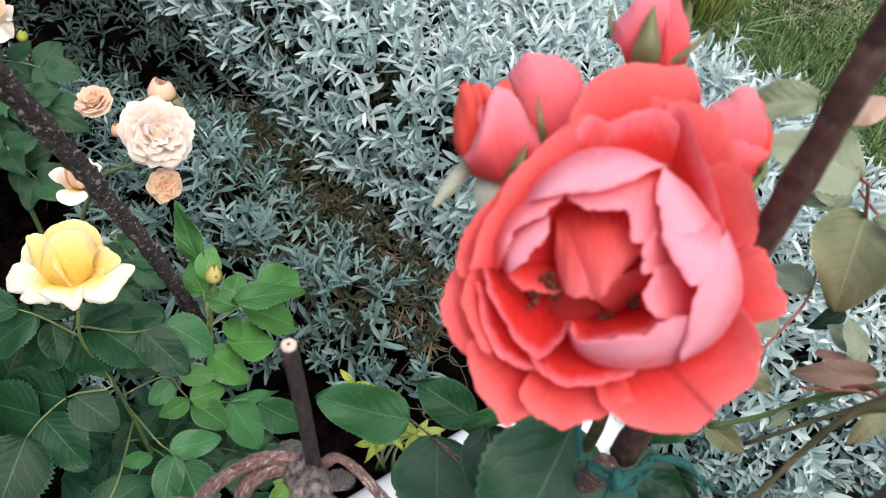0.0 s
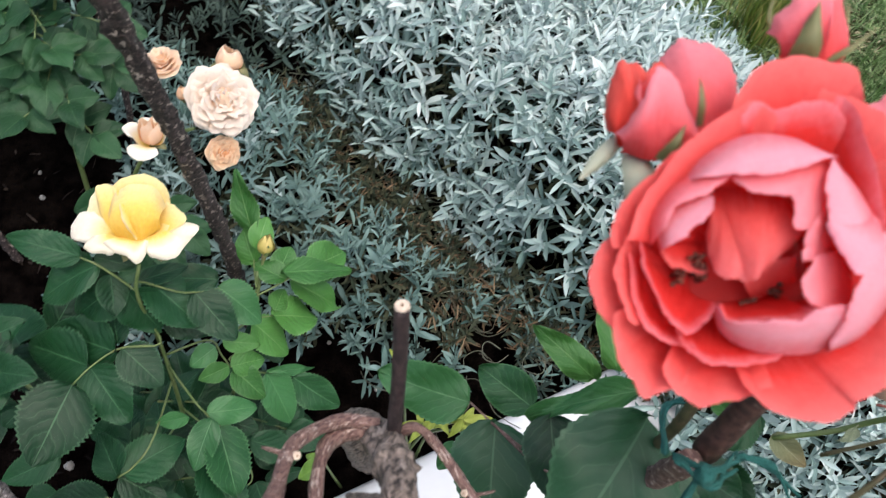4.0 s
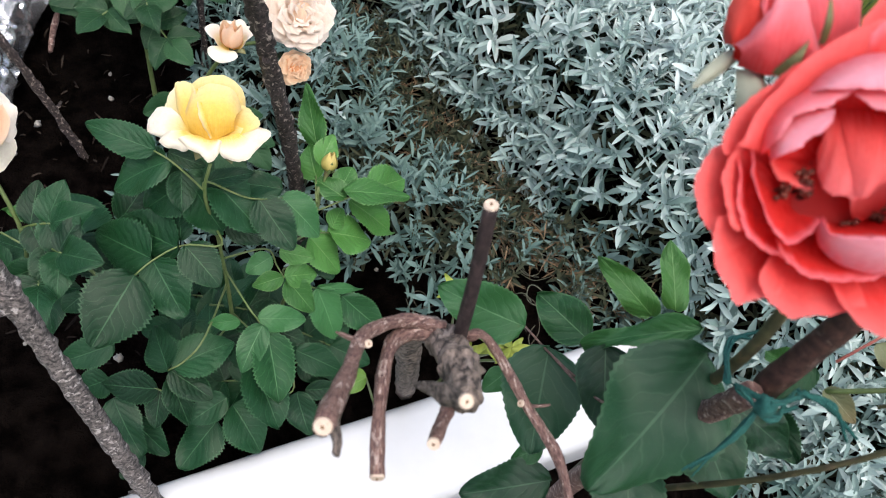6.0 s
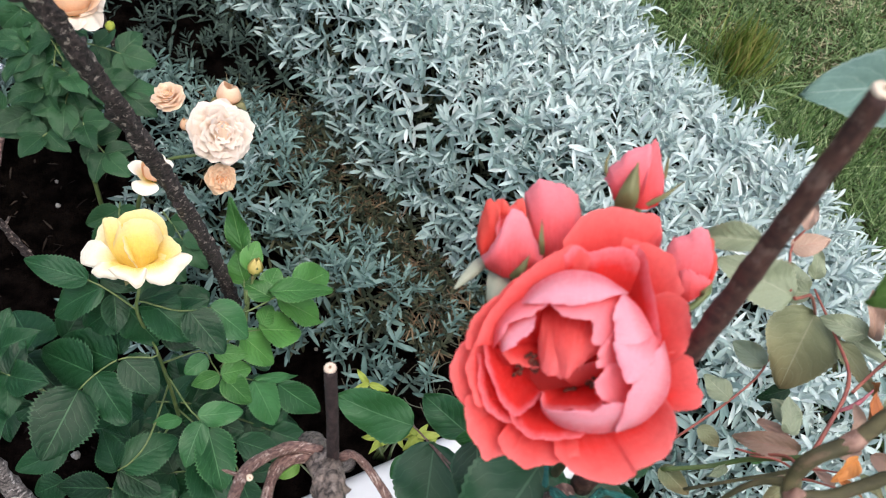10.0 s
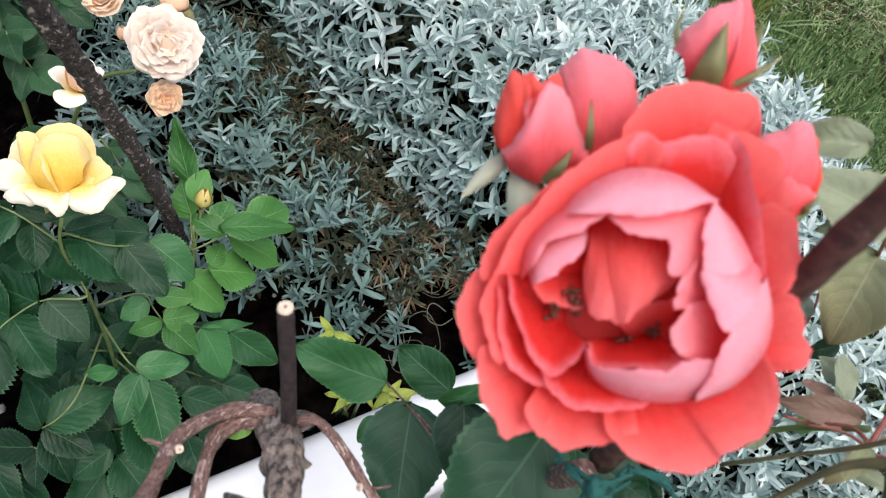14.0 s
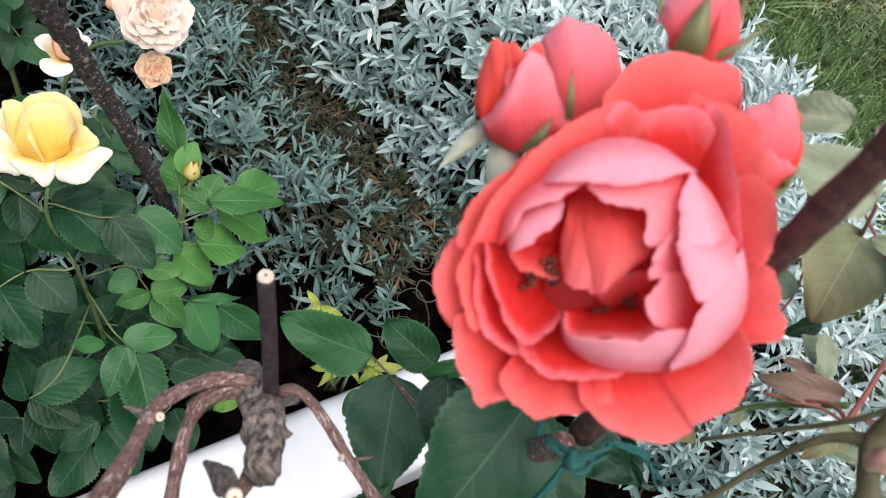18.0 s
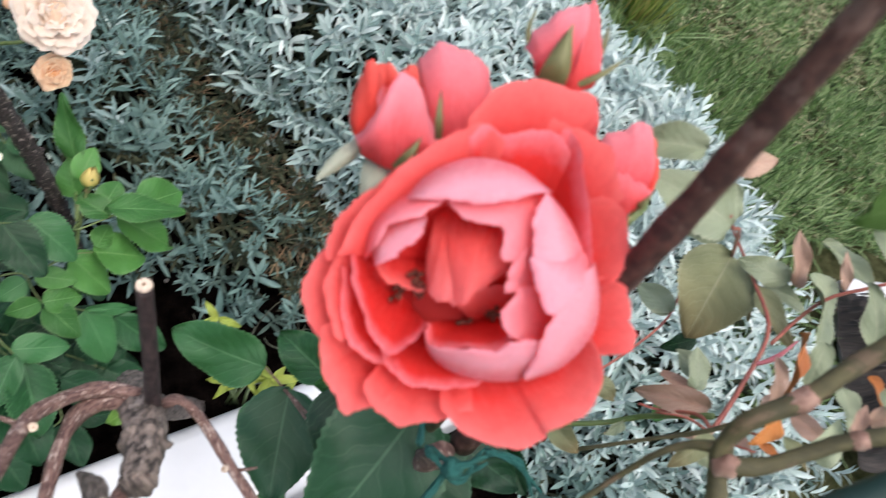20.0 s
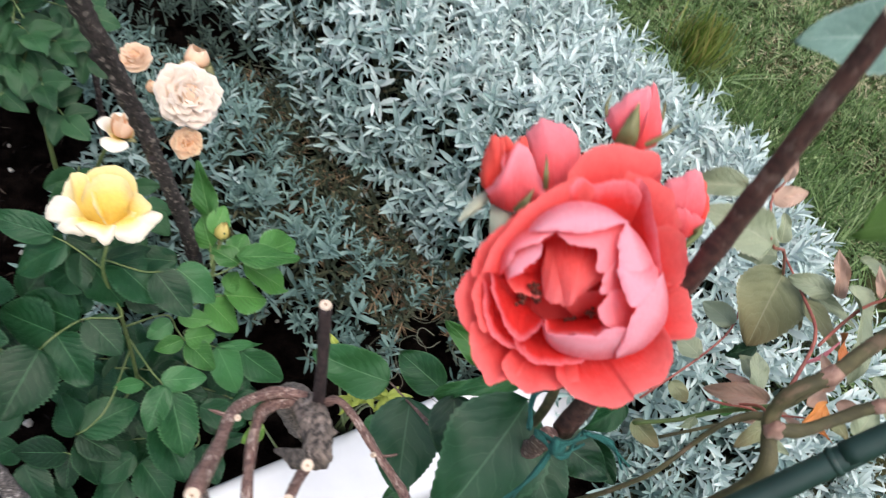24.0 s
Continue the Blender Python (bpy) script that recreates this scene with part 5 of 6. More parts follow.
for k, phi in enumerate((-95, 30, 100, 190)):
    petal(half, phi, 0.018, 44, [(0.06, 0.0), (0.5, 0.25), (0.72, 0.7), (0.95, 0.85)] if phi > 0 else [(0.06, 0.0), (0.5, 0.25), (0.85, 0.3), (1.1, 0.05)], [CREAM, BLUSH], k, tip=0.2, ruffle=0.05)
for k in range(6):
    r = 0.46 - 0.06 * k
    petal(half, k * 137, 0.018, 72, [(0.05, 0.1), (r * 0.95, 0.35), (r * 1.02, 0.8), (r * 0.86, 1.1 + 0.02 * k)], [APRICOT, PEACH], k + 9, tip=0.3, ruffle=0.07)
yellow_bloom(peach, face((-0.394, 0.614, 0.25), (0.05, 0.1, 0.95), (0, 1, 0)), 0.029, [PEACH, APRICOT], [BLUSH, CREAM], 30)
bud(peach, face((-0.362, 0.618, 0.23), (0.3, 0.1, 0.9), (0, 1, 0)), 0.011, [LIME, LIME], 6, 0.3)
for n, (b, t, size) in enumerate((
    ((-0.400, 0.620, 0.2), (-0.325, 0.620, 0.19), 0.036), ((-0.390, 0.610, 0.18), (-0.315, 0.575, 0.16), 0.036), ((-0.420, 0.610, 0.2), (-0.490, 0.600, 0.2), 0.036),
    ((-0.410, 0.590, 0.16), (-0.400, 0.530, 0.16), 0.04), ((-0.410, 0.580, 0.14), (-0.470, 0.530, 0.14), 0.04), ((-0.390, 0.560, 0.12), (-0.330, 0.510, 0.13), 0.038),
)):
    compound_leaf(peach, b, t, size, FAR_GREEN, (0.15, -0.5, 0.85), 5, n + 80)
for n, (b, t, size) in enumerate((
    ((-0.330, 0.490, 0.1), (-0.310, 0.430, 0.1), 0.04), ((-0.300, 0.460, 0.1), (-0.240, 0.420, 0.09), 0.04),
    ((-0.270, 0.470, 0.13), (-0.220, 0.430, 0.1), 0.036), ((-0.420, 0.630, 0.16), (-0.470, 0.670, 0.17), 0.036),
    ((-0.430, 0.620, 0.21), (-0.500, 0.650, 0.22), 0.036), ((-0.450, 0.580, 0.12), (-0.520, 0.560, 0.12), 0.036), ((-0.290, 0.460, 0.07), (-0.270, 0.390, 0.06), 0.036),
)):
    compound_leaf(peach, b, t, size, FAR_GREEN, (0.15, -0.5, 0.85), 5, n + 95)

rnd = random.Random(71)
for n, (x, y, z) in enumerate(((-0.485, 0.6, 0.2), (-0.43, 0.645, 0.21), (-0.445, 0.545, 0.19), (-0.375, 0.56, 0.2), (-0.43, 0.5, 0.15), (-0.365, 0.52, 0.16), (-0.34, 0.59, 0.19), (-0.48, 0.66, 0.22), (-0.47, 0.53, 0.15), (-0.36, 0.64, 0.18), (-0.40, 0.55, 0.13))):
    b = Vector((-0.41 + rnd.uniform(-0.01, 0.01), 0.59 + rnd.uniform(-0.015, 0.015), z - rnd.uniform(0.01, 0.05)))
    compound_leaf(peach, b, (x, y, z), rnd.uniform(0.036, 0.043), FAR_GREEN, (0.15 + rnd.uniform(-0.4, 0.4), -0.4 + rnd.uniform(-0.3, 0.4), 0.85), 5, n + 150)

# a third bush, with one peach rose, at the bed's far corner
corner = thing("rose_bush", "small rose bush with a cream and peach rose", "rose bush", "rose bushes")
stem("stem", [(-0.40, 0.24, -0.03), (-0.37, 0.25, 0.1), (-0.345, 0.25, 0.2), (-0.376, 0.278, 0.265)], [0.0028, 0.002, 0.0017, 0.0015], STEM, corner, sides=8, count=14)
stem("stem", [(-0.345, 0.25, 0.2), (-0.3, 0.24, 0.2), (-0.262, 0.225, 0.19)], [0.002, 0.0017, 0.0014], STEM, corner, sides=7, count=10)
yellow_bloom(corner, face((-0.376, 0.28, 0.272), (0.2, -0.2, 0.9), (0, 1, 0)), 0.03, [PEACH, APRICOT], [CREAM, BLUSH], 50)
for n, (b, t, size) in enumerate((((-0.345, 0.25, 0.2), (-0.29, 0.255, 0.235), 0.038), ((-0.33, 0.245, 0.19), (-0.275, 0.222, 0.235), 0.04), ((-0.33, 0.24, 0.18), (-0.3, 0.185, 0.2), 0.038), ((-0.35, 0.24, 0.15), (-0.4, 0.2, 0.16), 0.038))):
    compound_leaf(corner, b, t, size, GREEN, (0.2, -0.45, 0.85), 5, n + 120)


# ---- coral rose bush near the camera ----
coral = thing("rose_bush", "rose bush with one large open coral rose and buds", "rose bush", "rose bushes")
CENTRE = Vector((0.0705, 0.135, 0.6105))
RIGHT, UP, TOWARD = Vector((0.975, 0.141, 0.173)), Vector((-0.209, 0.846, 0.490)), Vector((-0.077, -0.514, 0.854))


def spot(x, y, z):
    """A place beside the coral rose: across it, up it and out of it, in metres."""
    return CENTRE + RIGHT * x + UP * y + TOWARD * z


def coral_bloom():
    m = face(CENTRE, TOWARD, UP)
    head = calyx(coral, m @ Matrix.Translation((0, 0, -0.022)), 0.03, 5, SEPAL, 2, flare=1.0)
    lift = Matrix.Translation((0, 0, 0.022)) @ MM
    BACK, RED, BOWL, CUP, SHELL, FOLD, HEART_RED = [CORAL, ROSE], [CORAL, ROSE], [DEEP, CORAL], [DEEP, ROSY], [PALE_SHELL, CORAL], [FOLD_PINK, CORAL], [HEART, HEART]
    serial = iter(range(3, 99))

    def fold(rim, root, mats, belly, lip):
        put("petal", folded_petal(rim, root, mats, belly, lip, next(serial)), head, lift)

    v, f = blob(0.02, 5, 0.1, 11, 18, (1, 0.9, 0.3))
    put("receptacle", mesh_of("receptacle", v, f, HEART), head, pose(0, -0.003, 0.0095))
    # wide outer petals, bent back at the rim
    fold([(-2.9, 42.6, 6), (4, 51.3, 5), (13.1, 54.7, 4), (22.3, 52.7, 3), (30.6, 51.3, 2), (32.2, 46, 3), (30, 38.8, 6)], [(-2.2, 10.9, -6), (17.9, 11, -6)], BACK, 3, 2)
    fold([(16.8, 42.7, 12), (25.4, 41.5, 10), (33.5, 36.8, 8), (36.2, 30.6, 7), (37.9, 24.3, 7)], [(6.4, 10.9, -6), (18, 3.8, -6)], BACK, 3, 2)
    fold([(34.2, 4.3, 4), (40.1, 1.8, 3), (41.2, -2.6, 3), (42.3, -7.5, 3), (43.9, -11.2, 3), (41.7, -15.2, 4), (34.7, -16.5, 5)], [(15.8, -3.6, -8), (15.8, -12.3, -8)], BACK, 2, 1)
    fold([(26.3, 23.7, 10), (32.6, 24.2, 9), (38.2, 21.2, 7), (40.6, 14.5, 6), (39.7, 8.4, 6), (36.8, 3.3, 6), (30.6, -0.3, 8)], [(13.6, 9.5, -6), (16.7, -6.3, -6)], BACK, 3, 2)
    fold([(-35.6, -19.7, 6), (-38.6, -14.3, 6), (-41.6, -8.9, 6), (-42.9, -2.1, 6), (-41.8, 4, 6), (-38.2, 8.7, 6), (-33.1, 10.8, 7)], [(-15, -9.3, -6), (-15.1, 3.6, -6)], BACK, 2, 2)
    fold([(-37.2, 6.1, 9), (-37, 12.8, 9), (-33.9, 17.7, 9), (-28.6, 22.4, 9), (-22.7, 28.1, 9), (-15.3, 32.9, 8)], [(-16.5, 3.6, -6), (-8, 10.9, -6)], BACK, 2, 1)
    fold([(-20.9, -28.8, 8), (-24.2, -30, 8), (-28.2, -30.8, 8), (-31.3, -31.8, 8), (-33.9, -28.4, 8), (-37, -23.4, 8), (-38.1, -16.7, 8), (-37.4, -9.9, 9)], [(-10.7, -12.2, -6), (-17.9, -3.6, -6)], BACK, 3, 2)
    fold([(0.4, -30.5, 9), (-6.2, -32.8, 9), (-12.9, -33.5, 9), (-18.9, -34.5, 9), (-23, -31.6, 9), (-25.8, -28, 10), (-27.2, -23.5, 11)], [(0.9, -12.1, -6), (-13.6, -9.3, -6)], BACK, 3, 2)
    fold([(29.2, -9.9, 12), (32.8, -17.8, 12), (32, -24.4, 12), (28.5, -30.4, 12), (19.2, -34, 12), (18.3, -37, 12), (12.4, -39.6, 12), (4.4, -38.5, 12), (-2.2, -35.1, 12), (-8.2, -29.2, 12)], [(18.1, -9.2, -6), (-7.8, -12.2, -6)], BACK, 4, 2)
    # second ring, rising to a soft rim
    fold([(-34.3, 8.8, 10), (-37.2, 1.5, 10), (-36.6, -6.4, 10), (-33.4, -13.7, 10)], [(-16.5, 2.2, -6), (-16.5, -7.9, -6)], RED, 2, 1)
    fold([(-34.5, 7.6, 14), (-29.7, 18, 14), (-23.9, 25.1, 14), (-16, 32.4, 13), (-7.6, 38, 13), (-0.5, 41.4, 13), (5.7, 37.4, 12)], [(-14, 6.6, -4), (1.6, 10.9, -4)], RED, 2, 1.5)
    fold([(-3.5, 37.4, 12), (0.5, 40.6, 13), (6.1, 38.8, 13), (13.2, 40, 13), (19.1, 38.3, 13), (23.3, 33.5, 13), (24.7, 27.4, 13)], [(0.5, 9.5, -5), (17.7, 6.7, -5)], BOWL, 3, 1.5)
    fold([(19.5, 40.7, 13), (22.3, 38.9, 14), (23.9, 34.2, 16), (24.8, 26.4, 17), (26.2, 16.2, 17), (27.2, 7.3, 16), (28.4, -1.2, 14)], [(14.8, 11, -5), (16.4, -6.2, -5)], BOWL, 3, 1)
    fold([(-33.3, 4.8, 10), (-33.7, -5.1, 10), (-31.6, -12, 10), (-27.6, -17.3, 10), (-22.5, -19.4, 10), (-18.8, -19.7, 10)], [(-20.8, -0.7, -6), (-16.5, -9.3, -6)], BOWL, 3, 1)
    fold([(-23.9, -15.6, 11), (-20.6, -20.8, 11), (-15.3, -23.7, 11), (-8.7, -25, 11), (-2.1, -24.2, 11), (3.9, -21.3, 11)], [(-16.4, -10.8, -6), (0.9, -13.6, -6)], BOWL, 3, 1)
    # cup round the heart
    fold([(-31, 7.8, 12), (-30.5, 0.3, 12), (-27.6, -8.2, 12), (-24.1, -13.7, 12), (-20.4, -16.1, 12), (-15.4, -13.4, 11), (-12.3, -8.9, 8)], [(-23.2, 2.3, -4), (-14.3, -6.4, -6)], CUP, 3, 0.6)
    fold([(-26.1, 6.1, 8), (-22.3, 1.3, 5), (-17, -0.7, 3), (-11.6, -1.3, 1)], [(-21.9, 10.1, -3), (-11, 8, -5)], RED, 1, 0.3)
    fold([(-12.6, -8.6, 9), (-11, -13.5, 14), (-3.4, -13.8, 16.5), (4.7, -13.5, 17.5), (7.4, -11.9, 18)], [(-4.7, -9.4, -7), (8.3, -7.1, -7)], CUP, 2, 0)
    # inner petals folded over, showing their pale backs
    fold([(-25.5, 10.2, 14), (-21.5, 15.4, 16), (-14.6, 17.9, 17), (-10.5, 20.5, 17)], [(-28.1, 6.1, 8), (-26.9, 14.2, 9), (-21.4, 20.8, 10), (-13.7, 24.3, 11), (-7.9, 22.7, 12)], FOLD, -1.5, 0)
    fold([(-24.9, 5.6, 13), (-20.1, 8.1, 16), (-15.3, 12.8, 18), (-14.2, 16.2, 18)], [(-25.5, 4.8, 8), (-26.2, 10.8, 9), (-22.7, 15.2, 10), (-15.8, 18, 12), (-13.5, 17.2, 13)], SHELL, -1.5, 0)
    fold([(-14.9, 21.5, 17), (-9.4, 21.4, 20), (-4.6, 20.6, 21), (5.1, 21.8, 22), (13, 24, 22)], [(-19.3, 21.5, 9), (-13.1, 28.1, 10), (-3.2, 32.4, 11), (8.1, 30.9, 12), (17.9, 24.2, 12)], SHELL, -3, 0)
    fold([(-8.5, 19.9, 16), (-4, 16.9, 18), (2.5, 15.9, 19), (4.5, 13.3, 19), (4.4, 8.7, 18), (8.5, 6.3, 17)], [(-9, 22.2, 14), (-1.6, 23.5, 16), (9, 24, 17), (14.7, 22.3, 17), (13.9, 13.6, 16), (12.6, 7.8, 15)], FOLD, -1, 0)
    fold([(9.8, 10.4, 19), (5.9, 5.4, 20), (5.2, -0.1, 19)], [(14.3, 15, 13), (15.4, 8.4, 12), (15.2, 0.4, 10)], FOLD, -1.5, 0)
    fold([(8.9, 1.3, 18), (4.6, -5.4, 19), (6.5, -10, 18), (11.6, -11.9, 18)], [(17.5, 2.4, 10), (21.3, -5, 8), (20.7, -11.8, 8), (17.4, -14.5, 10)], FOLD, -1.5, 0)
    fold([(13.4, 23.9, 20), (10.9, 17.3, 22), (10.9, 12.3, 22), (12, 7.8, 21)], [(15.7, 24.5, 14), (21.5, 18.6, 13), (25.6, 10.4, 13), (25.5, 7.2, 14)], SHELL, -2, 0)
    fold([(10.6, 8.6, 21), (11.4, 1.3, 25), (14.9, -4.3, 27), (20.3, 0.7, 24)], [(11.8, 9.5, 17), (19.6, 10.8, 15), (26, 9.8, 14), (26.6, 4.6, 14)], SHELL, -2.5, 0)
    fold([(-12.7, -9.3, 10), (-11.2, -13.6, 15), (-3.6, -13.9, 17.5), (3.8, -13.6, 18.5), (7.3, -11.7, 20), (13.3, -11.2, 21)], [(-12.3, -10.3, 4), (-11.3, -16, 5), (-6.7, -20.3, 6), (0.3, -22.5, 8), (8.4, -22.8, 9), (14.1, -21.4, 10)], SHELL, -1.5, 0)
    fold([(23.5, 4.8, 20), (21.6, 1.2, 22), (16.8, -4.3, 24), (13.2, -9.8, 24), (13.2, -14, 21), (11.3, -20.3, 15)], [(29.5, 8.4, 9), (31.3, -0.9, 9), (31, -8.6, 8), (27.7, -14.2, 8), (21.4, -19.7, 8), (11.8, -22.7, 9)], SHELL, -2.5, 0)
    # heart
    fold([(-4.3, -4.6, 5), (1.1, -0.3, 8), (8.2, 2.1, 9)], [(1.1, -9, -4), (11.9, -4.5, -2)], HEART_RED, 1, 0)
    fold([(-12.3, 9.5, 3), (-12.4, 2, 5), (-10.6, -2.6, 8), (-5.3, -4.2, 10)], [(-10.5, 18.9, 2), (-6.9, 20.5, 3), (-1.9, 19.1, 4)], HEART_RED, -3, 0)
    fold([(-6.8, -2.5, 8), (-4, -3.6, 11), (1.3, 0.2, 11), (8.1, 5.7, 9)], [(-8.2, 20.2, 3), (-0.9, 18.8, 6), (7.5, 16.4, 6), (10.3, 9, 6)], HEART_RED, -4, 0)
    rnd = random.Random(2)
    for x, y, z in ((-19.3, -2.2, -1), (-13.9, -2.1, 0), (-14.3, 2, 2), (-1.2, -9.8, -3), (5.9, -6.4, -2)):
        for k in range(9):
            p = Vector((x + rnd.uniform(-1.3, 1.3), y + rnd.uniform(-1.3, 1.3), z + 22.5 + rnd.uniform(-1.5, 1))) / 1000
            stem("stamen", [p - Vector((0, 0, 0.006)), p - Vector((0, 0, 0.002)), p + Vector((rnd.uniform(-1, 1), rnd.uniform(-1, 1), 0.8)) * 0.0012], [0.0003, 0.0004, 0.0008], STAMEN, head, sides=5, count=5)
    return head


coral_bloom()
stem("stem", [(0.12, 0.2, -0.03), (0.115, 0.19, 0.25), (0.1, 0.15, 0.47), spot(0.004, -0.006, -0.014)], [0.004, 0.0032, 0.0026, 0.0024], CANE, coral, sides=10, count=24)


# buds round the large flower
def coral_bud(core, foot, radius, petals, sepals, seed, folds=()):
    """A bud of a few wrapped petals on a stalk; places in millimetres beside the flower."""
    at = Vector(core) / 1000
    way = (Vector(core) - Vector(foot)).normalized()
    v, f = blob(radius / 1000, seed, 0.15, 9, 12, (1, 1, 1.25))
    m = face(spot(*at), RIGHT * way.x + UP * way.y + TOWARD * way.z, TOWARD)
    head = put("bud", mesh_of("bud", v, f, ROSE), coral, m)
    back = m.inverted() @ face(CENTRE, TOWARD, UP) @ MM
    for n, (line, wide, root, sag, kind) in enumerate(petals):
        put("petal", lobe("petal", line, wide, [ROSE, ROSE] if kind == 0 else [SOFT_PINK, ROSE], root, sag, 0, 0.3, seed + n, wavy=2.8), head, back)
    for n, (rim, low, mats, belly, lip) in enumerate(folds):
        put("petal", folded_petal(rim, low, mats, belly, lip, seed + n, 1.7), head, back)
    for n, (line, wide, kind) in enumerate(sepals):
        put("sepal", lobe("sepal", line, wide, [SEPAL_PALE] if kind else [SEPAL], 0.6, wide * 0.5, 0, 0.3, seed + n, 0.6 if kind else 0.9, 7, 9), head, back)
    neck, end = spot(0, 0, -0.03), spot(*(Vector(foot) / 1000))
    stem("bud_stalk", [neck, (neck + end) / 2 + UP * -0.004, end, m.translation], [0.0016, 0.0015, 0.0014, 0.0014], STEM, coral, sides=7, count=11)


coral_bud((-21.5, 45.9, -17), (-20.9, 29.7, -18), 8.0, (), (
    (((-29.2, 38.5, -15), (-35, 33.3, -12), (-41.7, 27.0, -12)), 3.0, 1),
    (((-25.0, 33.5, -14), (-25.6, 26.6, -8), (-28.0, 17.0, -10)), 5.6, 1),
    (((-20.4, 30.2, -6), (-17.4, 33.2, 0), (-14.3, 38.4, 0)), 2.5, 0),
    (((-9.6, 38.5, -4), (-10.2, 43.7, 2), (-9.7, 51.1, 0)), 1.4, 0),
), 3, (
    ([(-31.3, 37.9, -8), (-27.3, 42.9, -1), (-24.4, 48.1, 1), (-19.5, 54.6, -2), (-15, 52.2, -4), (-11.1, 43.8, -6), (-9.3, 36.6, -8)], [(-29.5, 34, -12), (-21.5, 30.5, -8), (-11.8, 33.8, -12)], [SOFT_PINK, ROSE], -5, 0.5),
    ([(-32.1, 40.2, -14), (-33.3, 46.8, -12), (-31.3, 53.9, -11), (-28.9, 58.5, -10), (-26.3, 59.5, -9), (-24.4, 56, -6), (-26.1, 47.7, -3)], [(-30.3, 36.8, -14), (-26.4, 33.1, -11), (-24.3, 32.7, -10)], [BUD_RED, ROSE], -4, 1.5),
    ([(-28, 57.9, -15), (-24, 60.3, -15), (-20.3, 58.3, -14), (-16.1, 60.6, -15), (-14.4, 56.1, -14)], [(-26.7, 43.9, -17), (-13.9, 44, -17)], [BUD_RED, CORAL], -2, 1.5),
    ([(-26.4, 45.8, -6), (-24.3, 50.8, -6), (-20.3, 56.1, -8), (-17.2, 56.1, -9)], [(-26.3, 42.4, -12), (-15.8, 45, -14)], [CORAL, BUD_RED], -1, 1),
))
coral_bud((-4.5, 51.4, -24), (-4.5, 38.9, -26), 8.0, (), (), 11, (
    ([(-14.2, 55.9, -24), (-14.5, 62.5, -22), (-11.3, 65.8, -20), (-6.1, 67.5, -19), (-0.1, 66.3, -19), (4.8, 62.8, -20), (6.7, 55.8, -23)], [(-10, 38.6, -22), (-4.6, 35.9, -18), (1.6, 39.4, -22)], [SOFT_PINK, ROSE], -6, 1),
    ([(0.2, 53.3, -18), (3.6, 57.5, -18), (6.6, 56.5, -19), (5.9, 49.7, -19)], [(-3, 40.3, -17), (3, 39.7, -18)], [ROSE, ROSE], -1, 1),
))
coral_bud((29.0, 69, -22), (29.9, 57.9, -26), 6.2, (), (
    (((21, 54.5, -12), (22.4, 60.6, -3), (26, 71.7, -5)), 5.4, 0),
    (((28, 55.9, -12), (34.7, 58.8, -9), (43.3, 64.6, -10)), 1.4, 0),
    (((16.4, 66.2, -16), (15.6, 72.2, -14), (18.2, 78.6, -14)), 1.0, 0),
    (((37.9, 66.7, -18), (38.7, 71.5, -17), (39.3, 75.1, -17)), 0.9, 0),
), 17, (
    ([(28.7, 71.6, -14), (31.4, 77.4, -14), (34.8, 80.5, -14), (36.4, 71.4, -14), (36.4, 61, -15)], [(24.5, 56.5, -14), (28.8, 54.6, -12), (34.2, 56.4, -15)], [ROSE, BUD_RED], -3, 0.3),
    ([(15.3, 66.5, -17), (17.8, 72.1, -13), (23.1, 75.9, -11), (30.4, 78.2, -11), (32.4, 76.9, -11), (29.7, 68.7, -9)], [(17.9, 59.5, -16), (21.8, 55.2, -13), (26, 55.4, -11)], [SOFT_PINK, ROSE], -4, 0.5),
))
coral_bud((51.5, 36, -24), (53.5, 22.8, -26), 5.8, (), (
    (((48.6, 23, -20), (48.8, 23.7, -12), (52.3, 27.3, -12)), 1.5, 0),
), 23, (
    ([(37.4, 32.9, -20), (39.2, 42.7, -19), (46.2, 46.7, -17), (52.7, 47.2, -18), (55.4, 39.8, -19)], [(40.3, 23.3, -21), (44.9, 22.8, -18), (51.4, 26.2, -20)], [SOFT_PINK, ROSE], -4, 0.8),
    ([(51.7, 45.3, -20), (55.4, 43.1, -20), (56.8, 36.7, -20), (55, 29.3, -19)], [(47.7, 27.4, -20), (50.8, 24.8, -18)], [BUD_RED, ROSE], -2, 0.5),
    ([(38.6, 26.4, -15), (41.6, 31.7, -13), (46.4, 31.8, -12), (52.6, 28.2, -15)], [(40.5, 21.2, -17), (44.5, 20.7, -14), (50.2, 24.1, -16)], [ROSE, SOFT_PINK], -2, 1.2),
))
# tall dark cane with a pale cut top
main = cane(coral, [(0.1065, 0.136, 0.488), (0.1095, 0.142, 0.56), (0.1105, 0.146, 0.63), (0.1095, 0.1495, 0.69), (0.109, 0.1529, 0.7388)], [0.0056, 0.0046, 0.0039, 0.0034, 0.0031], CANE_DARK, 7, name="dark_cane", count=60, rough=0.05, knots=3)
cut_end(main, (0.1064, 0.1359, 0.4876), (-0.05, -0.1, -0.99), 0.0052)
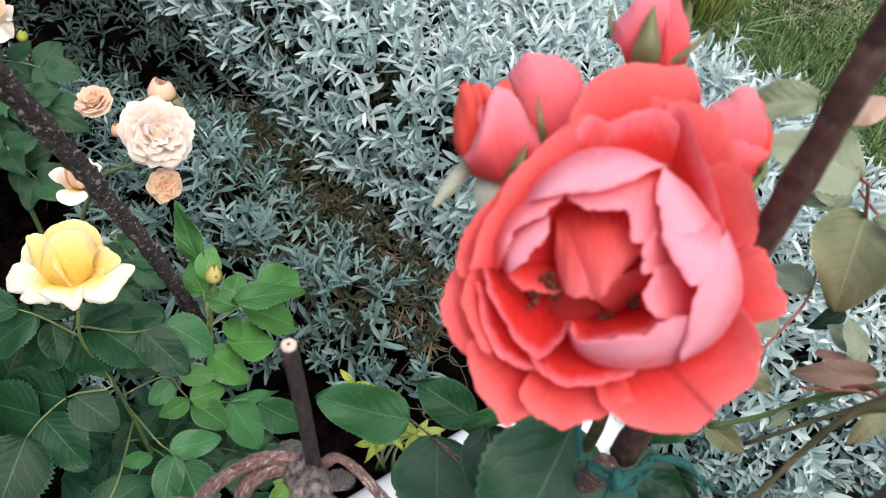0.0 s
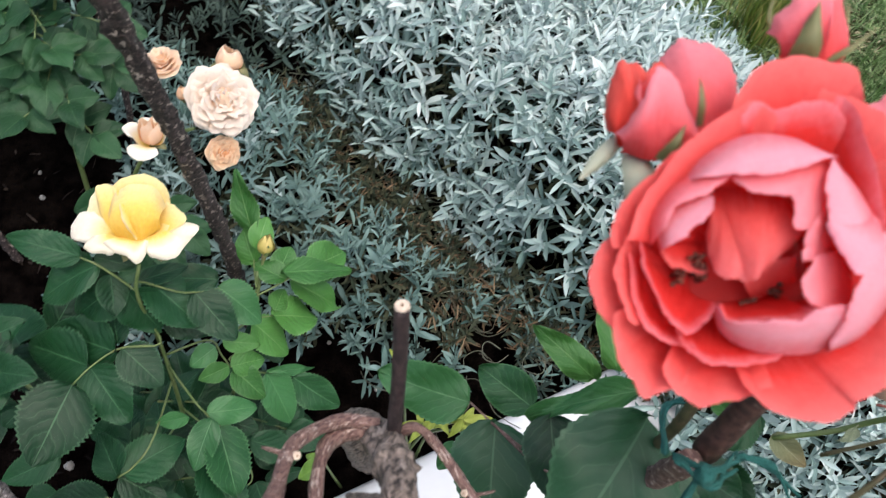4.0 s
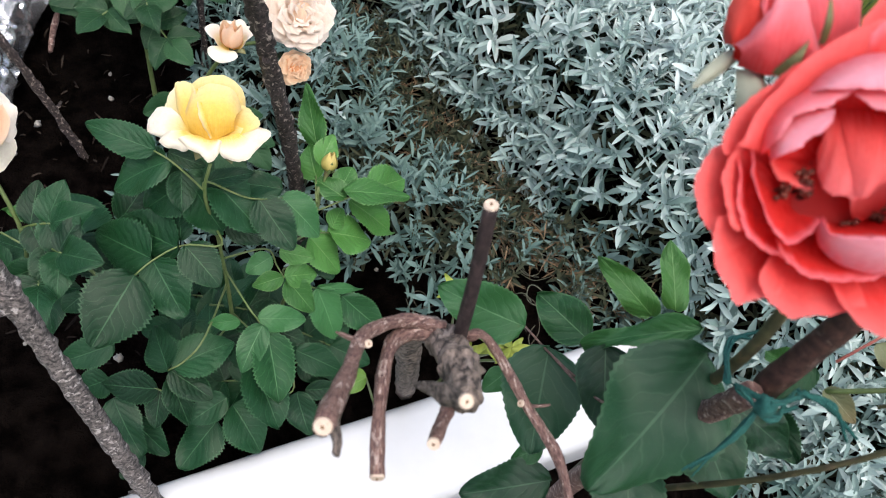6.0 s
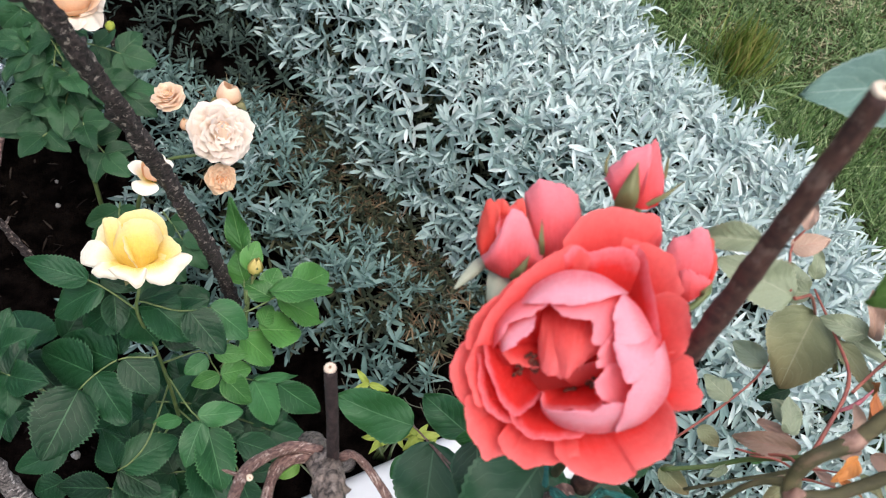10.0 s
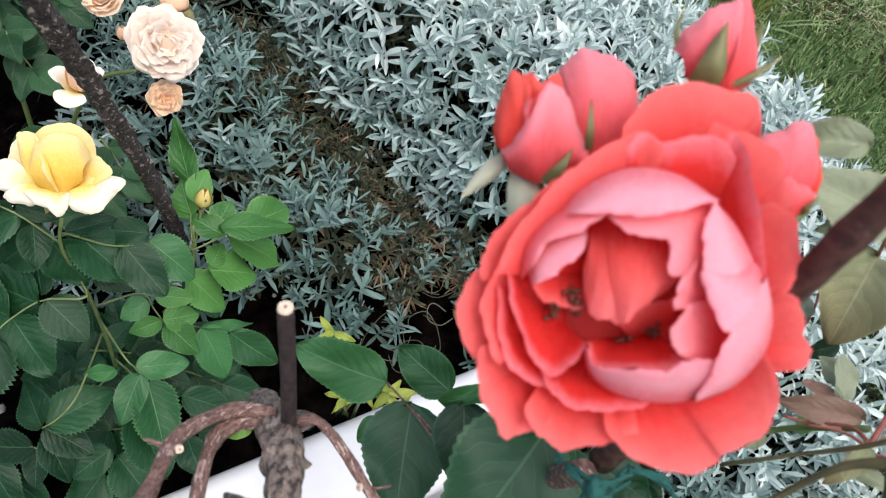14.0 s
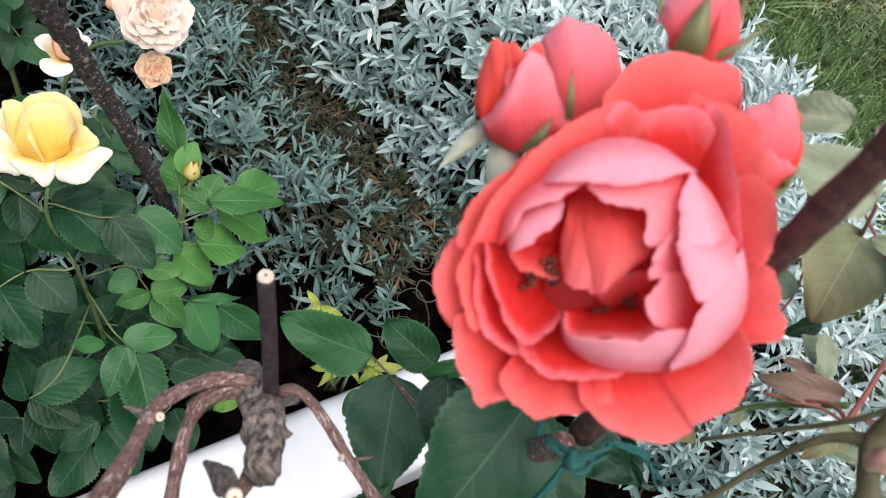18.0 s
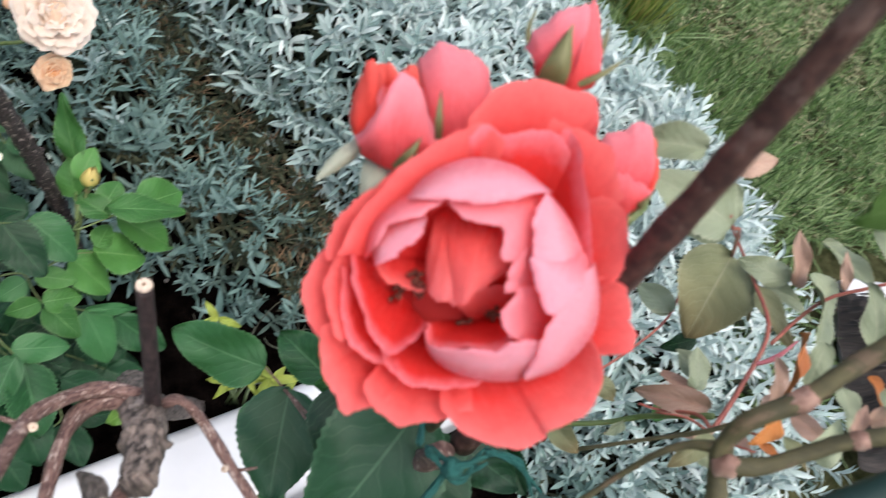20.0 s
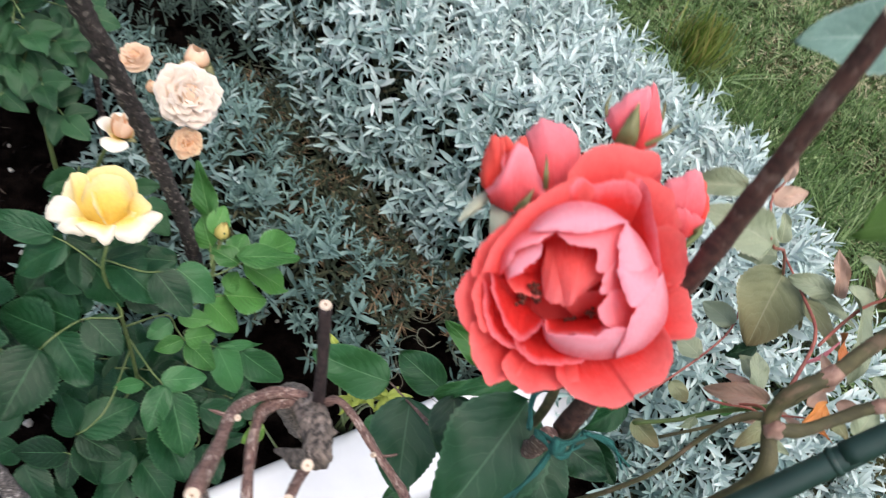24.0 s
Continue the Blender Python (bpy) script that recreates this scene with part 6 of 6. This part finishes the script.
# old cane below the flower, to which it is tied
cane(coral, [(0.12, 0.2, -0.03), (0.112, 0.175, 0.25), (0.103, 0.142, 0.43), (0.097, 0.128, 0.495)], [0.006, 0.0056, 0.0052, 0.0048], CANE_BROWN, 8, cut=False)
tie = thing("garden_twine", "green fuzzy twine knotted round a rose cane", "twine")
for n, (a, b, c) in enumerate((((0.09, 0.128, 0.497), (0.102, 0.122, 0.505), (0.114, 0.13, 0.5)), ((0.1, 0.124, 0.502), (0.094, 0.112, 0.49), (0.084, 0.1, 0.47)), ((0.112, 0.13, 0.502), (0.125, 0.128, 0.502), (0.135, 0.12, 0.495)), ((0.088, 0.13, 0.494), (0.09, 0.15, 0.49), (0.1, 0.155, 0.492)), ((0.09, 0.126, 0.5), (0.102, 0.118, 0.5), (0.113, 0.128, 0.494)))):
    for k in range(3):
        j = Vector((0.0009 * math.cos(2.1 * k + n), 0.0009 * math.sin(2.1 * k + n), 0.0005 * k))
        stem("strand", [Vector(a) + j, Vector(b) - j, Vector(c) + j * 2.5], [0.0009, 0.0009, 0.0005], TWINE, tie, sides=7, count=22, rough=0.9, seed=n * 3 + k)
v, f = blob(0.0042, 3, 0.6, 10, 12)
put("knot", mesh_of("knot", v, f, TWINE), tie, pose(0.1, 0.121, 0.502))


def big_leaf(parent, base, tip, facing, mat, seed, width=0.68, fold=0.2, droop=0.14, wave=0.075, teeth=0.035):
    base, tip = Vector(base), Vector(tip)
    me = leaflet_mesh(mat, seed, width, fold, droop, wave, teeth)
    return put("leaf", me, parent, axes(base, tip - base, facing, (tip - base).length))


EYEWARD = (-0.05, -0.5, 0.85)
for n, (b, t, fc, w) in enumerate((
    ((0.0965, 0.1635, 0.453), (0.0645, 0.0945, 0.425), (0.1, -0.45, 0.85), 0.74),
    ((0.0411, 0.1868, 0.37), (0.0417, 0.1296, 0.36), EYEWARD, 0.78),
    ((0.026, 0.195, 0.37), (-0.027, 0.2, 0.372), (-0.1, -0.6, 0.75), 0.62),
    ((0.06, 0.195, 0.375), (0.028, 0.214, 0.378), (0.1, -0.6, 0.7), 0.7),
    ((0.1031, 0.188, 0.43), (0.0493, 0.182, 0.4), (0.1, 0.0, 0.95), 0.23),
)):
    big_leaf(coral, b, t, fc, DARK_GREEN if n in (0, 1) else MIDGREEN, n, w)
for n, (b, t, fc, w) in enumerate((
    ((0.087, 0.205, 0.4), (0.052, 0.217, 0.422), (0.35, -0.6, 0.6), 0.4),
    ((0.099, 0.212, 0.4), (0.087, 0.24, 0.422), (0.3, -0.7, 0.5), 0.45),
    ((0.061, 0.1262, 0.335), (0.015, 0.1063, 0.33), EYEWARD, 0.62),
    ((0.0642, 0.1816, 0.4), (0.0715, 0.1392, 0.39), EYEWARD, 0.72),
    ((0.1, 0.16, 0.42), (0.13, 0.115, 0.41), EYEWARD, 0.7),
    ((0.12, 0.16, 0.42), (0.16, 0.145, 0.41), EYEWARD, 0.6),
    ((0.085, 0.14, 0.38), (0.1, 0.09, 0.37), EYEWARD, 0.7),
    ((0.0514, 0.1399, 0.345), (0.0369, 0.1294, 0.34), EYEWARD, 0.7),
    ((0.031, 0.198, 0.3), (0.018, 0.184, 0.29), EYEWARD, 0.75),
)):
    big_leaf(coral, b, t, fc, YOUNG if n < 2 else MIDGREEN if n > 6 else DARK_GREEN, n + 5, w)
stem("leaf_stalk", [(0.1, 0.16, 0.42), (0.062, 0.166, 0.385), (0.045, 0.18, 0.372), (0.026, 0.195, 0.37)], [0.0008, 0.0007, 0.0006], CANE_BROWN, coral, sides=6, count=12)
stem("leaf_stalk", [(0.1, 0.16, 0.44), (0.07, 0.15, 0.4), (0.036, 0.187, 0.37)], [0.0008, 0.0007, 0.0006], CANE_BROWN, coral, sides=6, count=12)

# leaves high beside the dark cane
big_leaf(coral, (0.177, 0.228, 0.684), (0.128, 0.217, 0.682), (-0.1, -0.6, 0.8), BLUE_GREEN, 21, 0.52)
big_leaf(coral, (0.192, 0.169, 0.666), (0.154, 0.151, 0.661), (-0.2, -0.3, 0.9), YOUNG_DARK, 22, 0.6)


# ---- canes and reddish shoots beside the coral rose ----
shoots = thing("rose_bush", "sprawling rose canes with red shoots and pale drooping leaves", "rose bush", "rose bushes")
stem("cane", [(0.13, 0.13, -0.03), (0.15, 0.11, 0.3), (0.162, 0.1, 0.5), (0.1679, 0.1036, 0.5573), (0.167, 0.1158, 0.5687), (0.1655, 0.1232, 0.5764), (0.1677, 0.1271, 0.5876), (0.1782, 0.1322, 0.5969), (0.1869, 0.14, 0.6077), (0.1936, 0.1453, 0.6161), (0.2077, 0.1562, 0.6358), (0.24, 0.18, 0.68)], [0.005, 0.0042, 0.0036, 0.0032, 0.0031, 0.003, 0.003, 0.0031, 0.003, 0.003, 0.003, 0.003], CANE, shoots, sides=12, count=80, rough=0.1, knots=5, seed=3)
stem("cane", [(0.1665, 0.1165, 0.5735), (0.1769, 0.1175, 0.5766), (0.1871, 0.1212, 0.5835), (0.1964, 0.1249, 0.5914), (0.2061, 0.1268, 0.5981), (0.2236, 0.1299, 0.6079), (0.27, 0.138, 0.63)], [0.003, 0.0027, 0.0026, 0.0025, 0.0025, 0.0025, 0.0025], CANE, shoots, sides=12, count=40, rough=0.1, knots=4, seed=2)
stem("cane", [(0.1655, 0.1221, 0.573), (0.1587, 0.1236, 0.5658), (0.1525, 0.1218, 0.5563), (0.1469, 0.1174, 0.5387), (0.1357, 0.1087, 0.5162), (0.12, 0.11, 0.46), (0.115, 0.13, 0.36)], [0.0022, 0.0015, 0.0012, 0.0011, 0.0011, 0.0013, 0.0018], CANE, shoots, sides=10, count=34, rough=0.08, seed=5)
v, f = blob(0.0042, 6, 0.45, 10, 14, (1.0, 0.9, 1.1))
put("knob", mesh_of("knob", v, f, CANE_PINK), shoots, pose(0.1668, 0.1164, 0.5738), "pinkish healed knob")
stem("cane", [(0.164, 0.15, 0.47), (0.18, 0.15, 0.495), (0.197, 0.149, 0.528), (0.208, 0.155, 0.55)], [0.0009, 0.0009, 0.001, 0.0012], CANE, shoots, sides=10, count=16, rough=0.1, seed=4)
stem("node_ring", [(0.1759, 0.1311, 0.5947), (0.1782, 0.1322, 0.5969), (0.1805, 0.1342, 0.5997)], [0.0031, 0.0038, 0.0031], CANE_PINK, shoots, sides=14, count=9, rough=0.15, seed=8)
stem("node_ring", [(0.1975, 0.1252, 0.5922), (0.1995, 0.1256, 0.5936), (0.2015, 0.1259, 0.595)], [0.0026, 0.0032, 0.0026], CANE_PINK, shoots, sides=14, count=9, rough=0.15, seed=9)
stem("shoot", [(0.17, 0.178, 0.42), (0.19, 0.177, 0.44), (0.203, 0.177, 0.459), (0.212, 0.166, 0.499)], [0.0013, 0.0014, 0.0015], STEM, shoots, sides=7, count=14)
stem("shoot", [(0.208, 0.157, 0.504), (0.222, 0.179, 0.506), (0.235, 0.207, 0.511), (0.235, 0.237, 0.504), (0.231, 0.269, 0.497)], [0.0013, 0.0011, 0.0009, 0.0006], STEM_RED, shoots, sides=7, count=18)
stem("shoot", [(0.235, 0.2, 0.512), (0.249, 0.215, 0.514), (0.257, 0.222, 0.526), (0.27, 0.224, 0.541), (0.295, 0.228, 0.57)], [0.0009, 0.0009, 0.0008, 0.0008], STEM_RED, shoots, sides=7, count=14)
stem("shoot", [(0.208, 0.157, 0.504), (0.207, 0.167, 0.495), (0.198, 0.172, 0.48), (0.19, 0.175, 0.475)], [0.001, 0.0008, 0.0006], STEM_RED, shoots, sides=7, count=12)
stem("shoot", [(0.228, 0.19, 0.508), (0.234, 0.192, 0.515), (0.24, 0.198, 0.523)], [0.0008, 0.0013, 0.0004], PINK_STEM, shoots, sides=7, count=8)
stem("shoot", [(0.17, 0.19, 0.43), (0.2, 0.215, 0.45), (0.217, 0.235, 0.46), (0.222, 0.26, 0.47)], [0.0008, 0.0007, 0.0006], STEM_RED, shoots, sides=7, count=12)
big_leaf(shoots, (0.229, 0.252, 0.498), (0.214, 0.216, 0.483), (-0.35, -0.35, 0.85), OLIVE, 31, 0.95, 0.4, 0.5)


def leaves_on(parent, rows, seed, lift=0.2):
    for n, (b, t, mat, w) in enumerate(rows):
        rnd = random.Random(n + seed)
        big_leaf(parent, b, t, (rnd.uniform(-0.5, 0.5), -0.4, 0.85), mat, n + seed, w * rnd.uniform(0.8, 1.0), rnd.uniform(0.1, 0.6), rnd.uniform(0.1, 0.5), 0.07, 0.07)


leaves_on(shoots, (
    ((0.23, 0.271, 0.482), (0.22, 0.285, 0.496), PALE, 0.8), ((0.234, 0.273, 0.487), (0.214, 0.273, 0.484), PALE, 0.8), ((0.239, 0.285, 0.485), (0.237, 0.296, 0.499), PALE, 0.7), ((0.248, 0.235, 0.512), (0.226, 0.243, 0.512), PALE, 0.6),
    ((0.25, 0.232, 0.514), (0.244, 0.25, 0.532), RUST, 0.35), ((0.237, 0.235, 0.503), (0.252, 0.206, 0.506), OLIVE, 0.38), ((0.25, 0.233, 0.526), (0.263, 0.199, 0.526), PALE, 0.55), ((0.269, 0.195, 0.534), (0.261, 0.216, 0.552), PALE, 0.55),
    ((0.26, 0.254, 0.524), (0.281, 0.23, 0.533), PALE, 0.4), ((0.286, 0.231, 0.547), (0.269, 0.248, 0.554), PALE, 0.7), ((0.289, 0.228, 0.548), (0.295, 0.209, 0.552), PALE, 0.5),
), 40)
leaves_on(shoots, (
    ((0.248, 0.196, 0.53), (0.243, 0.176, 0.524), PALE, 0.6), ((0.231, 0.171, 0.516), (0.228, 0.184, 0.528), RUST, 0.5), ((0.229, 0.192, 0.54), (0.228, 0.165, 0.533), ORANGE, 0.3), ((0.223, 0.158, 0.528), (0.213, 0.146, 0.526), ORANGE, 0.6),
    ((0.244, 0.172, 0.539), (0.249, 0.152, 0.543), PALE, 0.5), ((0.257, 0.179, 0.541), (0.26, 0.164, 0.546), ORANGE, 0.4), ((0.255, 0.17, 0.549), (0.261, 0.152, 0.555), PALE, 0.5), ((0.253, 0.159, 0.542), (0.262, 0.157, 0.558), RUST, 0.6),
    ((0.216, 0.173, 0.491), (0.186, 0.177, 0.484), RUST, 0.42), ((0.224, 0.192, 0.468), (0.222, 0.206, 0.481), PALE, 0.8), ((0.232, 0.199, 0.463), (0.216, 0.211, 0.468), PALE, 0.8), ((0.204, 0.152, 0.511), (0.19, 0.138, 0.507), OLIVE, 0.5),
), 60)
leaves_on(shoots, (
    ((0.234, 0.143, 0.531), (0.237, 0.15, 0.545), PALE, 0.8), ((0.23, 0.223, 0.462), (0.214, 0.216, 0.456), GREEN, 0.6), ((0.217, 0.235, 0.46), (0.2, 0.25, 0.46), PALE, 0.7), ((0.22, 0.25, 0.465), (0.235, 0.262, 0.462), PALE, 0.6),
    ((0.2, 0.215, 0.45), (0.185, 0.228, 0.45), PALE, 0.7), ((0.185, 0.2, 0.44), (0.2, 0.19, 0.435), OLIVE, 0.6), ((0.165, 0.19, 0.42), (0.145, 0.17, 0.41), GREEN, 0.7), ((0.17, 0.18, 0.42), (0.185, 0.165, 0.42), OLIVE, 0.7),
    ((0.16, 0.185, 0.41), (0.15, 0.21, 0.4), YOUNG, 0.6), ((0.15, 0.17, 0.4), (0.165, 0.145, 0.4), GREEN, 0.7), ((0.225, 0.165, 0.51), (0.24, 0.178, 0.512), RUST, 0.5), ((0.235, 0.165, 0.52), (0.25, 0.155, 0.52), RUST, 0.6),
), 80)
leaves_on(shoots, (
    ((0.24, 0.245, 0.5), (0.262, 0.222, 0.508), PALE, 0.3), ((0.236, 0.25, 0.497), (0.242, 0.225, 0.499), OLIVE, 0.28), ((0.262, 0.225, 0.53), (0.258, 0.236, 0.542), RUST, 0.3), ((0.208, 0.157, 0.504), (0.196, 0.15, 0.506), RUST, 0.35),
    ((0.212, 0.16, 0.504), (0.222, 0.15, 0.512), RUST, 0.4), ((0.215, 0.15, 0.52), (0.222, 0.143, 0.53), ORANGE, 0.35), ((0.222, 0.15, 0.53), (0.23, 0.14, 0.535), OLIVE, 0.5), ((0.2, 0.15, 0.5), (0.21, 0.138, 0.51), PALE, 0.45),
    ((0.24, 0.15, 0.545), (0.248, 0.162, 0.55), RUST, 0.35), ((0.205, 0.175, 0.46), (0.215, 0.19, 0.465), YOUNG, 0.5), ((0.195, 0.175, 0.45), (0.185, 0.165, 0.455), PALE, 0.5), ((0.21, 0.2, 0.46), (0.225, 0.19, 0.47), RUST, 0.4),
), 100)
for n, (b, c, t) in enumerate((((0.203, 0.152, 0.505), (0.208, 0.15, 0.512), (0.214, 0.144, 0.523)), ((0.21, 0.158, 0.505), (0.216, 0.157, 0.51), (0.226, 0.152, 0.523)), ((0.207, 0.157, 0.503), (0.2, 0.163, 0.498), (0.19, 0.166, 0.49)))):
    stem("shoot", [b, c, t], [0.0007, 0.0006, 0.0004], STEM_RED, shoots, sides=6, count=8)
leaves_on(shoots, (
    ((0.1401, 0.2009, 0.615), (0.1174, 0.2019, 0.612), PALE, 0.62), ((0.1678, 0.1992, 0.585), (0.1387, 0.2002, 0.6), PALE, 0.7), ((0.1668, 0.2205, 0.59), (0.1786, 0.221, 0.6), RUST, 0.7), ((0.1683, 0.2236, 0.6), (0.1732, 0.2356, 0.605), RUST, 0.5),
), 120)
stem("shoot", [(0.229, 0.252, 0.498), (0.2, 0.23, 0.545), (0.1678, 0.1992, 0.585), (0.1668, 0.2205, 0.59), (0.1683, 0.2236, 0.6)], [0.0009, 0.0008, 0.0006, 0.0005], STEM_RED, shoots, sides=6, count=12)
steel = thing("plant_stake", "dark green coated steel plant stake", "plant stake")
stem("rod", [(0.06, 0.033, 0.5), (0.168, 0.093, 0.606), (0.184, 0.102, 0.624), (0.36, 0.194, 0.81)], [0.0048, 0.0048, 0.0048], STAKE_GREEN, steel, sides=14, count=24)
for n in range(9):
    p = Vector((0.168, 0.093, 0.606)).lerp(Vector((0.36, 0.194, 0.81)), n / 8)
    d = Vector((0.192, 0.101, 0.204)).normalized() * 0.0012
    stem("rib", [p - d, p, p + d], [0.005, 0.0054, 0.005], STAKE_GREEN, steel, sides=14, count=5)

# ---- small yellow-green seedling and litter ----
lime = thing("seedling", "small yellow-green seedling behind the pruned stump", "seedling")
rnd = random.Random(33)
for n, (x, y, z, count) in enumerate(((0.0161, 0.2234, 0.28, 5), (0.0324, 0.2212, 0.285, 6), (0.007, 0.2222, 0.265, 4), (-0.0112, 0.261, 0.27, 3), (0.043, 0.2218, 0.265, 4))):
    top = Vector((x, y, z))
    sprig = stem("stem", [(0.004 * n, 0.3, -0.02), (0.004 + 0.4 * x, 0.272, 0.13), top], [0.0018, 0.0013, 0.0008], STEM, lime, sides=6, count=10)
    for k in range(count):
        an = 6.28 * k / count + rnd.uniform(-0.4, 0.4)
        b = top - Vector((0, 0, 0.004 * (k % 2)))
        big_leaf(sprig, b, b + Vector((math.cos(an) * 0.0165, math.sin(an) * 0.014, rnd.uniform(-0.006, 0.008))), (0, -0.4, 0.9), LIME, n * 7 + k, 0.34, 0.2, 0.25)
for n, (b, t) in enumerate((((-0.0611, 0.2268, 0.15), (-0.0789, 0.2125, 0.14)), ((-0.0611, 0.2268, 0.15), (-0.076, 0.2293, 0.15)))):
    big_leaf(lime, b, t, (0, -0.4, 0.9), LIME_GREEN, n + 3, 0.6, 0.2, 0.2)
stem("stem", [(-0.05, 0.262, -0.02), (-0.055, 0.245, 0.06), (-0.0611, 0.2268, 0.15)], [0.0016, 0.0012, 0.0008], STEM, lime, sides=6, count=10)
foil = thing("crumpled_foil", "crumpled silvery foil sheet on the soil", "foil")


def crumple(u, v):
    x, y = u * 0.035, (v - 0.5) * 0.18
    n = noise.noise(Vector((x * 40, y * 40, 1))) + 0.6 * noise.noise(Vector((x * 90, y * 90, 2))) + 0.4 * abs(noise.noise(Vector((x * 210, y * 210, 3))))
    return (x + 0.01 * n, y, 0.03 * n + 0.05 * (1 - u * u))


put("sheet", sheet(crumple, 44, 90, 0.0008, [FOIL], "sheet"), foil, pose(-0.605, 0.575, 0.02, 10, 15, 8) @ Matrix.Scale(1.3, 4))
put("torn_strip", sheet(crumple, 16, 20, 0.0008, [FOIL], "torn_strip"), foil, pose(-0.545, 0.475, 0.022, 5, 20, 30) @ Matrix.Scale(0.5, 4))
rnd = random.Random(14)
for n in range(26):
    v, f = blob(rnd.uniform(0.002, 0.005), n, 0.6, 5, 7)
    x, y = rnd.uniform(-0.6, -0.02), rnd.uniform(0.2, 0.62)
    tagged(put("pale_crumb", mesh_of("pale_crumb", v, f, PEBBLE), None, pose(x, y, ground_height(x, y) + 0.002, 0, 0, n * 40)), "pale crumb of lime on the soil", "crumb", "crumbs on the soil")
stick = thing("twig", "short pale broken twig on the soil", "twig")
stem("twig", [(-0.56, 0.64, 0.0), (-0.545, 0.6, 0.006), (-0.535, 0.57, 0.004)], [0.003, 0.0035, 0.0025], CANE_BROWN, stick, sides=8, count=12, rough=0.4)

# crumbled litter on the bare soil
litter = Cloud()
rnd = random.Random(44)
for n in range(300):
    x, y = rnd.uniform(-0.66, -0.2), rnd.uniform(0.2, 0.68)
    an = rnd.uniform(0, 6.28)
    litter.add((x, y, ground_height(x, y) + 0.003), (math.cos(an), math.sin(an), rnd.uniform(-0.2, 0.4)), (0, 0, 1), rnd.uniform(0.005, 0.022), rnd.uniform(0.001, 0.003), rnd.uniform(-0.4, 0.4))
litter.build("soil_litter", LITTER, "small dark dry bits strewn over the soil", "litter")
